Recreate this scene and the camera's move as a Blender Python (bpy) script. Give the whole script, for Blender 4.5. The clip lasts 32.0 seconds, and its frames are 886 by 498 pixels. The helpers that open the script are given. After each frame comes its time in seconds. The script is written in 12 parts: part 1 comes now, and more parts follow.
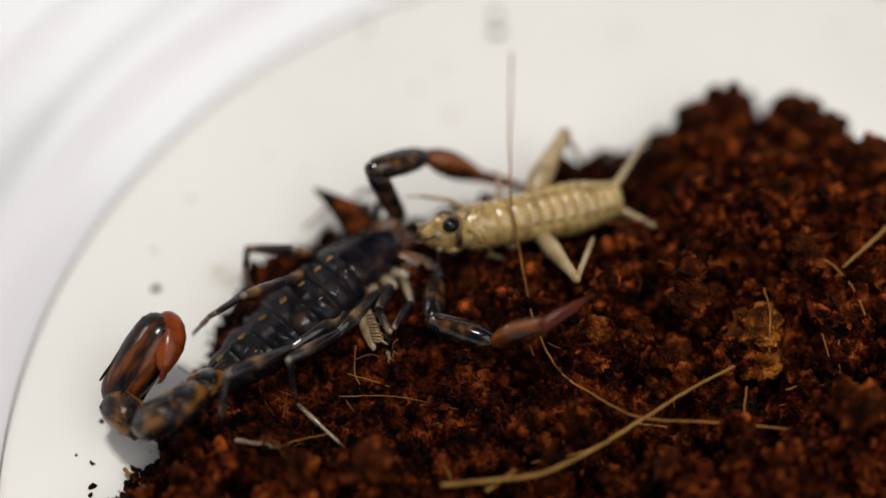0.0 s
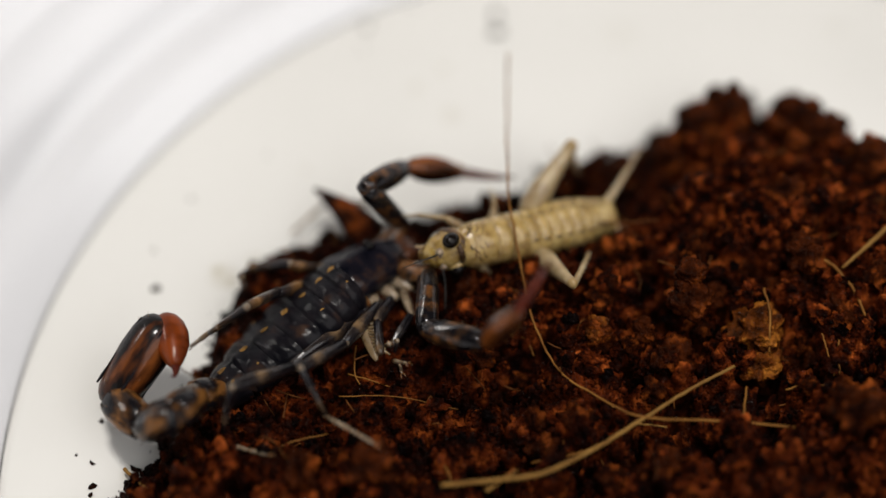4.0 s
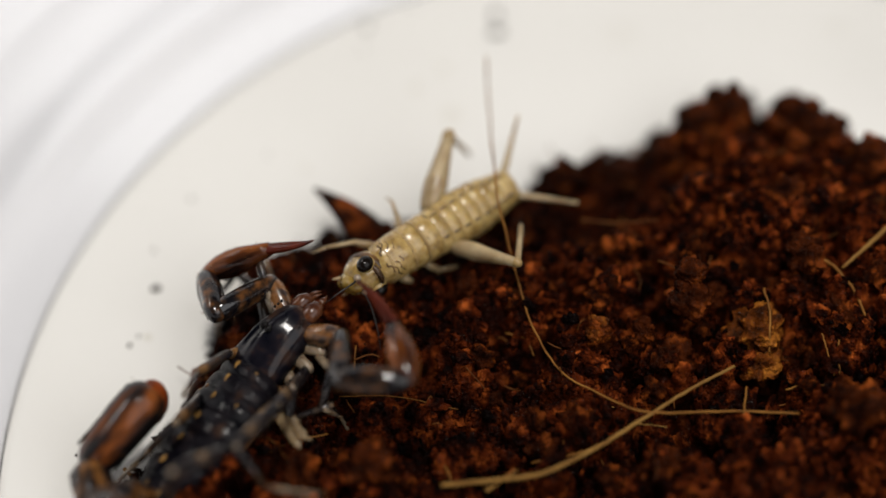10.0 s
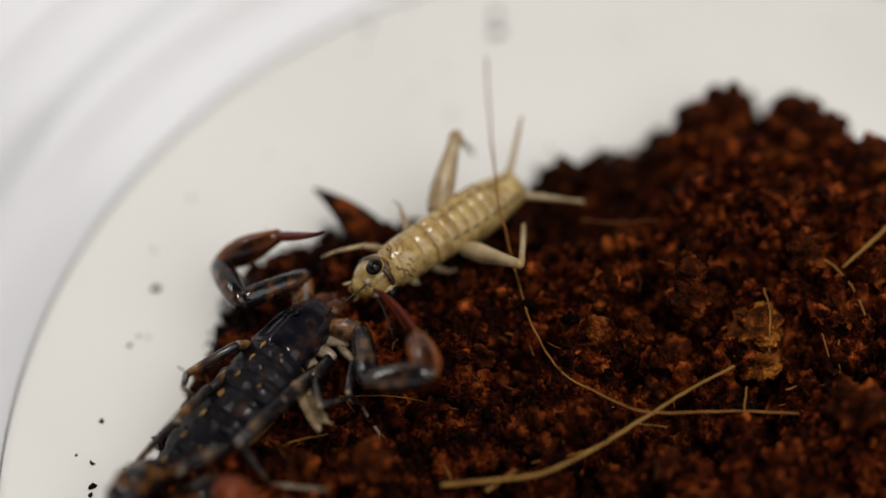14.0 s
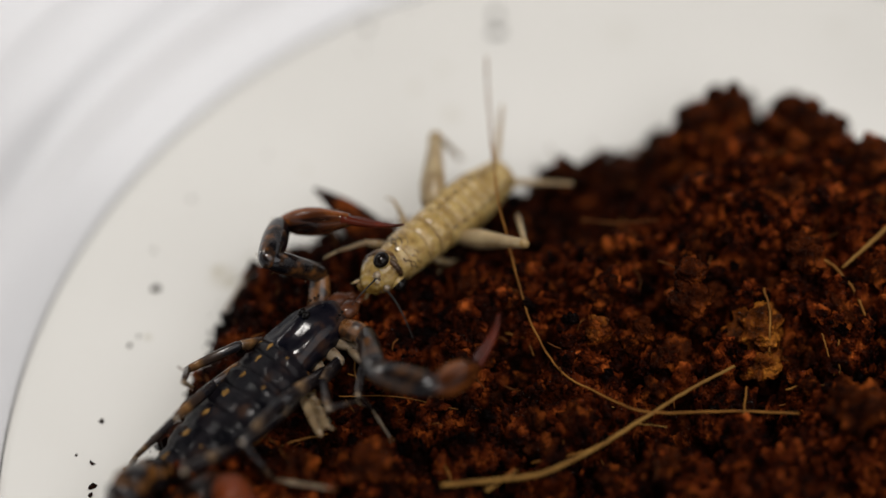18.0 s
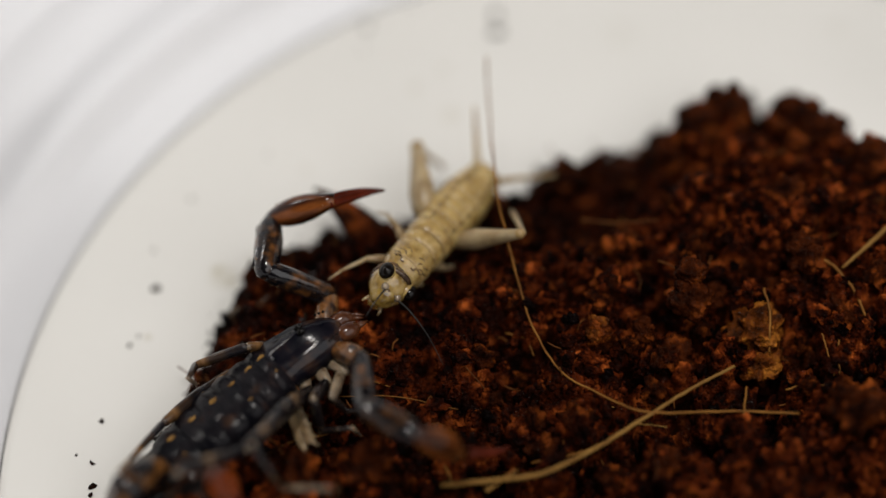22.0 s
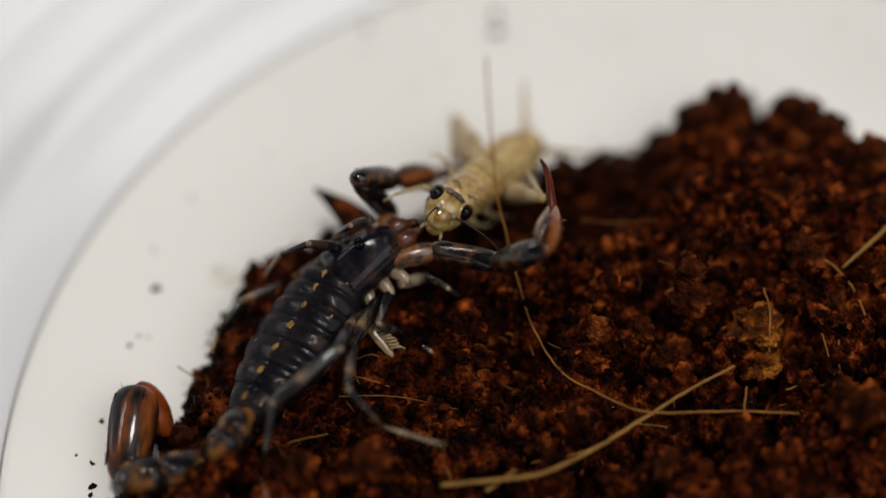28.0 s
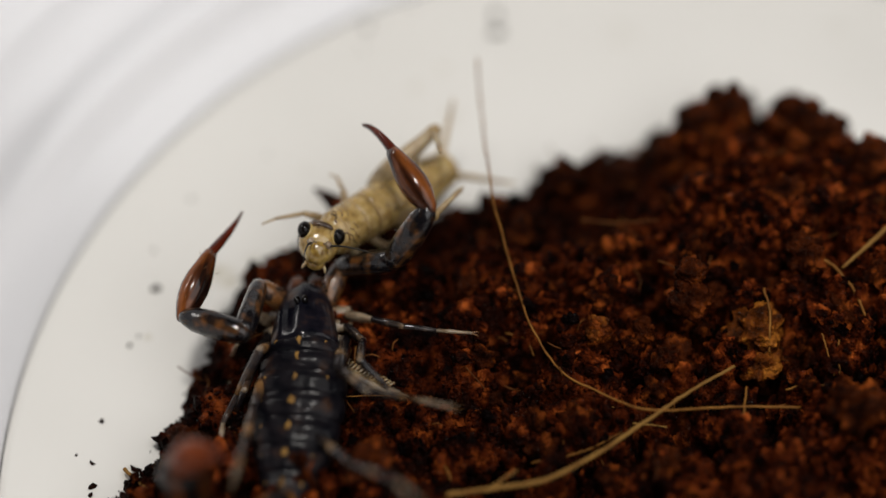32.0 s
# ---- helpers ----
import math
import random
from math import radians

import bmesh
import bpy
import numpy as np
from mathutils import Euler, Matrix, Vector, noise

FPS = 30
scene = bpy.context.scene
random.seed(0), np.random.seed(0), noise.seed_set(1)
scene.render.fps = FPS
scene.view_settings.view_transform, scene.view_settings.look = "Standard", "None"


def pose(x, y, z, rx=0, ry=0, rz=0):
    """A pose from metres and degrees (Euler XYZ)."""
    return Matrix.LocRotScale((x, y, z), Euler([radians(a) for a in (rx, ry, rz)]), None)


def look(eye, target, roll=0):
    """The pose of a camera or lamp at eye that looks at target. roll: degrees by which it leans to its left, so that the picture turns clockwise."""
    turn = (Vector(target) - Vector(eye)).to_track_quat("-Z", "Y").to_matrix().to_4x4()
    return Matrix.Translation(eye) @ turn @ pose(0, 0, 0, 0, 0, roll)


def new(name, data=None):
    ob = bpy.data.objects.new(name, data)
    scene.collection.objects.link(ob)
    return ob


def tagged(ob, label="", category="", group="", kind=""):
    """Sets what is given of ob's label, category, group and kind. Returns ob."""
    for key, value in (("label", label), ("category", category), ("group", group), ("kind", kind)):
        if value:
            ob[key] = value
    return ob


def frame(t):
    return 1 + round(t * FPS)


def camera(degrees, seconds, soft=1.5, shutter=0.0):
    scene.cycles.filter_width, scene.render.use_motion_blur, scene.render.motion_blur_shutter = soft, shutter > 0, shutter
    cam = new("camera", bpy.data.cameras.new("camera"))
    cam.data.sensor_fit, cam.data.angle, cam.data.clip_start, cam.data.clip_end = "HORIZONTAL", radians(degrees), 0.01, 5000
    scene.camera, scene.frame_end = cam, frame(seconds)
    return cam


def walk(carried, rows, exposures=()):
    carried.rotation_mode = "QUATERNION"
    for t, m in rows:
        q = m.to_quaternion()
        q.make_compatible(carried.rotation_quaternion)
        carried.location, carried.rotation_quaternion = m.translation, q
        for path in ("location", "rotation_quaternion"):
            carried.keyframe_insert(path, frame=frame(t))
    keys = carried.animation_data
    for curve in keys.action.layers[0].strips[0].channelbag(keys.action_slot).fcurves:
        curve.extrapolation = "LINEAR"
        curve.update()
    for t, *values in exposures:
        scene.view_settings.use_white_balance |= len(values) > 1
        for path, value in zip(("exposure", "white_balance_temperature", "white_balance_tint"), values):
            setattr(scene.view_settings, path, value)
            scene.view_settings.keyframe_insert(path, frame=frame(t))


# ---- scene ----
MM = 0.001
cam = camera(14, 32.0, soft=1.5)
EYE = (0, -0.10151, 0.16245)
walk(cam, [(0, look(EYE, (0, 0, 0))), (32, look(EYE, (0, 0, 0)))],
     exposures=((0, 0.04), (11, 0.04), (13, -0.14), (20, -0.18), (32, -0.17)))
cam.data.dof.use_dof = True
cam.data.dof.focus_distance = 0.1839
cam.data.dof.aperture_fstop = 8.4


# ---- light: a bright room, a ceiling lamp beyond the tub and a window ----
world = bpy.data.worlds.new("room_light")
scene.world = world
world.use_nodes = True
world.node_tree.nodes["Background"].inputs[0].default_value = (0.97, 0.955, 0.97, 1)
world.node_tree.nodes["Background"].inputs[1].default_value = 0.035


def area_lamp(name, eye, target, size, watts, colour):
    lamp = bpy.data.lights.new(name, "AREA")
    lamp.size, lamp.energy, lamp.color = size, watts, colour
    ob = new(name, lamp)
    ob.matrix_world = look(eye, target)
    return ob


area_lamp("ceiling_lamp", (-0.05, 0.09, 0.52), (0, 0, 0), 0.08, 1.86, (1, 0.955, 0.90))
area_lamp("window_light", (0.28, -0.2, 0.52), (0, 0, 0), 0.6, 2.45, (0.98, 0.965, 0.965))


# ---- materials ----
def nodes_of(name):
    m = bpy.data.materials.new(name)
    m.use_nodes = True
    return m, m.node_tree.nodes, m.node_tree.links, m.node_tree.nodes["Principled BSDF"]


def noise_node(nt, links, scale, detail=4, vector=None):
    n = nt.new("ShaderNodeTexNoise")
    n.inputs["Scale"].default_value, n.inputs["Detail"].default_value = scale, detail
    if vector:
        links.new(vector, n.inputs["Vector"])
    return n


def ramp_node(nt, links, source, stops):
    r = nt.new("ShaderNodeValToRGB")
    while len(r.color_ramp.elements) < len(stops):
        r.color_ramp.elements.new(0.5)
    for e, (p, c) in zip(r.color_ramp.elements, stops):
        e.position, e.color = p, (*c, 1)
    links.new(source, r.inputs[0])
    return r


def surface(name, stops, scale, rough, bump=0.0, bump_scale=0.0, bump_depth=0.00005, spec=0.5, sss=0.0, coat=0.0, detail=4,
            island=0.0, stretch=None, relief=None, gloss=0.09):
    """Colour from a noise ramp in object space (scale per metre), with fine relief."""
    m, nt, links, bsdf = nodes_of(name)
    tex = nt.new("ShaderNodeTexCoord")
    vec = tex.outputs["Object"]
    if stretch:
        mp = nt.new("ShaderNodeMapping")
        mp.inputs["Scale"].default_value = stretch
        links.new(vec, mp.inputs[0])
        vec = mp.outputs[0]
    n = noise_node(nt, links, scale, detail, vec)
    fac = n.outputs[0]
    if island:
        geo = nt.new("ShaderNodeNewGeometry")
        mix = nt.new("ShaderNodeMath")
        mix.operation = "MULTIPLY_ADD"
        links.new(geo.outputs["Random Per Island"], mix.inputs[0])
        mix.inputs[1].default_value = island
        links.new(fac, mix.inputs[2])
        sub = nt.new("ShaderNodeMath")
        sub.operation = "SUBTRACT"
        links.new(mix.outputs[0], sub.inputs[0])
        sub.inputs[1].default_value = island / 2
        fac = sub.outputs[0]
    r = ramp_node(nt, links, fac, stops)
    links.new(r.outputs[0], bsdf.inputs["Base Color"])
    rr = nt.new("ShaderNodeMapRange")
    links.new(n.outputs[0], rr.inputs[0])
    rr.inputs[3].default_value, rr.inputs[4].default_value = max(rough - 0.12, 0.02), rough + 0.12
    links.new(rr.outputs[0], bsdf.inputs["Roughness"])
    bsdf.inputs["Specular IOR Level"].default_value = spec
    bsdf.inputs["Coat Weight"].default_value = coat
    bsdf.inputs["Coat Roughness"].default_value = gloss
    if sss:
        bsdf.inputs["Subsurface Weight"].default_value = sss
        bsdf.inputs["Subsurface Radius"].default_value = (1, 0.6, 0.3)
        bsdf.inputs["Subsurface Scale"].default_value = 0.0006
    if bump:
        b = nt.new("ShaderNodeBump")
        b.inputs["Strength"].default_value, b.inputs["Distance"].default_value = bump, bump_depth
        way = tex.outputs["Object"]
        if relief:
            mp = nt.new("ShaderNodeMapping")
            mp.inputs["Scale"].default_value = relief
            links.new(way, mp.inputs[0])
            way = mp.outputs[0]
        bn = noise_node(nt, links, bump_scale, 6 if relief else 3, way)
        links.new(bn.outputs[0], b.inputs["Height"])
        links.new(b.outputs[0], bsdf.inputs["Normal"])
        if coat and relief:
            links.new(b.outputs[0], bsdf.inputs["Coat Normal"])
    return m


PLASTIC = surface("white_plastic", [(0.3, (0.60, 0.59, 0.56)), (0.7, (0.635, 0.625, 0.595))], 60, 0.42, 0.15, 3000, 0.00002, 0.4)
# dried smudges on the tub floor: x, y, radius, strength
nt, links = PLASTIC.node_tree.nodes, PLASTIC.node_tree.links
bsdf = nt["Principled BSDF"]
colour = bsdf.inputs["Base Color"].links[0].from_socket
wear = nt.new("ShaderNodeTexCoord")
grain = noise_node(nt, links, 2500, 4, wear.outputs["Object"])
for x, y, r, strength in [(-1.51, 10.41, 0.55, 0.35), (0.03, 11.65, 0.5, 0.35), (0.49, 8.55, 0.9, 0.3), (-11.61, -1.73, 1.1, 0.5), (-11.16, -2.08, 0.5, 0.6), (-11.93, -1.3, 0.5, 0.6), (-15.42, -5.44, 0.35, 0.6), (-10, -0.67, 0.7, 0.3), (9.85, 14, 1.5, 0.12), (21.71, 14.38, 0.8, 0.15), (-16, -13.58, 0.7, 0.5), (-7.42, 5.06, 0.5, 0.2)]:
    d = nt.new("ShaderNodeVectorMath")
    d.operation = "DISTANCE"
    links.new(wear.outputs["Object"], d.inputs[0])
    d.inputs[1].default_value = (x * MM, y * MM, 0)
    rng_node = nt.new("ShaderNodeMapRange")
    rng_node.interpolation_type = "SMOOTHSTEP"
    links.new(d.outputs["Value"], rng_node.inputs[0])
    rng_node.inputs[1].default_value, rng_node.inputs[2].default_value = 0.2 * r * MM, r * MM
    rng_node.inputs[3].default_value, rng_node.inputs[4].default_value = strength, 0
    patchy = nt.new("ShaderNodeMath")
    patchy.operation = "MULTIPLY"
    links.new(rng_node.outputs[0], patchy.inputs[0])
    links.new(grain.outputs[0], patchy.inputs[1])
    mix = nt.new("ShaderNodeMix")
    mix.data_type = "RGBA"
    links.new(patchy.outputs[0], mix.inputs[0])
    links.new(colour, mix.inputs[6])
    mix.inputs[7].default_value = (0.30, 0.25, 0.13, 1)
    colour = mix.outputs[2]
links.new(colour, bsdf.inputs["Base Color"])
WALL = surface("translucent_plastic", [(0.3, (0.715, 0.715, 0.73)), (0.7, (0.74, 0.74, 0.755))], 60, 0.2, 0.1, 3000, 0.00002, 1.0, coat=0.9, gloss=0.16)
glow = WALL.node_tree.nodes.new("ShaderNodeBsdfTranslucent")
glow.inputs["Color"].default_value = (0.97, 0.97, 0.98, 1)
blend = WALL.node_tree.nodes.new("ShaderNodeMixShader")
blend.inputs[0].default_value = 0.12
WALL.node_tree.links.new(WALL.node_tree.nodes["Principled BSDF"].outputs[0], blend.inputs[1])
WALL.node_tree.links.new(glow.outputs[0], blend.inputs[2])
WALL.node_tree.links.new(blend.outputs[0], WALL.node_tree.nodes["Material Output"].inputs[0])
TABLE = surface("white_table", [(0.3, (0.74, 0.74, 0.73)), (0.7, (0.82, 0.82, 0.81))], 20, 0.5, 0.1, 1500)
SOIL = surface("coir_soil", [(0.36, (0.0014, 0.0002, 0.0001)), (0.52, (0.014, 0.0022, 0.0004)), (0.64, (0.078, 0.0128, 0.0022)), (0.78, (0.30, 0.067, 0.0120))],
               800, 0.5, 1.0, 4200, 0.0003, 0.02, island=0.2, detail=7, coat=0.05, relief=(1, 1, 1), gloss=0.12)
CLUMP = surface("coir_clump", [(0.36, (0.004, 0.0008, 0.0002)), (0.54, (0.034, 0.0066, 0.0010)), (0.72, (0.215, 0.049, 0.0078))],
                800, 0.5, 1.0, 4200, 0.0003, 0.02, detail=7, coat=0.05, relief=(1, 1, 1), gloss=0.12)
# shade put into the soil colour by height: low gaps darker, raised lumps lighter
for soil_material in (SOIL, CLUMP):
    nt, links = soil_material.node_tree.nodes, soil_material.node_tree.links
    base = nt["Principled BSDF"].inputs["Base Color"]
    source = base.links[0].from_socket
    geo, split, height_shade, tone = (nt.new("ShaderNode" + k) for k in ("NewGeometry", "SeparateXYZ", "MapRange", "VectorMath"))
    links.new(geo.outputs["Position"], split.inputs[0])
    links.new(split.outputs[2], height_shade.inputs[0])
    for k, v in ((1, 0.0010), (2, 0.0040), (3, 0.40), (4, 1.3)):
        height_shade.inputs[k].default_value = v
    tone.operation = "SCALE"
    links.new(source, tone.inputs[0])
    links.new(height_shade.outputs[0], tone.inputs["Scale"])
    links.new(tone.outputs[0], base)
AMBERCLUMP = surface("amber_coir_clump", [(0.36, (0.02, 0.005, 0.0006)), (0.52, (0.11, 0.027, 0.003)), (0.68, (0.40, 0.14, 0.018))],
                     1100, 0.5, 1.0, 4200, 0.0003, 0.05, detail=7, coat=0.04, relief=(1, 1, 1), gloss=0.12)
HAIR = surface("coir_hair", [(0.3, (0.05, 0.015, 0.004)), (0.7, (0.15, 0.055, 0.013))], 900, 0.6, spec=0.08)
CHELA = surface("brown_mouth_pincer", [(0.3, (0.03, 0.009, 0.005)), (0.7, (0.10, 0.034, 0.012))], 1200, 0.25, 0.2, 5000, spec=0.15, coat=0.3)
FIBRE = surface("coir_fibre", [(0.3, (0.11, 0.042, 0.007)), (0.7, (0.24, 0.105, 0.02))], 900, 0.6, 0.4, 9000, spec=0.12)
STRAW = surface("straw_fibre", [(0.3, (0.13, 0.058, 0.012)), (0.7, (0.25, 0.135, 0.033))], 700, 0.6, 0.4, 9000, spec=0.12)
DARK = surface("dark_cuticle", [(0.38, (0.0022, 0.0021, 0.0036)), (0.58, (0.0075, 0.0060, 0.0076)), (0.80, (0.045, 0.020, 0.009))],
               900, 0.42, 0.6, 1500, 0.00007, 0.06, coat=0.10, relief=(1.6, 0.8, 1), gloss=0.15)
SHELL = surface("smooth_black_shell", [(0.38, (0.0020, 0.0022, 0.0046)), (0.56, (0.0070, 0.0060, 0.0090)), (0.74, (0.045, 0.021, 0.011))],
                800, 0.3, 0.3, 900, 0.00006, 0.03, coat=0.34, relief=(1, 1, 1), gloss=0.1)
SPOT = surface("yellow_spot", [(0.36, (0.085, 0.042, 0.010)), (0.62, (0.25, 0.135, 0.034))], 2000, 0.45, spec=0.1)
MOTTLED = surface("mottled_cuticle", [(0.46, (0.0042, 0.0036, 0.0046)), (0.57, (0.020, 0.0105, 0.006)), (0.72, (0.12, 0.046, 0.012))],
                  1300, 0.3, 0.3, 2000, 0.00006, 0.05, coat=0.8, relief=(1, 1, 1), gloss=0.05)
TAILMOTTLE = surface("amber_mottled_tail_cuticle", [(0.465, (0.0055, 0.005, 0.0062)), (0.535, (0.03, 0.014, 0.006)), (0.65, (0.18, 0.074, 0.018))],
                    950, 0.26, 0.4, 4500, 0.00005, 0.06, coat=0.3, stretch=(0.45, 1, 1), gloss=0.08)
TAILSKIN = surface("striped_tail_cuticle", [(0.46, (0.005, 0.004, 0.004)), (0.53, (0.05, 0.015, 0.005)), (0.65, (0.18, 0.052, 0.011))],
                   1000, 0.36, 0.4, 4500, 0.00005, 0.08, coat=0.3, stretch=(0.25, 1, 1))
HANDSKIN = surface("red_brown_claw", [(0.41, (0.005, 0.0024, 0.002)), (0.51, (0.048, 0.0135, 0.004)), (0.65, (0.19, 0.056, 0.0115))],
                   1100, 0.22, 0.2, 5000, 0.00003, 0.1, coat=0.45, gloss=0.08, stretch=(0.15, 1, 1))
FINGER = surface("dark_red_finger", [(0.3, (0.026, 0.0042, 0.002)), (0.7, (0.085, 0.0125, 0.0045))], 900, 0.22, 0.2, 5000, spec=0.08, coat=0.12, gloss=0.06)
TELSON = surface("orange_telson", [(0.35, (0.07, 0.013, 0.003)), (0.6, (0.17, 0.033, 0.005))], 900, 0.3, 0.4, 4000, spec=0.1, coat=0.16)
AMBER = surface("amber_joint", [(0.3, (0.085, 0.033, 0.010)), (0.5, (0.17, 0.072, 0.021)), (0.66, (0.02, 0.010, 0.007))], 1300, 0.28, 0.3, 5000,
                sss=0.2, coat=0.3)
LEGSKIN = surface("leg_cuticle", [(0.42, (0.0062, 0.0052, 0.0066)), (0.56, (0.024, 0.017, 0.014)), (0.70, (0.15, 0.092, 0.045))], 700, 0.22, 0.2, 5000,
                  spec=0.12, sss=0.1, coat=0.7, gloss=0.06)
BANDLEG = surface("banded_leg_cuticle", [(0.42, (0.010, 0.009, 0.011)), (0.54, (0.035, 0.020, 0.012)), (0.68, (0.18, 0.09, 0.03))], 600, 0.24, 0.2, 5000,
                  spec=0.15, sss=0.15, coat=0.35, gloss=0.08, stretch=(1, 0.35, 0.35))
PALELEG = surface("pale_tarsus", [(0.35, (0.10, 0.068, 0.042)), (0.65, (0.25, 0.19, 0.125))], 1500, 0.3, 0.2, 5000, sss=0.3, coat=0.3)
PALE = surface("pale_comb", [(0.3, (0.10, 0.062, 0.028)), (0.7, (0.25, 0.175, 0.092))], 1500, 0.3, 0.2, 5000, sss=0.4, coat=0.3)
BLACK = surface("black_eye", [(0.3, (0.002, 0.0015, 0.0015)), (0.7, (0.006, 0.004, 0.003))], 800, 0.14, spec=0.08, coat=0.18, gloss=0.03)
STRAWBODY = surface("straw_cricket_cuticle", [(0.30, (0.24, 0.15, 0.044)), (0.46, (0.36, 0.24, 0.080)), (0.7, (0.48, 0.345, 0.135))],
                    1300, 0.28, 0.4, 2500, 0.00006, 0.4, sss=0.3, coat=0.5, detail=6, gloss=0.2)
THORAX = surface("mottled_straw_cuticle", [(0.28, (0.17, 0.10, 0.033)), (0.40, (0.28, 0.18, 0.058)), (0.58, (0.40, 0.275, 0.10))],
                 2000, 0.26, 0.4, 2500, 0.00006, 0.35, sss=0.25, coat=0.45, detail=4, gloss=0.1)
SEAM = surface("tan_seam", [(0.3, (0.21, 0.13, 0.046)), (0.7, (0.37, 0.25, 0.10))], 900, 0.4)
BAND = surface("brown_head_band", [(0.35, (0.03, 0.014, 0.006)), (0.65, (0.13, 0.065, 0.02))], 1500, 0.3, 0.3, 4000)
CRICKETHEAD = surface("golden_brown_cricket_head", [(0.34, (0.085, 0.045, 0.012)), (0.46, (0.24, 0.15, 0.042)), (0.62, (0.38, 0.26, 0.09))], 1500, 0.24, 0.3, 3000, 0.00005, 0.4, sss=0.2, coat=0.8)
CRICKETFACE = surface("yellow_cricket_face", [(0.34, (0.12, 0.065, 0.013)), (0.48, (0.26, 0.165, 0.035)), (0.66, (0.38, 0.26, 0.075))], 1300, 0.22, 0.2, 4000, sss=0.25, coat=0.9, gloss=0.06)
CRICKETLEG = surface("pale_cricket_leg", [(0.35, (0.22, 0.15, 0.072)), (0.65, (0.38, 0.29, 0.165))], 900, 0.35, 0.2, 4000, sss=0.35)
ANTENNA = surface("dark_antenna", [(0.3, (0.008, 0.008, 0.008)), (0.7, (0.03, 0.027, 0.024))], 900, 0.4, spec=0.2)


# ---- mesh helpers, sizes in millimetres ----
def at(x, y, z, rx=0, ry=0, rz=0):
    return pose(x * MM, y * MM, z * MM, rx, ry, rz)


def finish(bm, name, smooth=True):
    me = bpy.data.meshes.new(name)
    bmesh.ops.recalc_face_normals(bm, faces=bm.faces)
    for f in bm.faces:
        f.smooth = smooth
    bm.to_mesh(me)
    bm.free()
    return me


def part(name, bm, material, parent, label="", m=None):
    ob = new(name, bm if isinstance(bm, bpy.types.Mesh) else finish(bm, name))
    if not ob.data.materials:
        ob.data.materials.append(material)
    ob.parent = parent
    if m is not None:
        ob.matrix_basis = m
    return tagged(ob, label)


def ring_verts(bm, c, ax, ay, ry, rz, seg, power=1.0):
    out = []
    for i in range(seg):
        a = 2 * math.pi * i / seg
        u, v = math.cos(a), math.sin(a)
        u, v = math.copysign(abs(u) ** power, u), math.copysign(abs(v) ** power, v)
        p = Vector(c) + Vector(ax) * (u * ry) + Vector(ay) * (v * rz)
        out.append(bm.verts.new(p * MM))
    return out


def skin(bm, rings):
    for a, b in zip(rings, rings[1:]):
        k = len(a)
        for i in range(k):
            bm.faces.new((a[i], a[(i + 1) % k], b[(i + 1) % k], b[i]))
    bm.faces.new(rings[0])
    bm.faces.new(list(reversed(rings[-1])))


def loft(stations, seg=16, power=1.0, bm=None, bumps=0.0):
    """A closed body along x: stations of (x, half width, half height, height of the centre, sideways shift)."""
    bm = bm or bmesh.new()
    rings = []
    for s in stations:
        x, wy, wz = s[:3]
        zc = s[3] if len(s) > 3 else 0
        yc = s[4] if len(s) > 4 else 0
        rings.append(ring_verts(bm, (x, yc, zc), (0, 1, 0), (0, 0, 1), wy, wz, seg, power))
    skin(bm, rings)
    if bumps:
        for v in bm.verts:
            p = v.co / MM
            v.co += v.co.normalized() * noise.noise(p * 3.0) * bumps * MM
    return bm


def tube(points, radii, seg=8, bm=None):
    bm = bm or bmesh.new()
    pts = [Vector(p) for p in points]
    rings = []
    side = Vector((0.31, 0.2, 0.93))
    for i, p in enumerate(pts):
        d = (pts[min(i + 1, len(pts) - 1)] - pts[max(i - 1, 0)]).normalized()
        a = d.cross(side).normalized()
        b = d.cross(a)
        r = radii[i] if isinstance(radii, (list, tuple)) else radii
        rings.append(ring_verts(bm, p, a, b, r, r, seg))
    skin(bm, rings)
    return bm


def blob(c, r, seg=12, bm=None):
    """An ellipsoid with half axes r."""
    bm = bm or bmesh.new()
    n = 12
    st = []
    for i in range(n + 1):
        a = math.pi * (0.015 + 0.97 * i / n)
        st.append((c[0] - r[0] * math.cos(a), r[1] * math.sin(a), r[2] * math.sin(a), c[2], c[1]))
    return loft(st, seg, bm=bm)


def smooth_line(points, n=8):
    """Catmull-Rom through the points."""
    P = [Vector(p) for p in points]
    P = [P[0] * 2 - P[1]] + P + [P[-1] * 2 - P[-2]]
    out = []
    for i in range(1, len(P) - 2):
        for k in range(n):
            t = k / n
            a, b, c, d = P[i - 1:i + 3]
            out.append(0.5 * (2 * b + (c - a) * t + (2 * a - 5 * b + 4 * c - d) * t * t + (3 * b - a - 3 * c + d) * t ** 3))
    return out + [P[-2]]


def mesh_of(name, verts, faces, material, smooth=True):
    me = bpy.data.meshes.new(name)
    me.from_pydata(verts, [], faces)
    me.polygons.foreach_set("use_smooth", [smooth] * len(me.polygons))
    me.materials.append(material)
    me.update()
    return me


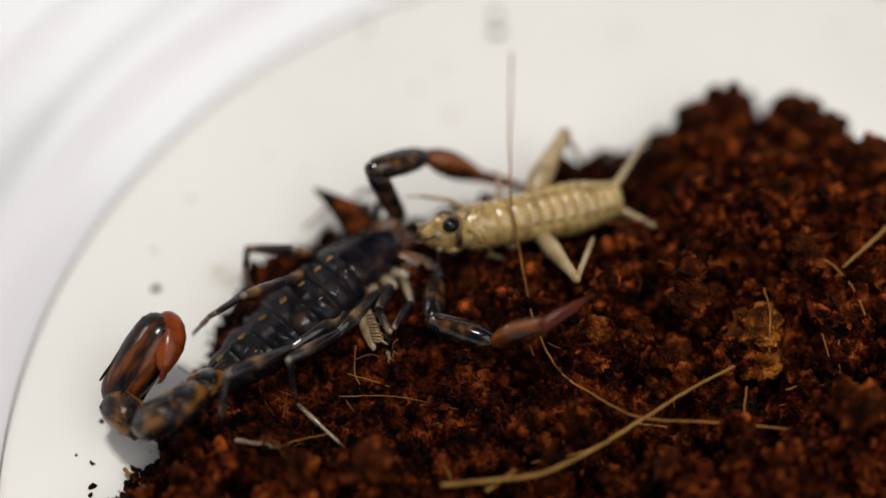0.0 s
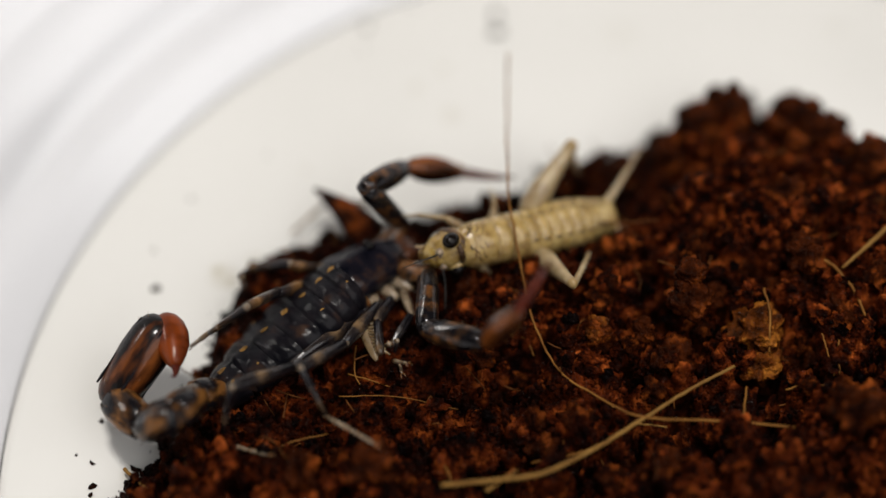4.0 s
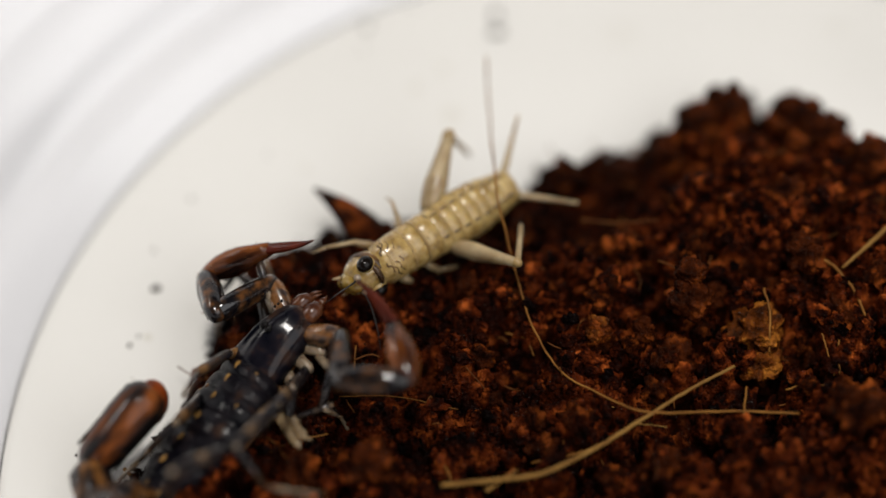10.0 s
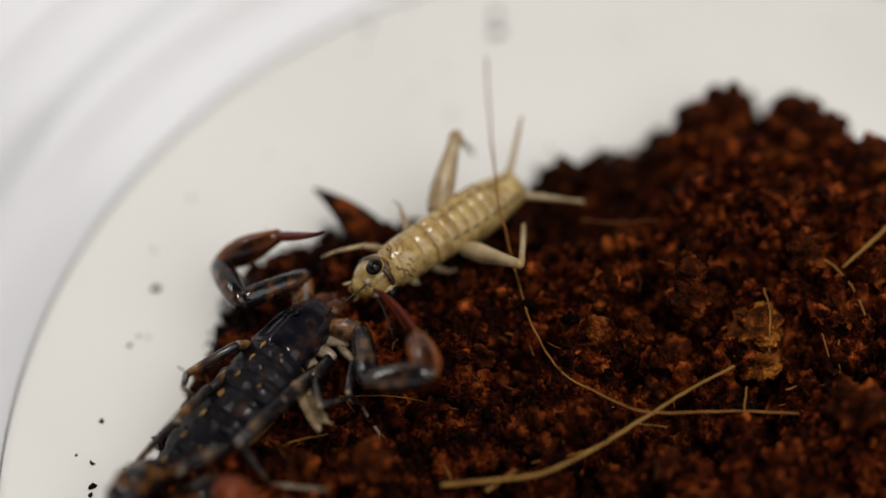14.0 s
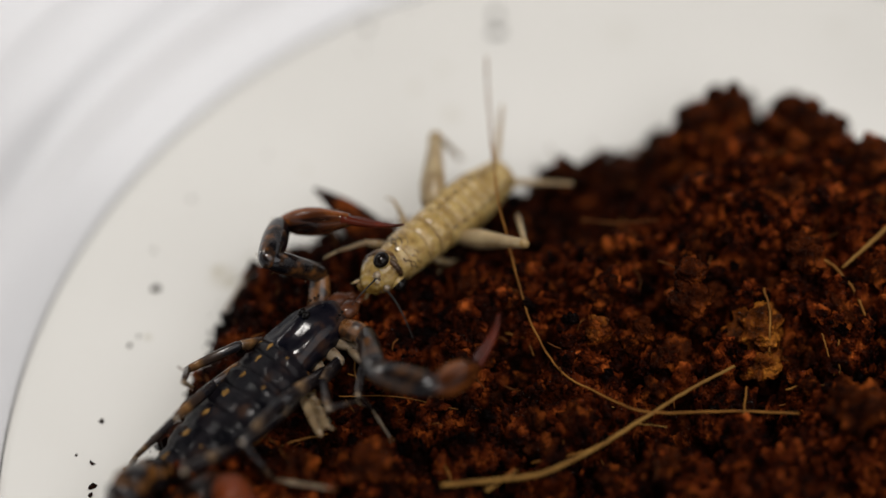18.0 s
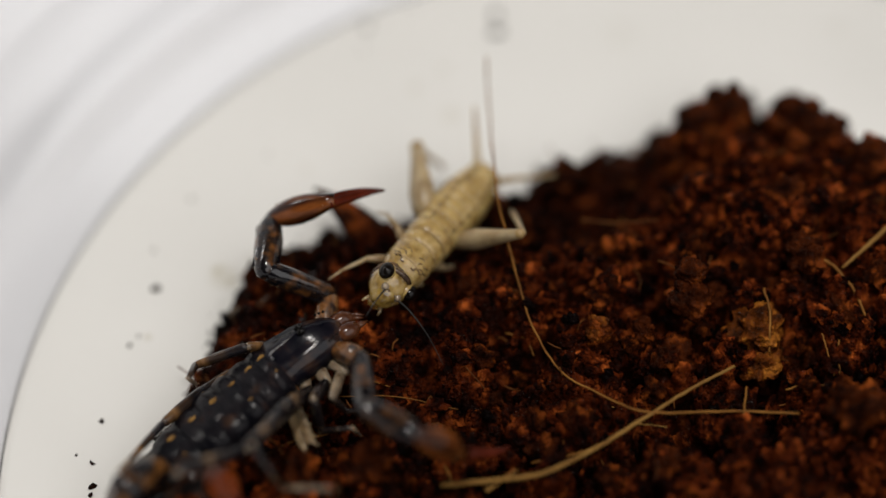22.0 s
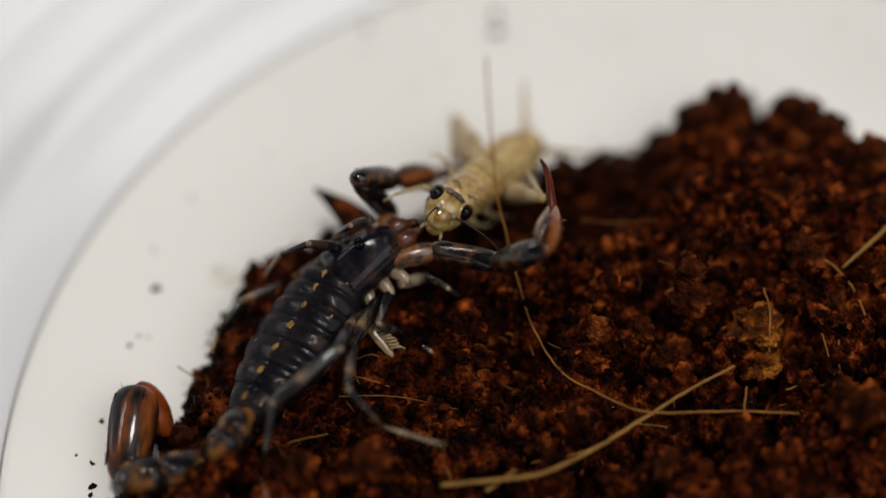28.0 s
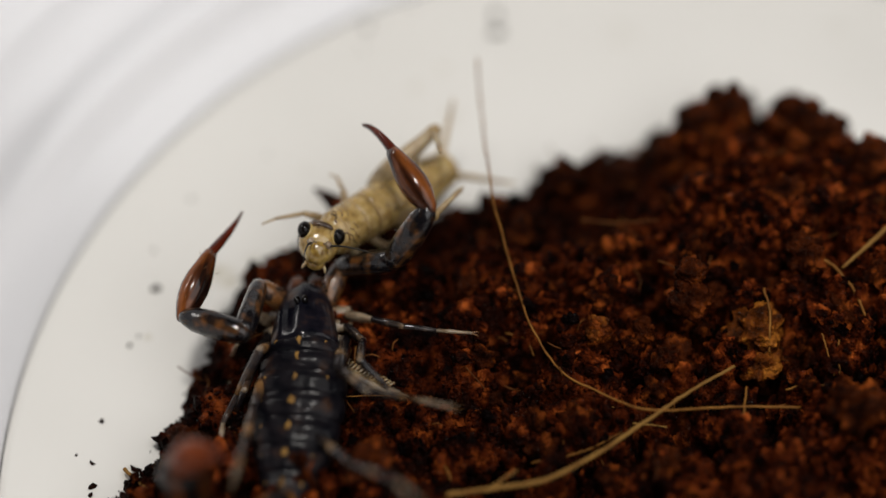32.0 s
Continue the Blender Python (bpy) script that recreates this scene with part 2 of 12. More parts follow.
# ---- the tub and the table ----
RING = (11.705, -15.060)
RING_INSET = -0.003
EDGE = [(-19.5, -20), (-18.1, -16.4), (-16.3, -15.2), (-14.7, -12.6), (-12.3, -6.9), (-11.8, -5.2), (-10.8, -2.6), (-10.2, -1.3), (-8.4, -0.4), (-6.4, 0.4), (-4.2, 1.2), (-2.2, 1.4), (0.5, 2.2), (4.4, 3.3), (5.3, 4.7), (9.3, 5.7), (12.2, 6.9), (13.3, 7.8), (15.4, 8.5), (16.9, 7.9), (19.4, 7.8), (20.9, 6.4), (22.6, 5.5), (24.6, 3.6), (40, -2), (44, -14), (36, -36), (12, -48), (-12, -38)]
CHIP = [(-6.8, 2.14, 2.6), (-3.4, -0.6, 1.2)]
CLUMPS = [(16.1, -7.0, 1.3, 0.95), (16.3, -8.5, 1.05, 1.3), (12.6, -6.0, 1.2, 0.6), (12.6, -4.9, 0.9, 0.9), (7.9, -7.2, 0.72, 0.7), (10.3, -7.0, 0.7, 0.5), (1.35, -4.28, 0.8, 0.3), (21.0, -12.2, 1.6, 0.45), (15.35, 6.98, 1.25, 0.4), (13.81, 6.14, 1.3, 0.3), (18.96, 6.54, 1.4, 0.3), (20.35, 4.95, 1.2, 0.4), (9.5, 3.81, 1, 0.3), (6.19, 3.56, 0.9, 0.3), (18.63, -3.12, 1.2, 0.4), (-3.82, -14.81, 1.2, 0.3), (2.48, -10.03, 0.7, 0.3), (11.3, -14.6, 0.9, 0.2), (22.28, 2.88, 1.3, 0.3), (-13.04, -12.86, 0.9, 0.4), (16.12, 8.34, 1.1, 0.4), (18.4, 7.97, 1, 0.5), (11.9, 4.06, 1.1, 0.4), (8.01, 4, 0.8, 0.4)]
PITS = [(12.6, 3.4, 1.6, 1.2), (8.0, 0.6, 2.2, 1.1), (17.5, 1.6, 1.4, 1.2), (10.9, -5.2, 0.9, 1.8), (12.4, -8.1, 0.8, 1.6), (15.9, -10.2, 1.0, 1.8), (18.5, -8.4, 0.9, 1.8), (9.4, -8.8, 0.6, 1.2), (4.0, -9.2, 0.8, 1.3), (21.5, -9.6, 0.9, 1.5), (13.2, -13.6, 0.7, 1.2), (-2.0, -12.0, 0.7, 1.0), (7.0, -4.6, 0.8, 1.2), (20.6, -3.6, 0.9, 1.4)]
# the two long fibres that lie on the soil
LOOSE = [(18.03, -11.9, 3.35), (14.75, -11.75, 3.32), (11.87, -12.01, 3.62), (9.88, -11.84, 3.54), (7.91, -10.75, 3.36), (5.93, -9.35, 3.33), (4.51, -6.81, 3.86), (3.52, -3.28, 4.76), (2.8, -0.24, 5.95), (2.43, 5.0, 5.5), (2.29, 7.92, 6.5)]
THICK = [(-0.11, -15.96, 3.2), (2.15, -15.81, 3.41), (4.97, -15.43, 3.53), (7.83, -13.87, 3.51), (10.15, -12.26, 3.53), (12.48, -10.72, 3.72), (14.81, -9.41, 3.84)]
SPECKS = [(-15.16, -2.52, 0.13), (-13.49, 3.11, 0.07), (-4.18, 14.42, 0.14), (2.94, 15.27, 0.17), (2.87, 14.04, 0.24), (-15.35, -0.1, 0.06), (-16.34, -5.94, 0.09), (-17.96, -12.96, 0.09), (-17.89, -14.33, 0.11), (-17.95, -14.82, 0.09), (-18.79, -12.46, 0.06), (-17.59, -10.47, 0.09), (-4.41, 12.9, 0.06), (-1.91, 16.04, 0.07), (-9.42, 5.94, 0.05), (-15.71, -13.35, 0.16), (-15.93, -5.4, 0.05)]


def lathe(profile, seg=160):
    verts, faces = [], []
    for r, z in profile:
        for i in range(seg):
            a = 2 * math.pi * i / seg
            verts.append(((RING[0] + max(r - RING_INSET, 0.02) * math.cos(a)) * MM, (RING[1] + max(r - RING_INSET, 0.02) * math.sin(a)) * MM, z * MM))
    k = len(profile)
    for j in range(k):
        for i in range(seg):
            a, b = j * seg, ((j + 1) % k) * seg
            faces.append((a + i, a + (i + 1) % seg, b + (i + 1) % seg, b + i))
    return verts, faces


tub = tagged(new("plastic_tub"), "round white translucent plastic tub with stepped wall, half covered with soil", "tub")


def tub_part(name, profile, material, label):
    v, f = lathe(profile)
    part(name, mesh_of(name, v, f, material), material, tub, label)


tub_part("tub_floor", [(0.02, 0.0), (33.9, 0.0), (34.2, -0.03), (34.34, -0.12), (34.4, -0.3), (34.4, -0.9), (34.4, -1.2), (0.02, -1.2)], PLASTIC, "off-white tub floor with a few stains")
tub_part("tub_wall", [(34.44, -0.9), (34.46, -0.3), (34.5, -0.05), (34.6, 0.06), (35.0, 0.28), (35.6, 0.61), (36.2, 0.92), (36.7, 1.12), (37.3, 1.25), (38.1, 1.36), (38.7, 1.55),
                      (39.3, 2.0), (39.8, 2.55), (40.3, 2.95), (41.0, 3.3), (42.0, 3.7), (43.0, 4.0), (43.8, 4.25), (44.4, 4.65), (45.0, 5.0), (46.0, 5.4), (47.4, 5.8), (48.4, 6.4), (48.9, 7.6), (49.6, 13), (51.0, 26),
                      (52.0, 25.4), (50.6, 13), (49.9, 7.0), (49.2, 5.6), (47.6, 4.8), (45.6, 4.3), (44.6, 3.6), (43.2, 3.2), (41.2, 2.5), (40.2, 1.6), (39.2, 0.8), (37.4, 0.4), (36.4, -0.2),
                      (35.2, -1.2), (34.5, -1.2)], WALL, "white translucent stepped tub wall")
tub_part("tub_rim", [(51.05, 26.0), (51.3, 27.0), (52.8, 27.3), (53.5, 26.6), (53.5, 25.4), (52.1, 25.4)], WALL, "rolled rim of the tub")

bm = bmesh.new()
bmesh.ops.create_cube(bm, size=1)
for q in bm.verts:
    q.co = (q.co.x * 1.4, q.co.y * 1.0, q.co.z * 0.03 - 0.0162)
bmesh.ops.bevel(bm, geom=bm.edges[:], offset=0.004, segments=2, affect="EDGES")
table = tagged(new("table_top", finish(bm, "table_top", False)), "plain white table top under the plastic tub", "table", kind="structure")
table.data.materials.append(TABLE)

# ---- the soil ----


def ease(a, b, x):
    t = np.clip((x - a) / (b - a), 0, 1)
    return t * t * (3 - 2 * t)


def inside_depth(px, py):
    """Distance to the edge of the soil, positive inside."""
    best = np.full(px.shape, 1e9)
    inside = np.zeros(px.shape, bool)
    for (ax, ay), (bx, by) in zip(EDGE, EDGE[1:] + EDGE[:1]):
        dx, dy = bx - ax, by - ay
        t = np.clip(((px - ax) * dx + (py - ay) * dy) / (dx * dx + dy * dy), 0, 1)
        best = np.minimum(best, np.hypot(px - ax - t * dx, py - ay - t * dy))
        if dy:
            inside ^= ((ay > py) != (by > py)) & (px < dx * (py - ay) / dy + ax)
    return np.where(inside, best, -best)


gx = np.concatenate([np.arange(-24, -19, 1.0), np.arange(-19, 26, 0.11), np.arange(26, 46, 1.0)])
gy = np.concatenate([np.arange(-50, -18, 1.0), np.arange(-18, 9.5, 0.11)])
GX, GY = np.meshgrid(gx, gy)
wob = np.array([[noise.noise((x * 0.9, y * 0.9, 3.1)) * 0.5 + noise.noise((x * 2.7, y * 2.7, 1.3)) * 0.28 for x in gx] for y in gy])
DEPTH = inside_depth(GX, GY) + wob
rough = np.array([[noise.fractal((x * 0.55, y * 0.55, 0.2), 1.0, 2.1, 3) for x in gx] for y in gy])
crumble = np.array([[noise.fractal((x * 2.1, y * 2.1, 5.2), 0.8, 2.2, 4) for x in gx] for y in gy])
full = 2.5 + 0.05 * np.minimum(0, GY + 4) + 0.8 * ease(8, 24, GX)
GH = np.where(DEPTH > 0, full * (1 - np.exp(-np.maximum(DEPTH, 0) / 1.5)), -0.4)
GH = GH + 1.7 * np.exp(-((GX - 16) / 6.5) ** 2 - ((GY - 0.3) / 4) ** 2) * ease(0, 2, DEPTH)
# a hollow where the cricket is dragged
hollow = ease(-3, 0, GX) * (1 - ease(10, 13.5, GX)) * ease(-3, -0.5, GY)
GH = GH - 1.2 * hollow * ease(0, 2, DEPTH)
# open gaps between the clumps: x, y, radius, depth
for x, y, r, deep in PITS:
    GH = GH - deep * np.exp(-((GX - x) / r) ** 2 - ((GY - y) / r) ** 2)
# the ground where the animals tread is pressed flatter
calm = 1 - 0.55 * ease(-19, -13, GX) * (1 - ease(-1, 4, GX)) * ease(-16, -12, GY) * (1 - ease(0, 3, GY))


def aggregate_relief(count, small, large, seed):
    """Crumbly lumps pressed against one another, with open gaps between them."""
    r = np.random.default_rng(seed)
    out = np.full(GX.shape, -0.55)
    for x, y, u, lift in zip(r.uniform(-20, 27, count), r.uniform(-19, 10, count), r.random(count), r.uniform(-0.25, 0.35, count)):
        rad = small + (large - small) * u ** 3
        i0, i1 = np.searchsorted(gx, (x - rad * 1.4, x + rad * 1.4))
        j0, j1 = np.searchsorted(gy, (y - rad * 1.4, y + rad * 1.4))
        if i1 <= i0 or j1 <= j0:
            continue
        d = np.hypot(GX[j0:j1, i0:i1] - x, (GY[j0:j1, i0:i1] - y) * (0.8 + 0.5 * abs(lift))) / rad + 0.32 * crumble[j0:j1, i0:i1]
        cap = np.where(d < 1, rad * (1.0 * np.sqrt(np.clip(1 - d * d, 0, 1)) - 0.35 + lift), -0.55)
        out[j0:j1, i0:i1] = np.maximum(out[j0:j1, i0:i1], cap)
    return out


mound = np.exp(-((GX - 15) / 8) ** 2 - ((GY - 2) / 5) ** 2)
calm = calm * (1 - 0.45 * mound) * (1 - 0.5 * hollow)
lumps = aggregate_relief(1500, 0.3, 1.7, 4)
grit = aggregate_relief(5200, 0.12, 0.42, 9)
GH = GH + np.clip(DEPTH, 0, 1.2) / 1.2 * (0.55 * rough + 1.9 * np.clip(lumps, -0.55, 1.0) + 0.85 * grit + 0.2 * crumble - 0.45) * calm


def fibre_gap(x, y):
    """Distance in plan to the long fibres that rest on the soil."""
    best = 9.0
    for path in (LOOSE[:7], THICK):
        for (ax, ay, az), (bx, by, bz) in zip(path, path[1:]):
            t = min(max(((x - ax) * (bx - ax) + (y - ay) * (by - ay)) / ((bx - ax) ** 2 + (by - ay) ** 2), 0), 1)
            best = min(best, math.hypot(x - ax - t * (bx - ax), y - ay - t * (by - ay)))
    return best


# the long fibres press the loose crumbs down
for path in (LOOSE[:7], THICK):
    for (ax, ay, az), (bx, by, bz) in zip(path, path[1:]):
        for n in range(12):
            t = n / 12
            d = np.hypot(GX - ax - t * (bx - ax), GY - ay - t * (by - ay))
            GH = np.minimum(GH, az + t * (bz - az) - 0.16 + np.maximum(d - 0.3, 0) * 1.1)
GH = np.where(DEPTH > 0.5, np.maximum(GH, 0.25 + 0.3 * np.clip(crumble, 0, 1)), GH)
ny, nx = GX.shape
idx = np.arange(nx * ny).reshape(ny, nx)
keep = (np.maximum.reduce([DEPTH[:-1, :-1], DEPTH[1:, :-1], DEPTH[:-1, 1:], DEPTH[1:, 1:]]) > -0.15)
quads = np.stack([idx[:-1, :-1], idx[:-1, 1:], idx[1:, 1:], idx[1:, :-1]], -1)[keep]
used = np.unique(quads)
remap = np.zeros(nx * ny, int)
remap[used] = np.arange(len(used))
sv = np.stack([GX, GY, GH], -1).reshape(-1, 3)[used] * MM
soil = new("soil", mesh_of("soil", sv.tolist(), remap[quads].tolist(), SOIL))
tagged(soil, "moist dark red-brown coconut fibre soil heaped on the tub floor", "soil", kind="stuff")


def soil_height(x, y):
    i = int(np.clip(np.searchsorted(gx, x) - 1, 0, nx - 1))
    j = int(np.clip(np.searchsorted(gy, y) - 1, 0, ny - 1))
    return float(GH[j, i]), float(DEPTH[j, i])


def crumb_templates(count, level, seed, amount):
    out = []
    for k in range(count):
        bm = bmesh.new()
        bmesh.ops.create_icosphere(bm, subdivisions=level, radius=1)
        for q in bm.verts:
            p = q.co.copy()
            q.co *= 1 + amount * noise.fractal(p * 1.3 + Vector((seed + k * 7.1, k, seed)), 0.9, 2.0, 3) + amount * 0.55 * (0.35 - abs(noise.noise(p * 3.2 + Vector((k, seed, 0))))) + amount * 0.25 * noise.noise(p * 7.5 + Vector((seed, k, 2)))
        bm.verts.index_update()
        if level > 2:
            # many crumbs caked together
            pts = np.array([q.co[:] for q in bm.verts])
            r = np.random.default_rng(int(seed) * 20 + k)
            way = r.normal(size=(26, 3))
            way /= np.linalg.norm(way, axis=1)[:, None]
            cosine = (pts / np.linalg.norm(pts, axis=1)[:, None]) @ way.T
            width = r.uniform(0.25, 0.55, 26)
            cap = np.sqrt(np.clip(1 - (np.arccos(np.clip(cosine, -1, 1)) / width) ** 2, 0, 1)) * width
            pts = pts * (0.78 + 0.62 * cap.max(axis=1))[:, None]
            for q, p in zip(bm.verts, pts):
                q.co = p
        out.append((np.array([q.co[:] for q in bm.verts]), np.array([[w.index for w in g.verts] for g in bm.faces])))
        bm.free()
    return out


def scatter(name, count, sizes, templates, material, label, rng, bury=0.35, near_edge=0.0, smooth=False):
    """Crumbs strewn over the soil, joined into one piece."""
    V, F, base = [], [], 0
    made = 0
    while made < count:
        x, y = rng.uniform(-19, 26), rng.uniform(-18, 9)
        h, d = soil_height(x, y)
        if d < -near_edge or (near_edge and d > 0.6):
            continue
        if sizes[1] > 0.5 and -15 < x < 1 and -14 < y < 2:
            continue
        if sizes[1] > 0.2 and fibre_gap(x, y) < sizes[1] + 0.1:
            continue
        made += 1
        tv, tf = templates[rng.randrange(len(templates))]
        r = sizes[0] + (sizes[1] - sizes[0]) * rng.random() ** 2.6
        turn = np.array(Euler((rng.uniform(0, 6.3), rng.uniform(0, 6.3), rng.uniform(0, 6.3))).to_matrix())
        sc = np.array([rng.uniform(0.75, 1.25), rng.uniform(0.75, 1.2), rng.uniform(0.65, 1.0)]) * r
        z = max(h, 0) + r * (0.75 - 2 * bury * rng.random())
        V.append(((tv * sc) @ turn.T + (x, y, z)) * MM)
        F.append(tf + base)
        base += len(tv)
    ob = new(name, mesh_of(name, np.concatenate(V).tolist(), np.concatenate(F).tolist(), material, smooth))
    return tagged(ob, label, "soil", kind="stuff")


rng = random.Random(5)
small = crumb_templates(14, 1, 2.0, 1.0)
middle = crumb_templates(14, 2, 8.0, 0.9)
fine = crumb_templates(10, 3, 5.0, 0.9)
clods = crumb_templates(8, 4, 15.0, 0.55)
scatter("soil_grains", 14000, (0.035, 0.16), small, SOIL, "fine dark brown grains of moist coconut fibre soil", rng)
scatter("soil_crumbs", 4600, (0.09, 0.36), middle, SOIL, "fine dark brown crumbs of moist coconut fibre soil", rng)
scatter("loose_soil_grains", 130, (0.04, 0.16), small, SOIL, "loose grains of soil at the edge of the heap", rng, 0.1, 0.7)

# separate clumps that stand out of the heap: x, y, radius, lift
clump_templates = crumb_templates(7, 5, 11.0, 0.4)
for k, (x, y, r, up) in enumerate(CLUMPS):
    tv, tf = clump_templates[k % 7]
    turn = np.array(Euler((k * 1.3, k * 2.1, k * 0.7)).to_matrix())
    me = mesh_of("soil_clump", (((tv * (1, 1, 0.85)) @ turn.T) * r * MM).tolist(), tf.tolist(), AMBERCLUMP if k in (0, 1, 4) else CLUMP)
    ob = new("soil_clump", me)
    ob.matrix_basis = at(x, y, max(soil_height(x, y)[0], 0) + up * r)
    tagged(ob, "amber-tan glinting clump of coconut pith on the soil" if k in (0, 1, 4) else "crumbly red-brown clump of coconut fibre on the soil", "soil clump", group="soil clumps")

# larger lumps, each lying loose on the heap
lump_meshes = [mesh_of("soil_lump", (tv * MM).tolist(), tf.tolist(), SOIL) for tv, tf in fine]
lump_rng = random.Random(31)
lumps_made = 0
while lumps_made < 290:
    x, y = lump_rng.uniform(-19, 26), lump_rng.uniform(-18, 9)
    h, d = soil_height(x, y)
    r = 0.24 + 0.5 * lump_rng.random() ** 2
    if d < 0.1 or (-15 < x < 1 and -14 < y < 2) or fibre_gap(x, y) < r + 0.2:
        continue
    ob = new("soil_lump", lump_meshes[lumps_made % len(lump_meshes)])
    turn = Euler([lump_rng.uniform(0, 6.3) for k in range(3)]).to_matrix().to_4x4()
    ob.matrix_basis = at(x, y, max(h, 0) + r * lump_rng.uniform(-0.2, 0.5)) @ turn @ Matrix.Diagonal((r, r * 0.9, r * 0.75, 1))
    tagged(ob, "small red-brown lump of moist coconut fibre soil", "soil lump", group="soil lumps")
    lumps_made += 1

# softer clods strewn over the heap away from the animals
clod_meshes = [mesh_of("soil_clod", (tv * MM).tolist(), tf.tolist(), CLUMP) for tv, tf in clods]
clod_rng = random.Random(12)
clods_made = 0
while clods_made < 150:
    x, y = clod_rng.uniform(-19, 26), clod_rng.uniform(-18, 9)
    h, d = soil_height(x, y)
    if d < 0.3 or (-15 < x < 1 and -14 < y < 2) or fibre_gap(x, y) < 1.1:
        continue
    r = 0.42 + 0.7 * clod_rng.random() ** 2.2
    ob = new("soil_clod", clod_meshes[clods_made % 8])
    turn = Euler([clod_rng.uniform(0, 6.3) for k in range(3)]).to_matrix().to_4x4()
    ob.matrix_basis = at(x, y, max(h, 0) + r * clod_rng.uniform(-0.45, 0.5)) @ turn @ Matrix.Diagonal((r, r * 0.95, r * 0.8, 1))
    tagged(ob, "soft crumbly brown clod of coconut fibre soil", "soil clod", group="soil clods")
    clods_made += 1

# specks on the tub floor: x, y, radius
for k, (x, y, r) in enumerate(SPECKS):
    tv, tf = small[k % 8]
    me = mesh_of("soil_speck", (tv * (r * 1.7, r * 1.25, r * 0.8) * MM).tolist(), tf.tolist(), CLUMP)
    ob = new("soil_speck", me)
    ob.matrix_basis = at(x, y, r * 0.45, 0, 0, k * 47)
    tagged(ob, "tiny brown speck of soil on the white tub floor", "speck", group="soil specks")

MOVES = {}


def fibre(points, r, material, label, taper=0.6, origin=None):
    o = Vector(origin) if origin else Vector((0, 0, 0))
    line = [p - o for p in smooth_line(points, 7)]
    k = len(line)
    line = [p + Vector((noise.noise((i * 0.7, r * 50, p.x)), noise.noise((i * 0.7, 9, p.y)), 0)) * min(r * 0.9, 0.055) for i, p in enumerate(line)]
    radii = [r * (1 - (1 - taper) * i / k) * (1 + 0.2 * noise.noise((i * 1.1, r * 90, 4))) for i in range(k)]
    bm = tube(line, radii, 7)
    ob = new("coir_fibre", finish(bm, "coir_fibre"))
    ob.data.materials.append(material)
    ob.matrix_basis = at(*o)
    return tagged(ob, label, "fibre", group="coir fibres")


PALE_FIBRE = "thin straw-coloured coconut fibre lying on the soil"
MOVES["loose_fibre"] = fibre(LOOSE, 0.07, FIBRE, "long thin tan coconut fibre bent upright out of the soil", 0.75, (5.97, -8.70, 2.39))
MOVES["straw_fibre"] = fibre(THICK, 0.135, STRAW, "thick straw-coloured coconut fibre lying across the soil", 0.6, THICK[-1])
fibre([(2.15, -16.17, 2.99), (2.86, -15.71, 3.21), (3.7, -15.19, 3.44)], 0.11, STRAW, "frayed end of a straw-coloured fibre")
fibre([(16.42, -5.39, 4.86), (16.67, -6.59, 4.62), (16.64, -7.72, 4.26), (16.66, -8.46, 3.53)], 0.075, FIBRE, "short orange-brown fibre standing on a clump")
fibre([(20.13, -8.25, 4.47), (20.08, -9.3, 4.11), (20.2, -10.33, 3.37)], 0.055, FIBRE, PALE_FIBRE)
fibre([(19.3, -7.83, 4.44), (19.58, -8.96, 4.1), (19.94, -9.93, 3.37)], 0.05, FIBRE, PALE_FIBRE)
fibre([(15.44, -10.34, 3.34), (15.16, -12.15, 3.33), (14.85, -13.77, 2.73)], 0.06, FIBRE, PALE_FIBRE)
fibre([(19.31, -3.43, 4.73), (20.2, -4.14, 4.77), (21.17, -5.48, 4.45), (21.71, -6.84, 3.91), (21.85, -7.86, 3.37)], 0.1, FIBRE, "curved brown coconut fibre sticking out of the soil")
fibre([(23.17, -1.87, 5.52), (21.66, -3.23, 5.23), (20.49, -4.15, 4.78)], 0.14, STRAW, "stout tan coconut fibre end")
fibre([(-10.49, -15.29, 2.27), (-9.23, -14.15, 2.55), (-7.82, -13.27, 2.71), (-5.84, -12.58, 2.46)], 0.055, FIBRE, PALE_FIBRE)
fibre([(-4.46, -7.77, 3.1), (-4.5, -9.22, 2.83), (-4.01, -10.12, 2.49)], 0.045, FIBRE, PALE_FIBRE)
fibre([(-4.88, -9.17, 2.63), (-3.57, -9.71, 2.81), (-2.28, -10.08, 2.59)], 0.04, FIBRE, PALE_FIBRE)
fibre([(-13.39, -12.45, 1.82), (-12.94, -14.22, 2.37), (-12.45, -15.87, 2.44)], 0.1, STRAW, "short straw-coloured fibre at the edge of the soil")
fibre([(6.85, -10.6, 2.57), (7.79, -10.88, 2.66), (8.74, -11.12, 2.55)], 0.05, STRAW, PALE_FIBRE)
fibre([(9.63, -12.02, 2.52), (10.48, -12.16, 2.64), (11.34, -12.25, 2.58)], 0.055, STRAW, PALE_FIBRE)
fibre([(7.2, -0.3, 3.3), (9.2, -0.7, 3.7), (11.2, -0.9, 4.3)], 0.07, HAIR, "brown coconut fibre lying on the far slope of the soil")
fibre([(-16.26, -13.47, 0.4), (-15.63, -14.24, 0.61), (-14.95, -15.23, 1.55)], 0.11, STRAW, "short straw-coloured fibre at the edge of the soil")
fibre([(-5.3, -10.46, 2.57), (-2.42, -10.58, 2.77), (0.75, -11.21, 2.54)], 0.035, FIBRE, PALE_FIBRE)
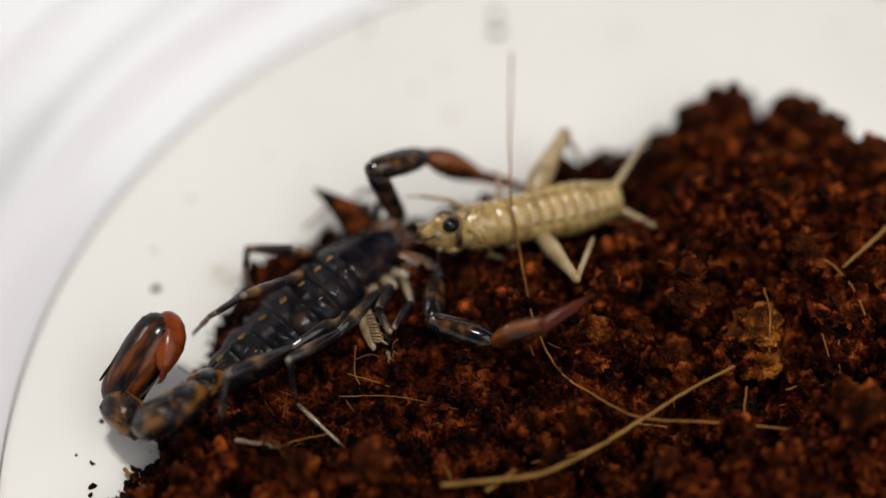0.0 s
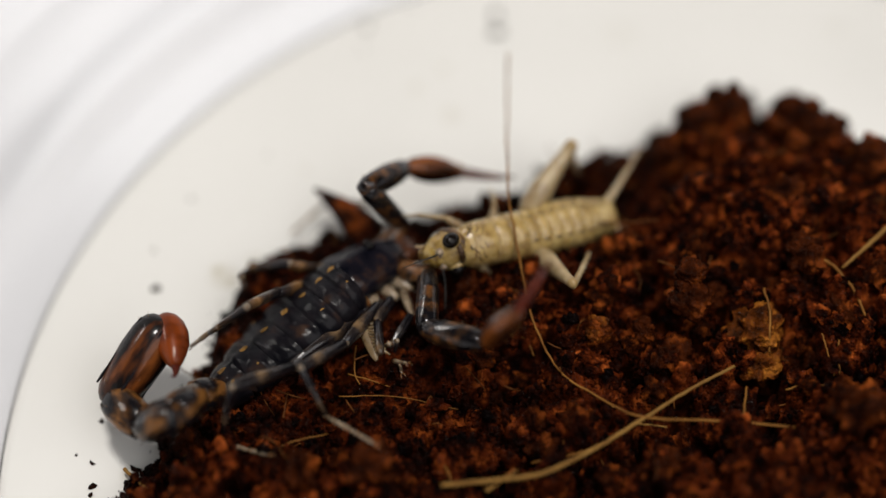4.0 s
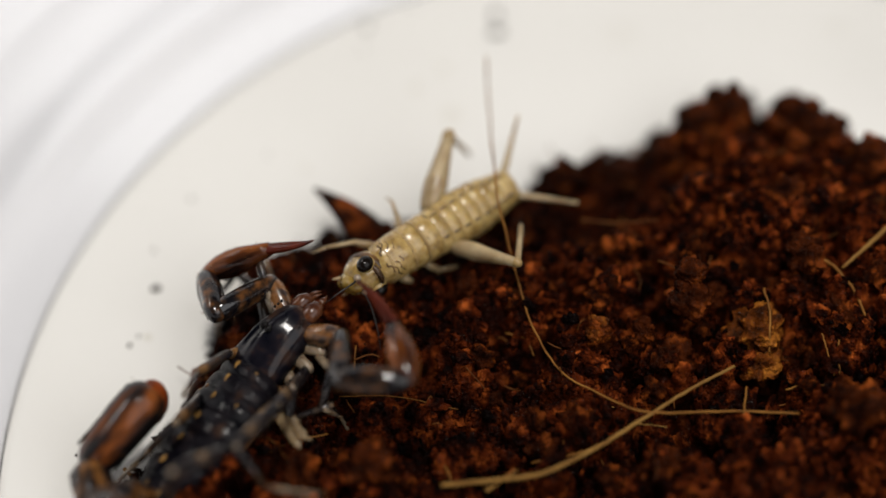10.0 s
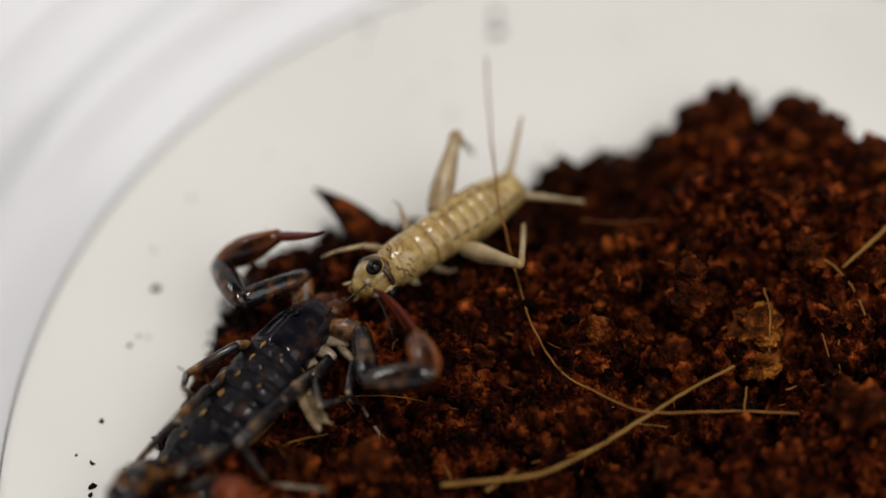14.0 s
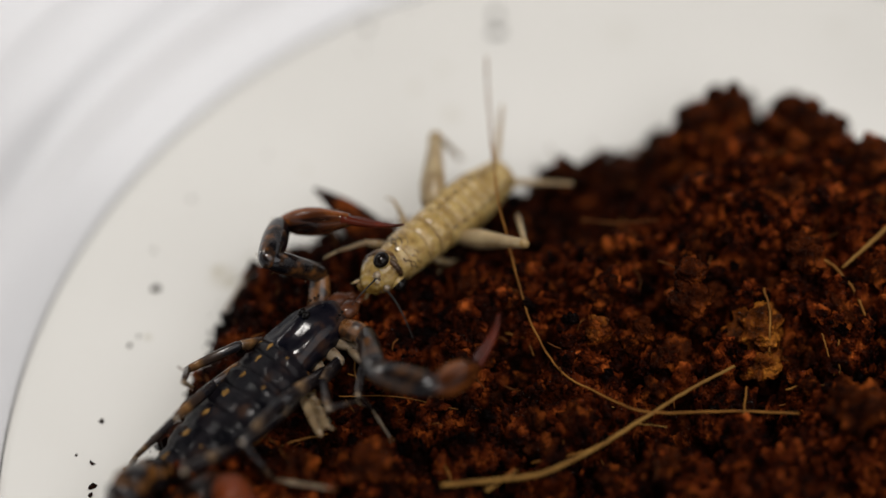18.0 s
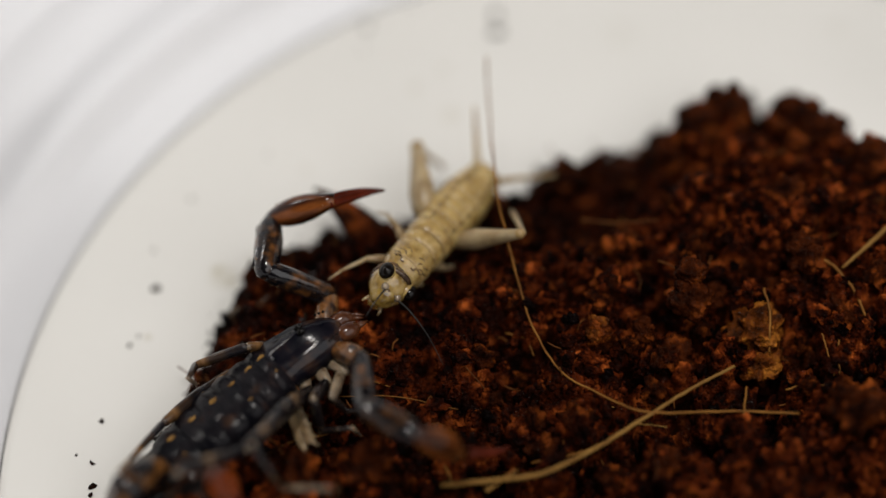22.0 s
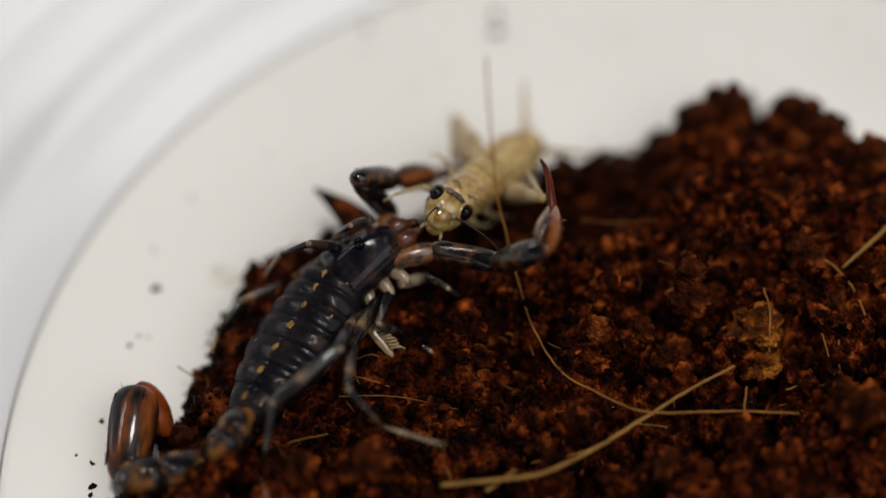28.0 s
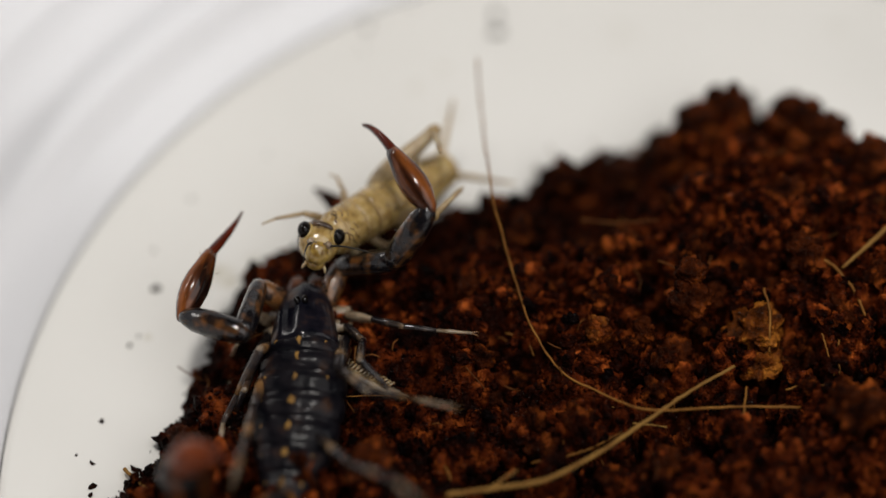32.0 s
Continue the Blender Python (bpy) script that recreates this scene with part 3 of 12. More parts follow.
fibre([(3.23, -6.83, 2.75), (4.24, -7.21, 2.84), (4.66, -8.14, 2.69)], 0.05, FIBRE, PALE_FIBRE)
fibre([(-12.94, -14.56, 2.11), (-11.92, -14.76, 2.47), (-11.22, -14.32, 2.43)], 0.1, FIBRE, PALE_FIBRE)
fibre([(-0.11, -14.07, 2.4), (0.31, -15.02, 2.65), (0.45, -15.69, 2.22)], 0.06, FIBRE, PALE_FIBRE)
fibre([(17.4, -10.42, 3.18), (18.52, -10.31, 3.57), (19.83, -10.28, 3.35)], 0.06, FIBRE, PALE_FIBRE)
fibre([(4.44, -14.28, 2.49), (7.01, -13.76, 2.71), (9.04, -12.6, 2.68)], 0.05, FIBRE, PALE_FIBRE)
hair_rng = random.Random(21)
hv = bmesh.new()
for k in range(110):
    x, y = hair_rng.uniform(-16, 25), hair_rng.uniform(-15, 6)
    h, d = soil_height(x, y)
    if d < 0.5:
        continue
    a, L = hair_rng.uniform(0, 6.3), hair_rng.uniform(0.5, 1.9)
    bend = hair_rng.uniform(-0.5, 0.5)
    pts = [(x, y, h + 0.1), (x + L * 0.5 * math.cos(a), y + L * 0.5 * math.sin(a), h + 0.3 + hair_rng.uniform(0, 0.3)),
           (x + L * math.cos(a + bend), y + L * math.sin(a + bend), h + hair_rng.uniform(0.1, 0.6))]
    tube(smooth_line(pts, 3), hair_rng.uniform(0.02, 0.045), 5, hv)
# wisps that stand up along the far edge of the heap
wisps = 0
while wisps < 34:
    x, y = hair_rng.uniform(3, 25), hair_rng.uniform(2.5, 9)
    h, d = soil_height(x, y)
    if not 0.1 < d < 1.6:
        continue
    wisps += 1
    a, L = hair_rng.uniform(0.2, 2.9), hair_rng.uniform(0.4, 1.2)
    pts = [(x, y, h - 0.2), (x + L * 0.4 * math.cos(a), y + L * 0.4 * math.sin(a), h + 0.5 * L),
           (x + L * math.cos(a + 0.4), y + L * math.sin(a + 0.4), h + L * hair_rng.uniform(0.3, 0.9))]
    tube(smooth_line(pts, 3), hair_rng.uniform(0.025, 0.06), 5, hv)
tip, root = Vector(CHIP[0]), Vector(CHIP[1])
line = [root.lerp(tip, i / 8) + Vector((0, 0, 0.5 * math.sin(math.pi * i / 8))) for i in range(9)]
chip = new("bark_chip", finish(tube(line, [1.15, 1.08, 0.98, 0.86, 0.72, 0.56, 0.4, 0.24, 0.08], 9), "bark_chip"))
chip.data.materials.append(CLUMP)
tagged(chip, "pointed dark brown bark chip jutting out of the soil", "bark chip")
hairs = new("soil_hairs", finish(hv, "soil_hairs"))
hairs.data.materials.append(HAIR)
tagged(hairs, "fine short coconut hairs strewn through the soil", "fibre", kind="stuff")


# ---- the scorpion ----
scorpion = tagged(new("scorpion"), "small glossy black scorpion with yellow spots gripping a cricket", "scorpion")
MOVES["scorpion"] = scorpion

# carapace, from its rear edge forward
car = loft([(4.06, 0.4, 0.65, -0.35), (3.97, 0.8, 0.75, -0.25), (3.8, 1.08, 0.86, -0.14), (3.45, 1.3, 0.99, -0.01), (3.1, 1.42, 1.06, 0.06), (2.7, 1.52, 1.12, 0.12), (2.2, 1.64, 1.17, 0.17), (1.7, 1.74, 1.18, 0.18), (1.1, 1.84, 1.17, 0.17), (0.6, 1.92, 1.16, 0.16), (0.2, 1.97, 1.14, 0.14), (0, 1.96, 1.11, 0.11), (-0.15, 1.88, 1.05, 0.05)], 48, 0.93)
for q in car.verts:
    q.co.y *= 0.9
    p = q.co / MM
    if p.z > 0.2:
        d = 0.17 * math.exp(-(p.y / 0.3) ** 2) * (1 if p.x > 1.4 else 0.45)
        d -= 0.16 * math.exp(-((abs(p.y) - 0.75) / 0.25) ** 2) * math.exp(-((p.x - 1.4) / 0.9) ** 2)
        d -= 0.12 * math.exp(-((p.x - 0.75) / 0.12) ** 2) * min(1, abs(p.y) / 0.4)
        d += 0.08 * noise.noise(p * 2.1) + 0.045 * noise.noise(p * 5.3)
        q.co.z += MM * d
carapace = part("carapace", car, SHELL, scorpion, "glossy black carapace with a raised eye ridge")
MOVES["carapace"] = carapace
for s in (1, -1):
    part("eye", blob((2.1, 0.2 * s, 1.53), (0.24, 0.17, 0.18)), BLACK, carapace, "shiny black median eye")
    for k in range(3):
        part("eye", blob((3.6 - 0.22 * k, (1.04 + 0.06 * k) * s, 0.85), (0.08, 0.07, 0.07), 8), BLACK, carapace, "tiny lateral eye")
    ch = loft([(3.5, 0.42, 0.36, 0.2, 0.48 * s), (3.9, 0.52, 0.44, 0.2, 0.52 * s), (4.4, 0.48, 0.42, 0.16, 0.5 * s), (4.75, 0.28, 0.28, 0.1, 0.42 * s)], 16, bumps=0.05)
    tube([(4.65, 0.5 * s, 0.1), (5.05, 0.42 * s, 0.0), (5.3, 0.26 * s, -0.1)], [0.16, 0.11, 0.03], 8, ch)
    tube([(4.65, 0.3 * s, 0.05), (5.0, 0.22 * s, -0.05), (5.2, 0.15 * s, -0.15)], [0.13, 0.09, 0.03], 8, ch)
    part("chelicera", ch, CHELA, carapace, "shiny red-brown mouth pincer")
part("sternum", loft([(3.5, 0.9, 0.5, -0.3), (2.2, 1.3, 0.55, -0.42), (0.7, 1.5, 0.55, -0.42), (-0.2, 1.3, 0.45, -0.4)], 16, 0.8, bumps=0.08), AMBER, carapace, "brown-yellow underside with leg bases")

for k, hx in enumerate((2.7, 1.9, 1.0, 0.1)):
    for s in (1, -1):
        bm = loft([(-0.5, 0.25, 0.2), (0.0, 0.4, 0.32), (0.5, 0.36, 0.34), (0.95, 0.27, 0.27), (1.2, 0.15, 0.15)], 14, bumps=0.1)
        part("leg_base", bm, PALELEG, carapace, "pale translucent base of a leg", at(hx - 0.05, 1.1 * s, -0.5, 0, 8, (90 - 18 + 14 * k) * s))

# seven back plates, each overlapping the next
back = [2.2, 1.5, 0.45, -0.75, -2.1, -3.55, -5.0, -6.7]
half = [1.82, 2.12, 2.36, 2.47, 2.42, 2.16, 1.7, 0.92]
for k in range(7):
    a, b = back[k] + 0.08, back[k + 1] - 0.12
    wa, wb = half[k], half[k + 1]
    st = []
    for i in range(19):
        u = i / 18
        swell = 0.86 + 0.15 * max(math.sin(math.pi * (0.06 + 0.9 * u)), 0) ** 0.6
        w = (wa + (wb - wa) * u) * swell
        hh = (1.36 - 0.045 * k) * swell * (1 if k < 6 else 1 - 0.2 * u)
        st.append((a + (b - a) * u, w, hh, -0.06))
    bm = loft(st, 52, 0.9)
    for q in bm.verts:
        p = q.co / MM
        u = (p.x - a) / (b - a)
        if p.z > 0.2:
            lobe = math.exp(-((abs(p.y) - 0.42 * wa) / (0.26 * wa)) ** 2) * math.exp(-((u - 0.52) / 0.24) ** 2)
            q.co.z += MM * (0.09 * math.exp(-(p.y / 0.2) ** 2) + 0.045 * lobe + 0.03 * math.exp(-((u - 0.86) / 0.09) ** 2) - 0.06 * math.exp(-((u - 0.22) / 0.1) ** 2)
                            + 0.05 * noise.noise(p * 2.6) + 0.03 * noise.noise(p * 7))
    plate = part("back_plate", bm, DARK, scorpion)
    um = 0.45
    xm, wm = a + (b - a) * um, (wa + (wb - wa) * um)
    for yy, r in ((0, 0.19), (0.66 * wm, 0.13), (-0.66 * wm, 0.13)):
        # height of the plate at the spot
        near = min(plate.data.vertices, key=lambda q: (q.co.x / MM - xm) ** 2 + (q.co.y / MM - yy) ** 2 - (0.0 if q.co.z < 0.0003 else 5))
        L = min(0.30, 0.24 * (a - b) + 0.06)
        sp = blob((xm, yy, near.co.z / MM - 0.03), (0.8 * L * (1 if yy == 0 else 0.55), 0.8 * r * (0.75 + 0.06 * k), 0.065), 12)
        for q in sp.verts:
            p = q.co / MM
            q.co.x += MM * 0.13 * noise.noise((p.x * 4, p.y * 4, k + yy))
            q.co.y += MM * 0.11 * noise.noise((p.y * 4, p.x * 4, 5 + k + yy))
        part("spot", sp, SPOT, plate, "yellow spot")

# soft pale flank between back plates and belly, and the belly itself
part("flank", loft([(2.3, 1.7, 0.8, -0.6), (0.5, 2.1, 0.85, -0.65), (-2, 2.12, 0.85, -0.65), (-4.5, 1.6, 0.75, -0.5), (-6.5, 0.8, 0.4, -0.05)], 20, 0.8), AMBER, scorpion,
     "brown-yellow soft flank and belly")
for s in (1, -1):
    # comb under the body, held out sideways
    comb = part("comb", loft([(0, 0.16, 0.16), (0.8, 0.2, 0.13, -0.05), (1.7, 0.22, 0.11, -0.12), (2.3, 0.18, 0.09, -0.2), (2.65, 0.08, 0.06, -0.22)], 14, bumps=0.06), PALE, scorpion,
                "pale whitish sensory comb", at(1.4, 1.5 * s, -0.7, 0, 16, 112 * s) @ Matrix.Scale(1.2, 4))
    for k in range(13):
        part("tooth", tube([(0.3 + 0.17 * k, -0.12 * s, -0.06), (0.36 + 0.18 * k, -0.5 * s, -0.12 - 0.03 * (k % 3)), (0.42 + 0.19 * k, -0.62 * s - 0.08 * (k * 7 % 3), -0.24 - 0.09 * (k % 2))], [0.08, 0.065, 0.035], 6), PALE, comb)


def bristles(parent, count, length, w, seed, sd=0.9):
    """Fine hairs that stand off a segment of that length and half width."""
    r = random.Random(seed)
    bm = bmesh.new()
    for k in range(count):
        x, a = r.uniform(0.1, 0.95) * length, r.uniform(0, 6.3)
        y, z = math.cos(a) * w * sd, math.sin(a) * w * sd
        L = r.uniform(0.12, 0.28)
        tube([(x, y, z), (x + 0.08, y + L * 0.6 * math.cos(a), z + L * 0.6 * math.sin(a)), (x + 0.2, y + L * math.cos(a), z + L * math.sin(a))], [0.018, 0.014, 0.006], 4, bm)
    part("bristle_fringe", bm, AMBER, parent, "fine sparse bristles")


def keyed(key, name, bm, material, label=""):
    MOVES[key] = part(name, bm, material, scorpion, label)
    return MOVES[key]


# tail: five segments, each with ridges, and the sting
TL = [2.4, 2.7, 2.9, 2.7, 5.0]
TW = [0.88, 0.88, 0.92, 1.0, 1.2]
for k in range(5):
    L, w = TL[k], TW[k]
    if k == 4:
        prof = [(-0.15, 0.42), (0.1, 0.64), (0.45, 0.8), (1.1, 0.92), (2.0, 1.0), (3.0, 1.05), (3.9, 1.04), (4.45, 0.95), (4.8, 0.8), (5.0, 0.62), (5.1, 0.4)]
    else:
        prof = [(-0.12, 0.6), (0.12, 0.82), (L * 0.3, 1.0), (L * 0.7, 1.03), (L * 0.92, 0.93), (L + 0.02, 0.62)]
    bm = loft([(x, w * r, w * r * 0.95) for x, r in prof], 24, 0.93)
    for q in bm.verts:
        p = q.co / MM
        ang = math.atan2(p.z, p.y)
        q.co += Vector((0, p.y, p.z)).normalized() * MM * (0.05 * max(0, math.cos(4 * (ang - 0.78))) ** 6 + 0.03 * noise.noise(p * 4))
    segm = keyed("tail_segment_%d" % k, "tail_segment", bm, TAILSKIN if k == 4 else TAILMOTTLE, "brown and black striped tail segment")
    for s in (1, -1):
        pts = [(L * (0.1 + 0.8 * i / 8), 0.66 * w * s, 0.72 * w) for i in range(9)]
        part("keel", tube(pts, [w * (0.045 + 0.025 * (i % 2)) for i in range(9)], 6), DARK, segm, "dark toothed keel")
        pts = [(L * (0.1 + 0.8 * i / 8), 0.72 * w * s, -0.66 * w) for i in range(9)]
        part("keel", tube(pts, [w * (0.045 + 0.025 * (i % 2)) for i in range(9)], 6), DARK, segm, "dark toothed keel")
    bristles(segm, 8 + 4 * k, L, w, k)
tel = keyed("telson", "telson", loft([(-0.35, 0.4, 0.4), (-0.1, 0.66, 0.62, -0.04), (0.3, 0.86, 0.8, -0.1), (0.9, 0.95, 0.88, -0.14), (1.6, 0.88, 0.8, -0.12), (2.2, 0.66, 0.6, -0.06), (2.7, 0.4, 0.4, 0.02), (2.95, 0.25, 0.27, 0.06)], 20), TELSON,
            "orange-brown bulb of the sting")
part("sting", tube(smooth_line([(2.8, 0, 0.04), (3.25, 0, 0.12), (3.7, 0, 0.36), (4.0, 0, 0.76)], 4), [0.26, 0.24, 0.22, 0.2, 0.18, 0.16, 0.14, 0.12, 0.1, 0.08, 0.06, 0.04, 0.02], 8), FINGER, tel, "dark curved sting")

# pincer arms
for side, s in (("l", 1), ("r", -1)):
    keyed(side + "_trochanter", "arm_base", loft([(-0.35, 0.35, 0.35), (0.2, 0.55, 0.5), (1.1, 0.58, 0.52), (1.7, 0.5, 0.46), (2.15, 0.3, 0.3)], 14, bumps=0.07), AMBER, "amber base of the pincer arm")
    fe = loft([(-0.3, 0.2, 0.2), (-0.1, 0.4, 0.38), (0.3, 0.52, 0.48), (1.2, 0.58, 0.54), (2.4, 0.62, 0.57), (3.2, 0.6, 0.56), (3.65, 0.5, 0.47), (3.9, 0.34, 0.32), (4.02, 0.15, 0.15)], 18, 0.95, bumps=0.05)
    fo = keyed(side + "_femur", "upper_arm", fe, MOTTLED, "dark mottled upper arm of the pincer")
    part("keel", tube([(0.3 + 0.34 * i, 0.42 * s, 0.36) for i in range(9)], [0.05 + 0.03 * (i % 2) for i in range(9)], 6), DARK, fo)
    pa = loft([(-0.4, 0.22, 0.22), (-0.2, 0.44, 0.42), (0.2, 0.6, 0.56), (0.9, 0.72, 0.65), (1.9, 0.76, 0.69), (2.8, 0.68, 0.62), (3.3, 0.52, 0.48), (3.6, 0.36, 0.34), (3.75, 0.16, 0.16)], 18, 0.96, bumps=0.05)
    po = keyed(side + "_patella", "forearm", pa, MOTTLED, "dark glossy forearm of the pincer")
    part("keel", tube([(0.3 + 0.34 * i, 0.5 * s, 0.4) for i in range(9)], [0.05 + 0.03 * (i % 2) for i in range(9)], 6), DARK, po)
    ha = loft([(-0.3, 0.18, 0.18), (-0.1, 0.32, 0.3), (0.3, 0.52, 0.48), (0.9, 0.72, 0.66), (1.6, 0.8, 0.74), (2.3, 0.74, 0.68), (2.9, 0.6, 0.54), (3.45, 0.46, 0.42), (3.85, 0.36, 0.32)], 22, bumps=0.03)
    hand = keyed(side + "_hand", "claw_hand", ha, HANDSKIN, "red-brown claw with dark stripes")
    bristles(hand, 16, 3.5, 0.66, 31 + s)
    bristles(po, 12, 3.2, 0.6, 41 + s)
    bristles(fo, 10, 3.3, 0.5, 51 + s)
    line = smooth_line([(-0.3, 0.1 * s, 0.05), (0.7, 0.16 * s, 0.1), (1.6, 0.14 * s, 0.08), (2.4, 0.0, 0.03), (2.95, -0.24 * s, 0)], 4)
    fi = keyed(side + "_finger", "claw_finger", tube(line, [0.27 - 0.225 * (i / 16) ** 1.1 for i in range(17)], 10), FINGER, "slender dark red claw finger")
    line = smooth_line([(-0.3, -0.1 * s, -0.08), (0.7, -0.04 * s, -0.12), (1.6, -0.02 * s, -0.1), (2.4, -0.1 * s, -0.05), (2.85, -0.28 * s, 0)], 4)
    part("movable_finger", tube(line, [0.25 - 0.21 * (i / 16) ** 1.1 for i in range(17)], 10), FINGER, fi, "slender dark red movable claw finger")

LEGL = [[1.8, 2.0, 1.8, 1.8], [2.0, 2.3, 2.0, 2.0], [3.7, 3.5, 2.9, 3.3], [5.3, 4.2, 4.1, 3.2]]
FARL = LEGL[:2] + [[2.9, 3.0, 2.0, 1.4], [3.9, 3.3, 3.2, 1.8]]
for side in "rl":
    for i in range(4):
        L = LEGL[i] if side == "r" else FARL[i]
        w = 0.27 + 0.032 * i
        keyed("%s%d_femur" % (side, i), "leg_femur", loft([(-0.25, w * 0.8, w * 0.9), (0.3, w * 0.9, w * 1.25), (L[0] * 0.6, w * 0.85, w * 1.3), (L[0], w * 0.6, w * 0.9), (L[0] + 0.12, w * 0.3, w * 0.5)], 12), (LEGSKIN if side == "r" else BANDLEG) if i > 0 else PALELEG)
        keyed("%s%d_patella" % (side, i), "leg_patella", loft([(-0.15, w * 0.45, w * 0.5), (0.2, w * 0.75, w * 0.95), (L[1] * 0.6, w * 0.75, w * 1.0), (L[1] * 0.95, w * 0.6, w * 0.75), (L[1] + 0.1, w * 0.35, w * 0.4)], 12), LEGSKIN if side == "r" else BANDLEG)
        keyed("%s%d_tibia" % (side, i), "leg_tibia", loft([(-0.12, w * 0.4, w * 0.4), (0.15, w * 0.6, w * 0.65), (L[2] * 0.6, w * 0.52, w * 0.55), (L[2] + 0.05, w * 0.38, w * 0.38)], 10), LEGSKIN if side == "r" else BANDLEG)
        for name, size in (("patella", 0.62), ("tibia", 0.52)):
            part("joint", blob((-0.02, 0, 0), (w * size * 1.15, w * size, w * size), 10), PALELEG, MOVES["%s%d_%s" % (side, i, name)], "pale soft joint of the leg")
        ta = keyed("%s%d_tarsus" % (side, i), "leg_tarsus", loft([(-0.1, w * 0.35, w * 0.36), (L[3] * 0.45, w * 0.42, w * 0.44), (L[3] * 0.52, w * 0.3, w * 0.3), (L[3] * 0.9, w * 0.3, w * 0.32), (L[3], w * 0.16, w * 0.16)], 10), PALELEG, "pale foot")
        for s in (1, -1):
            part("claw", tube([(L[3] * 0.95, 0.04 * s, 0), (L[3] + 0.18, 0.1 * s, 0.0), (L[3] + 0.3, 0.12 * s, -0.12)], [0.05, 0.035, 0.012], 6), AMBER, ta)

# ---- the cricket ----
cricket = tagged(new("cricket"), "pale straw-coloured young cricket held by its head in a scorpion's claws", "cricket")
MOVES["cricket"] = cricket
head = part("head", loft([(-0.25, 0.75, 0.8, 0), (0.05, 1.02, 1.02, 0), (0.5, 1.15, 1.12, -0.02), (1.0, 1.1, 1.06, -0.1), (1.35, 0.92, 0.9, -0.2), (1.6, 0.6, 0.62, -0.3)], 28, bumps=0.05), CRICKETHEAD, cricket,
            "shiny mottled straw-coloured cricket head", at(3.7, 0, 0.1, -16, -12, 10))
for q in head.data.vertices:
    q.co.y, q.co.z = q.co.y * 0.94, q.co.z * 0.94
MOVES["cricket_head"] = head
part("face", loft([(0.9, 0.76, 0.76, -0.42), (1.35, 0.74, 0.74, -0.38), (1.72, 0.56, 0.6, -0.42), (1.9, 0.28, 0.34, -0.46)], 24, bumps=0.1), CRICKETFACE, head, "shiny yellow face plate")
for s in (1, -1):
    part("eye", blob((0.95, 0.88 * s, 0.54), (0.5, 0.37, 0.44), 20), BLACK, head, "large glossy black eye")
    part("eye_socket", blob((0.82, 0.7 * s, 0.42), (0.54, 0.4, 0.5), 18), STRAWBODY, head, "pale rim round the eye")
    ant = smooth_line([(1.6, 0.38 * s, 0.1), (2.0, 1.3 * s, 0.35), (2.8, 2.6 * s, 0.5), (3.7, 4.0 * s, 0.4)] if s > 0 else [(1.6, -0.38, 0.1), (2.2, -0.6, 0.1), (2.9, -0.7, -0.3), (3.5, -0.6, -0.9)], 5)
    part("antenna", tube(ant, [0.062 - 0.045 * i / 15 for i in range(16)], 6), ANTENNA, head, "thin dark antenna")
    part("antenna_base", blob((1.52, 0.46 * s, 0.14), (0.24, 0.21, 0.21), 12), PALELEG, head, "pale antenna socket")
    part("palp", tube([(1.35, 0.42 * s, -0.95), (1.58, 0.55 * s, -1.12), (1.66, 0.6 * s, -1.3)], [0.09, 0.08, 0.05], 7), CRICKETLEG, head, "pale mouth feeler")
part("mouth", blob((1.35, 0, -0.95), (0.42, 0.5, 0.4), 14), CRICKETFACE, head, "pale yellow mouthparts")
part("head_band", loft([(0.16, 0.97, 0.97, -0.01), (0.2, 1.05, 1.04, -0.01), (0.32, 1.095, 1.08, -0.01), (0.46, 1.115, 1.09, -0.02), (0.55, 1.11, 1.085, -0.02), (0.6, 1.02, 1.0, -0.02)], 36, bumps=0.07), BAND, head, "dark brown band behind the eyes")
for s in (1, -1):
    part("face_mark", blob((1.62, 0.2 * s, 0.12), (0.12, 0.09, 0.1), 10), BAND, head, "brown mark beside the antenna socket")
    part("face_mark", tube([(1.66, 0.5 * s, -0.15), (1.7, 0.42 * s, -0.45), (1.66, 0.3 * s, -0.72)], [0.03, 0.06, 0.03], 6), BAND, head, "brown line on the face")
part("brow_band", tube([(0.62 + 0.22 * math.cos(a * 1.2), 1.02 * math.sin(a), 0.98 * math.cos(a) - 0.02) for a in (i * 0.2 - 0.8 for i in range(9))], [0.08, 0.14, 0.17, 0.18, 0.18, 0.18, 0.17, 0.14, 0.08], 8), BAND, head, "dark brown band from eye to eye")
part("face_mark", tube([(1.7, -0.4, -0.78), (1.8, 0.0, -0.8), (1.7, 0.4, -0.78)], [0.03, 0.06, 0.03], 6), BAND, head, "brown line over the mouth")
# three body rings behind the head, then the abdomen
part("pronotum", loft([(4.35, 0.6, 0.6, -0.1), (4.0, 0.9, 0.9), (3.55, 1.12, 1.1), (2.9, 1.18, 1.16), (2.3, 1.2, 1.18), (2.1, 1.1, 1.1)], 24, 0.9, bumps=0.04), THORAX, cricket, "mottled straw-coloured neck shield")
part("thorax_ring", loft([(2.2, 1.05, 1.05), (2.05, 1.2, 1.16), (1.5, 1.22, 1.18), (1.25, 1.12, 1.1)], 24, 0.9, bumps=0.04), THORAX, cricket)
part("thorax_ring", loft([(1.35, 1.08, 1.08), (1.2, 1.24, 1.18), (0.6, 1.26, 1.18), (0.35, 1.15, 1.1)], 24, 0.9, bumps=0.04), THORAX, cricket)
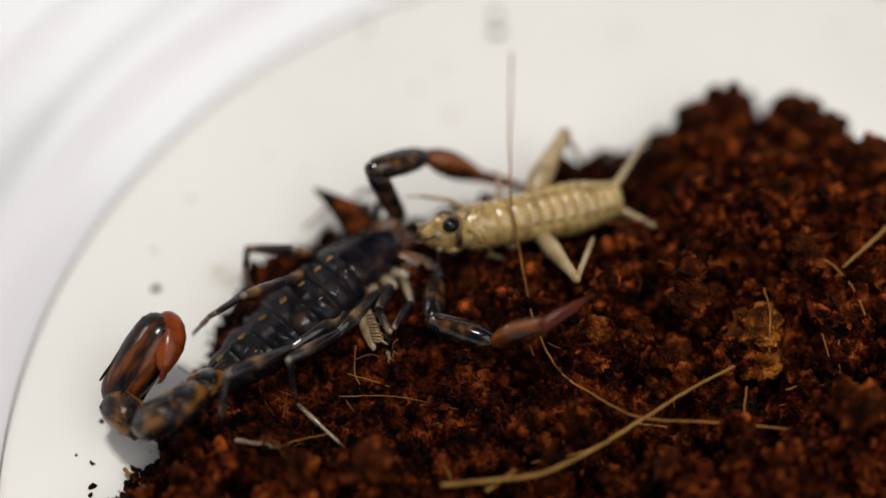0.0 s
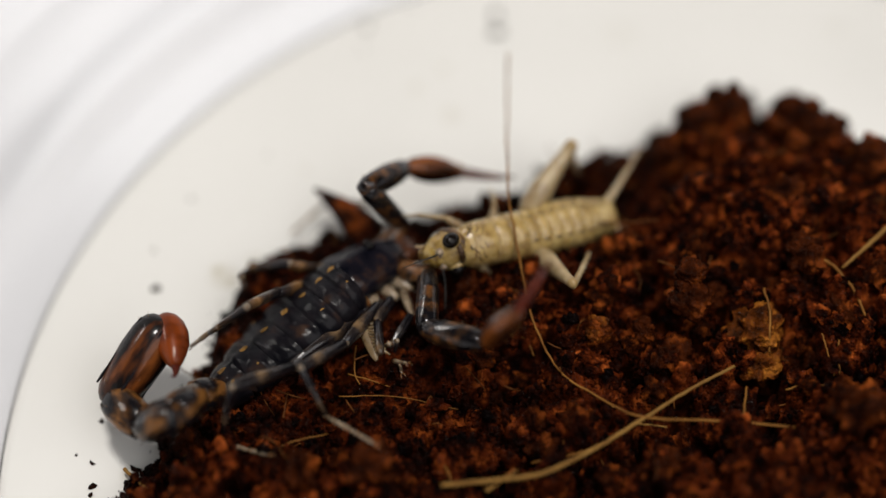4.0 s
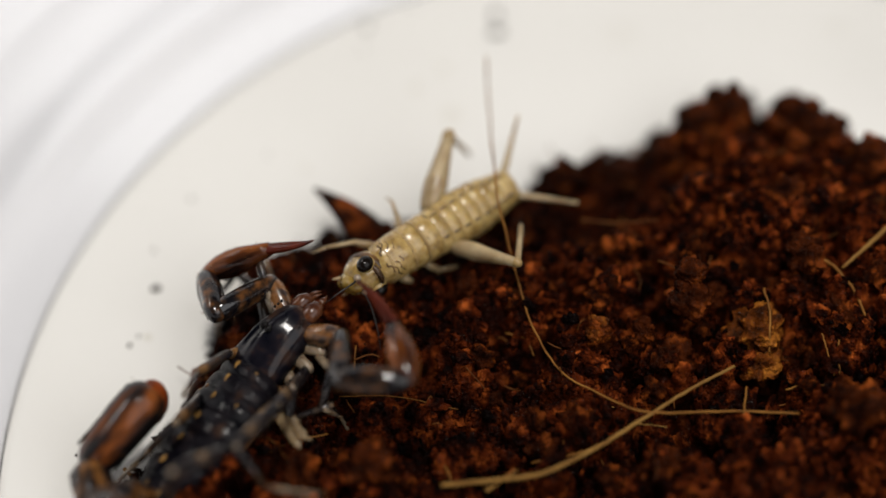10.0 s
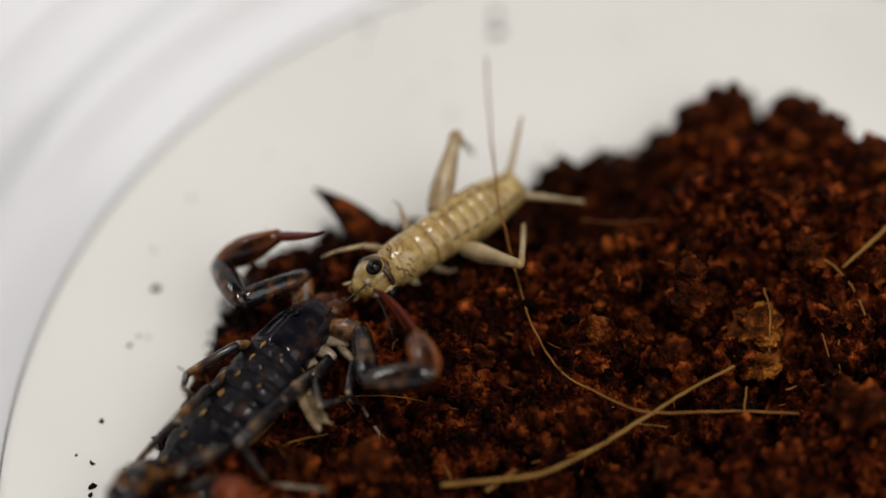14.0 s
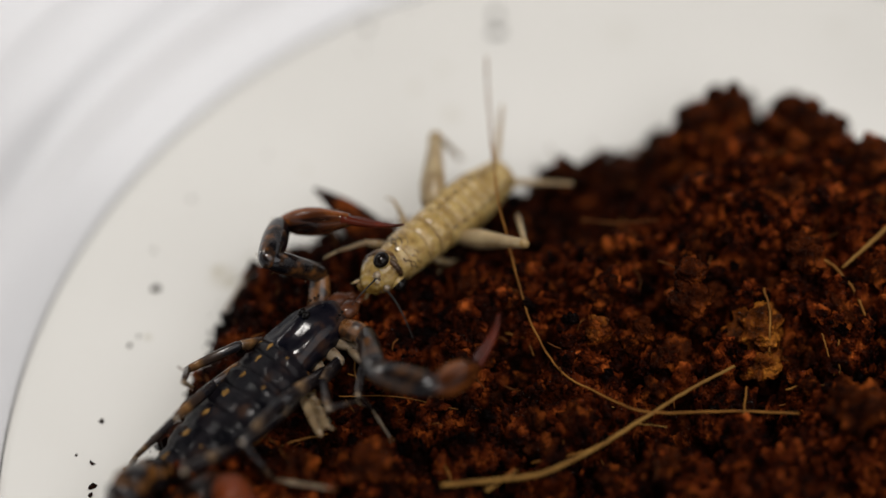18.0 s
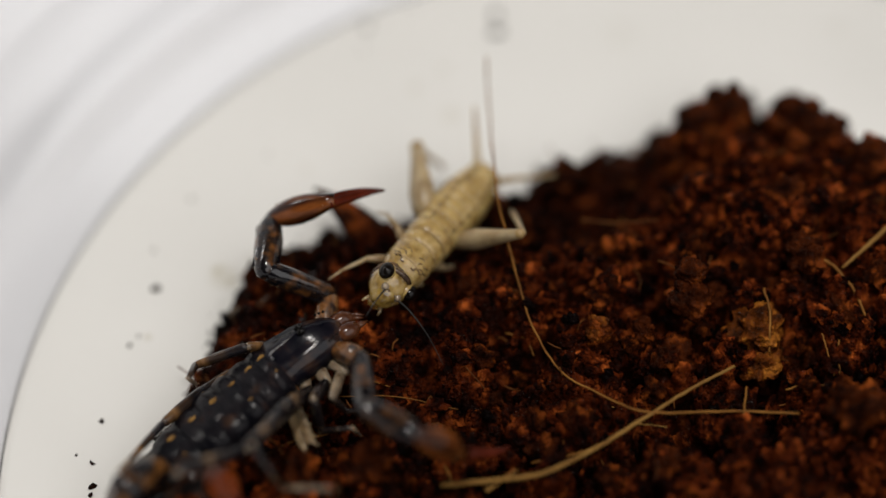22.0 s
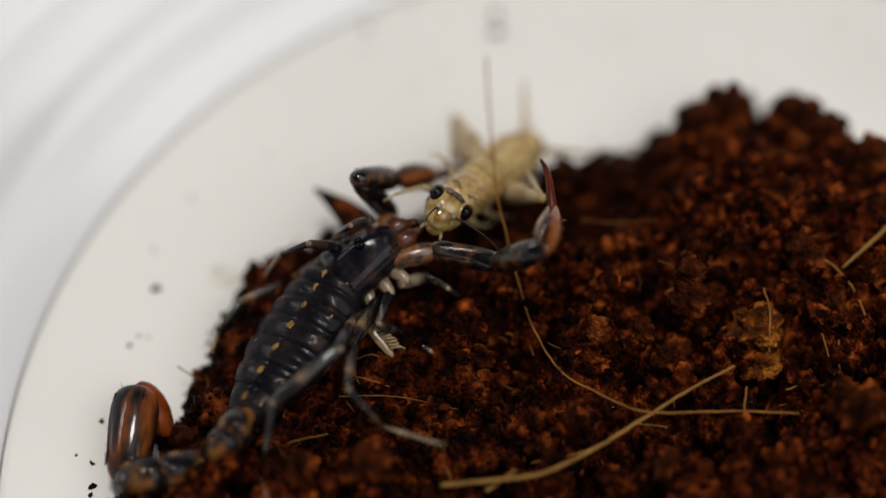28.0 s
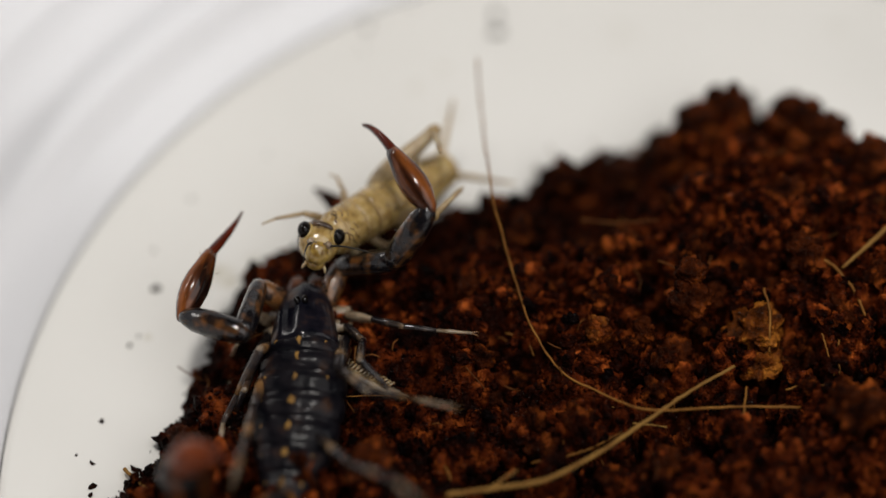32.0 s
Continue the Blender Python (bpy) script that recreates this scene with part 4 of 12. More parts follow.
for k in range(13):
    # fine brown squiggles on the neck shield and thorax
    for s in (1, -1):
        x0, a0 = 3.75 - 0.26 * k, 0.22 + 0.35 * (k * 37 % 10) / 10
        line = []
        for i in range(6):
            x, a = x0 - 0.06 * i + 0.07 * math.sin(i * 1.9 + k), a0 + 0.13 * i + 0.05 * math.sin(i * 2.3 + k * 1.7)
            w = 1.0 + 0.16 * min(1, (4.1 - x) / 0.6)
            line.append((x, (w + 0.01) * math.sin(a) * s, w * math.cos(a)))
        part("brown_squiggle", tube(smooth_line(line, 3), 0.035, 6), BAND, cricket, "fine brown line on the thorax")
for x0, w0 in ((3.45, 1.12), (2.15, 1.17), (1.3, 1.21)):
    part("fold", loft([(x0 + 0.09, w0 * 0.97, w0 * 0.96), (x0 + 0.05, w0 * 1.035, w0 * 1.02), (x0 - 0.03, w0 * 1.035, w0 * 1.02), (x0 - 0.08, w0 * 0.97, w0 * 0.96)], 28, 0.92, bumps=0.05), SEAM, cricket, "brown fold of the thorax")
xs = [0.45, -0.2, -0.85, -1.5, -2.15, -2.8, -3.4, -3.95, -4.45, -4.85]
for k in range(9):
    a, b = xs[k], xs[k + 1] - 0.08
    u = k / 8
    w = 1.26 + 0.14 * math.sin(math.pi * min(1, u * 1.3)) - 0.62 * max(0, u - 0.45) ** 1.3
    w2 = w - 0.03 - 0.1 * max(0, u - 0.5)
    seg9 = part("abdomen_ring", loft([(a, w * 0.95, w * 0.87, -0.05), (a - 0.12, w * 0.985, w * 0.905, -0.05), ((a + b) / 2, w, w * 0.92, -0.05), (b + 0.12, w2 * 1.005, w2 * 0.915, -0.05), (b, w2 * 0.955, w2 * 0.87, -0.05)], 28, 0.92, bumps=0.02), STRAWBODY, cricket)
    for s in (1, -1):
        if k < 8:
            part("brown_dash", blob(((a + b) / 2, 0.52 * w * s, 0.78 * w - 0.05), (0.22, 0.09, 0.06), 8), BAND, seg9, "short brown dash on the back")
    part("dark_seam", loft([(b + 0.16, w2 * 0.99, w2 * 0.905, -0.045), (b + 0.12, w2 * 1.012, w2 * 0.925, -0.045), (b + 0.06, w2 * 0.98, w2 * 0.895, -0.045)], 24, 0.92), SEAM, seg9)
for s in (1, -1):
    c = smooth_line([(-4.5, 0.4 * s, 0.05), (-5.2, 1.0 * s, 0.35), (-6.2, 1.95 * s, 0.7), (-7.1, 2.8 * s, 1.0)], 4)
    part("tail_feeler", tube(c, [0.25 - 0.18 * i / 12 for i in range(13)], 8), CRICKETLEG, cricket, "pale tapering tail feeler")
    # front and middle legs
    for x0, pts in (((2.9, [(0, 0, 0), (-0.7, 0.6, -0.4), (-1.9, 0.9, -0.8), (-2.6, 0.9, -0.9)]), (1.5, [(0, 0, 0), (-0.8, 0.8, -0.3), (-2.2, 1.2, -0.8), (-2.9, 1.2, -1.0)])) if s > 0 else
                    ((2.9, [(0, 0, 0), (1.0, 0.9, 0.1), (2.3, 1.5, -0.4), (2.9, 1.7, -0.9)]), (1.5, [(0, 0, 0), (-0.3, 0.9, 0.3), (-0.6, 1.7, 0.1), (-0.6, 2.1, -0.3)]))):
        P = [Vector((x0 + p[0], (0.9 + p[1]) * s, -0.7 + p[2])) for p in pts]
        part("leg_femur", tube([P[0], P[0].lerp(P[1], 0.5), P[1]], [0.2, 0.22, 0.14], 10), CRICKETLEG, cricket)
        part("leg_tibia", tube([P[1], P[1].lerp(P[2], 0.5), P[2]], [0.12, 0.11, 0.08], 8), CRICKETLEG, cricket)
        part("leg_foot", tube([P[2], P[3]], [0.07, 0.04], 7), CRICKETLEG, cricket)
for nm in ("far", "near"):
    thick = 1.3 if nm == "far" else 0.9
    MOVES[nm + "_hind_femur"] = part("hind_femur", loft([(x, thick * wy, thick * wz) for x, wy, wz in ((-0.2, 0.28, 0.34), (0.4, 0.44, 0.58), (1.4, 0.5, 0.68), (2.6, 0.38, 0.5), (3.6, 0.29, 0.36), (4.25, 0.27, 0.3), (4.42, 0.1, 0.12))], 14), CRICKETLEG, cricket, "thick pale jumping leg")
    part("knee", blob((4.2, 0, 0), (0.36 * thick, 0.29 * thick, 0.32 * thick), 12), SEAM, MOVES[nm + "_hind_femur"], "brown knee of the jumping leg")
    tb = part("hind_tibia", loft([(-0.1, 0.15, 0.16), (0.3, 0.18, 0.18), (1.8, 0.14, 0.15), (3.0, 0.13, 0.13), (3.4, 0.06, 0.06)], 10), CRICKETLEG, cricket, "slim pale shin with fine spines")
    MOVES[nm + "_hind_tibia"] = tb
    for k in range(4):
        for s in (1, -1):
            part("spine", tube([(1.2 + 0.45 * k, 0.08 * s, 0.1), (1.4 + 0.45 * k, 0.19 * s, 0.17)], [0.025, 0.006], 5), CRICKETLEG, tb)


def motions():
    walk(MOVES["scorpion"], [
        (0, at(-6.67, -5.03, 3.1, -30, -9, 41)), (1, at(-7.49, -5.37, 3.09, -30, -10, 39)), (2, at(-6.7, -5.28, 3.11, -30, -9, 43)),
        (3, at(-6.14, -5.18, 3.11, -30, -9, 39)), (3.5, at(-6.13, -5.22, 3.11, -30, -9, 40)), (5.5, at(-9.9, -9.9, 3.1, -32, -10, 47)),
        (6, at(-10.34, -11.02, 3.11, -32, -10, 48)), (7, at(-10.74, -10.8, 3.1, -32, -10, 51)), (8, at(-10.89, -11.46, 3.1, -32, -10, 51)),
        (11, at(-10.85, -11.4, 3.09, -32, -10, 52)), (12, at(-10.03, -10.44, 3.11, -32, -10, 49)), (13, at(-10.05, -10.53, 3.1, -32, -10, 49)),
        (14.5, at(-9.6, -10.18, 3.11, -32, -10, 48)), (16.5, at(-9.65, -10.22, 3.11, -32, -10, 48)), (17, at(-9.54, -10.18, 3.11, -32, -10, 48)),
        (18, at(-9.46, -10.36, 3.11, -32, -10, 45)), (19, at(-10.05, -10.42, 3.1, -32, -10, 49)), (20, at(-9.99, -10.81, 3.08, -31, -10, 41)),
        (22, at(-10.05, -10.93, 3.07, -31, -10, 41)), (23.67, at(-9.63, -10.88, 3.07, -30, -10, 41)), (25, at(-9.4, -10.81, 3.07, -30, -10, 42)),
        (25.3, at(-8.39, -9.94, 3.36, -28, -4, 59)), (25.5, at(-8.41, -9.95, 3.38, -27, -4, 59)), (27.5, at(-6.48, -6.06, 3.68, -19, -7, 60)),
        (28, at(-6.64, -6.37, 3.67, -18, -7, 58)), (28.5, at(-6.34, -6.15, 3.67, -17, -7, 58)), (29, at(-6.03, -6.11, 3.96, -16, 1, 60)),
        (30, at(-6.08, -5.86, 3.92, -15, 0, 59)), (30.08, at(-6.08, -5.88, 3.66, -15, -7, 58)), (30.33, at(-6.02, -6.41, 3.65, -14, -7, 63)),
        (30.42, at(-6, -6.51, 3.5, -14, -6, 65)), (30.5, at(-5.97, -6.68, 3.5, -14, -6, 67)), (30.8, at(-5.94, -7.77, 3.51, -14, -5, 76)),
        (30.9, at(-5.93, -8.25, 3.77, -14, 1, 80)), (31, at(-5.94, -8.54, 3.66, -13, -1, 82)), (31.4, at(-5.83, -9.2, 3.78, -13, 2, 81)),
        (31.6, at(-6.31, -9.47, 3.5, -13, -6, 81)), (32, at(-7.21, -10.29, 3.48, -12, -6, 84)),])
    walk(MOVES["carapace"], [
        (0, at(1.83, 0.14, 0.08, 11, 19, 10)), (1.5, at(1.78, 0.12, 0.09, 12, 21, 14)), (3.5, at(1.76, 0.14, 0.1, 11, 23, 9)),
        (4.17, at(1.91, 0.16, 0.05, 9, 15, 3)), (4.83, at(2.2, 0.13, 0.01, 7, 1, -12)), (5.75, at(2.31, 0.13, 0.01, 8, -4, -12)),
        (6, at(2.19, 0.18, 0.02, 10, 1, 0)), (7, at(2.05, 0.18, 0.03, 10, 7, 6)), (8, at(2.08, 0.18, 0.02, 10, 6, 3)), (9, at(2.37, 0.14, 0.02, 9, -7, -11)),
        (11, at(2.37, 0.14, 0.02, 9, -7, -11)), (11.75, at(2.07, 0.18, 0.02, 10, 6, 4)), (13.5, at(1.98, 0.17, 0.04, 11, 10, 9)),
        (15.83, at(1.95, 0.16, 0.04, 11, 12, 11)), (17.5, at(2.03, 0.17, 0.03, 10, 8, 7)), (19.25, at(2.24, 0.12, 0.01, 7, -1, -14)),
        (22, at(2.18, 0.13, 0.01, 6, 3, -12)), (22.5, at(2.2, 0.13, 0.01, 7, 1, -12)), (23, at(2.12, 0.16, 0.01, 8, 5, -4)),
        (25, at(2.2, 0.12, 0.01, 6, 1, -13)), (25.3, at(2.26, 0.05, 0, 4, -1, -29)), (26.83, at(2.25, -0.01, 0, 1, -2, -30)),
        (27.5, at(2.15, 0.03, 0, 0, 3, -27)), (28, at(2.27, -0.03, 0, 0, -4, -28)), (30, at(2.15, 0.09, 0, 3, 4, -26)),
        (30.08, at(2.02, 0.09, 0.02, 1, 11, -19)), (30.6, at(2.12, 0.07, 0.01, 3, 5, -8)), (30.8, at(2.13, 0.08, 0, 4, 4, -4)),
        (30.9, at(2.29, 0.07, 0.01, 4, -5, -4)), (31.4, at(2.4, 0.08, 0.02, 4, -10, 2)), (31.7, at(2.08, 0.07, 0.01, 4, 6, 7)),
        (32, at(1.93, 0.04, 0.03, 5, 14, 9)),])
    walk(MOVES["tail_segment_0"], [
        (0, at(-6.5, 0, 0.1, -13, -30, -135)), (1, at(-6.5, 0, 0.1, -20, -36, -123)), (2, at(-6.5, 0, 0.1, -18, -43, -136)),
        (3, at(-6.5, 0, 0.1, -11, -34, -146)), (3.5, at(-6.5, 0, 0.1, -11, -35, -147)), (5.5, at(-6.5, 0, 0.1, -53, -57, -95)),
        (7, at(-6.5, 0, 0.1, -25, -52, -132)), (8, at(-6.5, 0, 0.1, -45, -60, -109)), (11, at(-6.5, 0, 0.1, -45, -62, -111)),
        (12, at(-6.5, 0, 0.1, -28, -48, -121)), (13, at(-6.5, 0, 0.1, -44, -58, -107)), (14.5, at(-6.5, 0, 0.1, -28, -54, -128)),
        (17.5, at(-6.5, 0, 0.1, -29, -51, -123)), (18, at(-6.5, 0, 0.1, -30, -50, -120)), (19, at(-6.5, 0, 0.1, -50, -56, -97)),
        (20, at(-6.5, 0, 0.1, -54, -46, -80)), (22.5, at(-6.5, 0, 0.1, -53, -40, -73)), (25, at(-6.5, 0, 0.1, -52, -45, -80)),
        (25.5, at(-6.5, 0, 0.1, 0, -51, -113)), (27.5, at(-6.5, 0, 0.1, 0, -40, -141)), (28, at(-6.5, 0, 0.1, 0, -34, -149)),
        (28.5, at(-6.5, 0, 0.1, 0, -34, -149)), (29.2, at(-6.5, 0, 0.1, 0, 50, 131)), (30, at(-6.5, 0, 0.1, 0, 50, 131)),
        (30.33, at(-6.5, 0, 0.1, -11, -45, -153)), (30.5, at(-6.5, 0, 0.1, -20, -57, -144)), (30.8, at(-6.5, 0, 0.1, -1, -51, -177)),
        (30.9, at(-6.5, 0, 0.1, 3, -31, 170)), (31.4, at(-6.5, 0, 0.1, 4, -34, 167)), (31.6, at(-6.5, 0, 0.1, 3, -52, 173)),
        (32, at(-6.5, 0, 0.1, 1, -55, 179)),])
    walk(MOVES["tail_segment_1"], [
        (0, at(-7.95, -1.48, 1.31, -10, -26, -140)), (1, at(-7.56, -1.62, 1.52, -15, -31, -132)), (2, at(-7.78, -1.21, 1.73, -16, -26, -140)),
        (3, at(-8.16, -1.11, 1.43, -14, -25, -139)), (3.5, at(-8.14, -1.08, 1.47, -14, -25, -139)), (4.17, at(-7.64, -1.27, 1.79, -19, -28, -134)),
        (4.83, at(-7.13, -1.34, 1.99, -25, -29, -129)), (5.5, at(-6.61, -1.31, 2.11, -32, -31, -124)), (6.5, at(-7.2, -1.17, 2.07, -28, -32, -127)),
        (7, at(-7.48, -1.08, 2, -27, -35, -129)), (8, at(-6.89, -1.12, 2.19, -30, -35, -129)), (11, at(-6.9, -1.05, 2.22, -31, -36, -129)),
        (12, at(-7.32, -1.38, 1.88, -21, -27, -133)), (13, at(-6.88, -1.23, 2.13, -27, -32, -131)), (14.5, at(-7.37, -1.11, 2.04, -25, -32, -132)),
        (16.5, at(-7.28, -1.2, 2.02, -23, -33, -133)), (17, at(-7.37, -1.15, 2.02, -23, -32, -134)), (18, at(-7.28, -1.35, 1.93, -22, -32, -133)),
        (19, at(-6.67, -1.32, 2.1, -22, -32, -137)), (20, at(-6.2, -1.65, 1.82, -20, -26, -133)), (22, at(-5.89, -1.73, 1.64, -15, -29, -135)),
        (23.67, at(-6.11, -1.74, 1.7, -13, -32, -137)), (25, at(-6.22, -1.67, 1.8, -12, -35, -140)), (25.1, at(-6.56, -1.59, 1.89, -10, -37, -145)),
        (25.2, at(-7.08, -1.4, 1.96, -8, -37, -151)), (25.5, at(-7.1, -1.4, 1.95, 0, 34, 101)), (27.5, at(-7.93, -1.16, 1.63, 0, 46, 119)),
        (28, at(-8.19, -1.03, 1.45, 0, 44, 125)), (28.5, at(-8.19, -1.03, 1.45, 0, 44, 125)), (29.2, at(-7.51, 1.16, -1.74, 0, -23, -166)),
        (30, at(-7.51, 1.16, -1.74, 0, -23, -166)), (30.17, at(-8.52, -0.67, 1.21, -2, -25, -168)), (30.33, at(-8.02, -0.79, 1.78, 1, -27, -173)),
        (30.5, at(-7.55, -0.77, 2.12, 6, -29, 180)), (30.8, at(-8, -0.07, 1.97, 9, -47, 169)), (30.9, at(-8.52, 0.36, 1.35, 7, -46, 163)),
        (31, at(-8.46, 0.5, 1.4, 9, -54, 159)), (31.4, at(-8.43, 0.46, 1.45, 7, -44, 162)), (31.6, at(-7.96, 0.17, 1.99, 11, -51, 164)),
        (32, at(-7.89, 0.03, 2.06, 10, -54, 167)),])
    walk(MOVES["tail_segment_2"], [
        (0, at(-9.82, -3.03, 2.48, -5, 21, 120)), (1, at(-9.12, -3.34, 2.89, -11, 28, 120)), (2, at(-9.64, -2.76, 2.93, -9, 21, 126)),
        (3, at(-10.02, -2.71, 2.56, -5, 18, 121)), (3.5, at(-10.01, -2.68, 2.6, -5, 18, 121)), (4.17, at(-9.31, -2.98, 3.04, -8, 21, 116)),
        (4.83, at(-8.62, -3.16, 3.32, -13, 23, 112)), (5.5, at(-7.93, -3.23, 3.48, -19, 25, 108)), (6, at(-8.3, -3.12, 3.46, -20, 25, 102)),
        (7, at(-8.87, -2.8, 3.56, 1, 25, 95)), (8, at(-8.27, -2.85, 3.74, -5, 26, 94)), (9.67, at(-8.28, -2.75, 3.79, -7, 28, 92)),
        (11, at(-8.29, -2.75, 3.79, -7, 28, 93)), (11.75, at(-8.79, -3.07, 3.3, -35, 35, 105)), (12, at(-8.94, -3.15, 3.12, -39, 37, 110)),
        (13, at(-8.38, -2.95, 3.56, -60, 47, 107)), (14.5, at(-8.9, -2.82, 3.47, -58, 47, 107)), (16.5, at(-8.85, -2.86, 3.48, -55, 47, 107)),
        (17, at(-8.94, -2.8, 3.47, -55, 47, 107)), (18, at(-8.83, -3.04, 3.34, -55, 47, 108)), (19, at(-8.35, -2.89, 3.51, -51, 47, 108)),
        (20, at(-7.86, -3.41, 3, -57, 46, 111)), (22, at(-7.56, -3.39, 2.97, -38, 43, 115)), (23, at(-7.73, -3.38, 3.02, -32, 41, 117)),
        (25, at(-7.92, -3.1, 3.33, -17, 38, 120)), (25.1, at(-8.33, -2.84, 3.5, 1, 29, 115)), (25.2, at(-8.96, -2.43, 3.6, 15, 20, 109)),
        (25.5, at(-7.55, 0.79, 0.44, 0, -40, -171)), (27.5, at(-8.86, 0.47, -0.31, 0, -39, 164)), (28, at(-9.31, 0.55, -0.43, 0, -38, 162)),
        (28.5, at(-9.31, 0.55, -0.43, 0, -38, 162)), (29.2, at(-9.92, 0.57, -0.7, 0, 1, 129)), (30, at(-9.92, 0.57, -0.7, 0, 1, 129)),
        (30.17, at(-10.92, -1.17, 2.34, 12, 6, 123)), (30.33, at(-10.4, -1.06, 3.02, 15, 8, 117)), (30.42, at(-10.22, -0.87, 3.19, 16, 10, 113)),
        (30.5, at(-9.92, -0.75, 3.41, 19, 11, 110)), (30.7, at(-9.87, -0.05, 3.83, 33, 14, 94)), (30.8, at(-9.81, 0.29, 3.94, 40, 15, 87)),
        (30.9, at(-10.31, 0.89, 3.3, 41, 14, 76)), (31, at(-9.94, 1.08, 3.58, 51, 15, 72)), (31.4, at(-10.28, 1.06, 3.32, 16, 36, 76)),
        (31.6, at(-9.58, 0.64, 4.11, 29, 36, 80)), (32, at(-9.44, 0.39, 4.24, 37, 35, 74)),])
    walk(MOVES["tail_segment_3"], [
        (0, at(-11.19, -0.71, 1.42, -8, -9, 92)), (1, at(-10.4, -1.12, 1.54, -20, -3, 80)), (2, at(-11.22, -0.56, 1.9, -12, -13, 91)),
        (3, at(-11.44, -0.34, 1.69, -6, -11, 92)), (3.5, at(-11.42, -0.3, 1.73, -7, -11, 92)), (4.17, at(-10.52, -0.54, 2.03, -10, -15, 88)),
        (4.83, at(-9.63, -0.68, 2.19, -14, -20, 83)), (5.5, at(-8.75, -0.74, 2.25, -19, -25, 78)), (6, at(-8.83, -0.55, 2.22, -25, -7, 71)),
        (7, at(-9.09, -0.18, 2.32, -3, -12, 60)), (8, at(-8.46, -0.26, 2.45, -10, -11, 59)), (9.67, at(-8.39, -0.18, 2.45, -13, -9, 55)),
        (11, at(-8.41, -0.19, 2.44, -13, -10, 56)), (11.75, at(-9.41, -0.77, 1.65, -51, 13, 66)), (12, at(-9.74, -0.98, 1.38, -59, 19, 70)),
        (12.75, at(-9.15, -1.04, 1.43, -103, 57, 47)), (13, at(-8.96, -1.05, 1.45, -138, 67, 20)), (14.5, at(-9.48, -0.92, 1.35, -136, 66, 20)),
        (16.5, at(-9.42, -0.96, 1.36, -132, 66, 20)), (17, at(-9.52, -0.9, 1.35, -132, 66, 20)), (18, at(-9.43, -1.16, 1.22, -131, 65, 22)),
        (19, at(-8.96, -0.99, 1.4, -122, 68, 29)), (20, at(-8.59, -1.54, 0.92, -117, 64, 42)), (22, at(-8.46, -1.46, 0.99, -91, 60, 50)),
        (23, at(-8.71, -1.44, 1.11, -82, 57, 53)), (25, at(-9.05, -1.11, 1.55, -64, 54, 57)), (25.1, at(-9.41, -0.55, 2.1, -22, 33, 72)),
        (25.2, at(-9.85, 0.14, 2.6, 6, 9, 74)), (25.5, at(-9.75, 0.45, 2.3, 0, -48, 86)), (27.5, at(-11.02, 1.09, 1.52, 0, 0, 97)),
        (28, at(-11.49, 1.26, 1.35, 0, 21, 107)), (28.5, at(-11.49, 1.26, 1.35, 0, 21, 107)), (29.2, at(-11.75, 2.82, -0.77, 0, -38, -170)),
        (30, at(-11.75, 2.82, -0.77, 0, -38, -170)), (30.17, at(-12.48, 1.26, 2.03, 5, 9, 80)), (30.33, at(-11.69, 1.5, 2.6, 11, 3, 74)),
        (30.42, at(-11.31, 1.77, 2.69, 13, -2, 70)), (30.5, at(-10.88, 1.93, 2.86, 17, -7, 67)), (30.7, at(-10.09, 2.75, 3.14, 30, -3, 61)),
        (30.8, at(-9.68, 3.09, 3.2, 37, -1, 58)), (30.9, at(-9.64, 3.62, 2.58, 38, -3, 52)), (31, at(-9.06, 3.74, 2.84, 49, 0, 51)),
        (31.4, at(-9.71, 3.33, 1.62, 2, 11, 42)), (31.6, at(-9.19, 2.94, 2.38, 13, 21, 47)), (32, at(-8.79, 2.68, 2.57, 24, 31, 50)),])
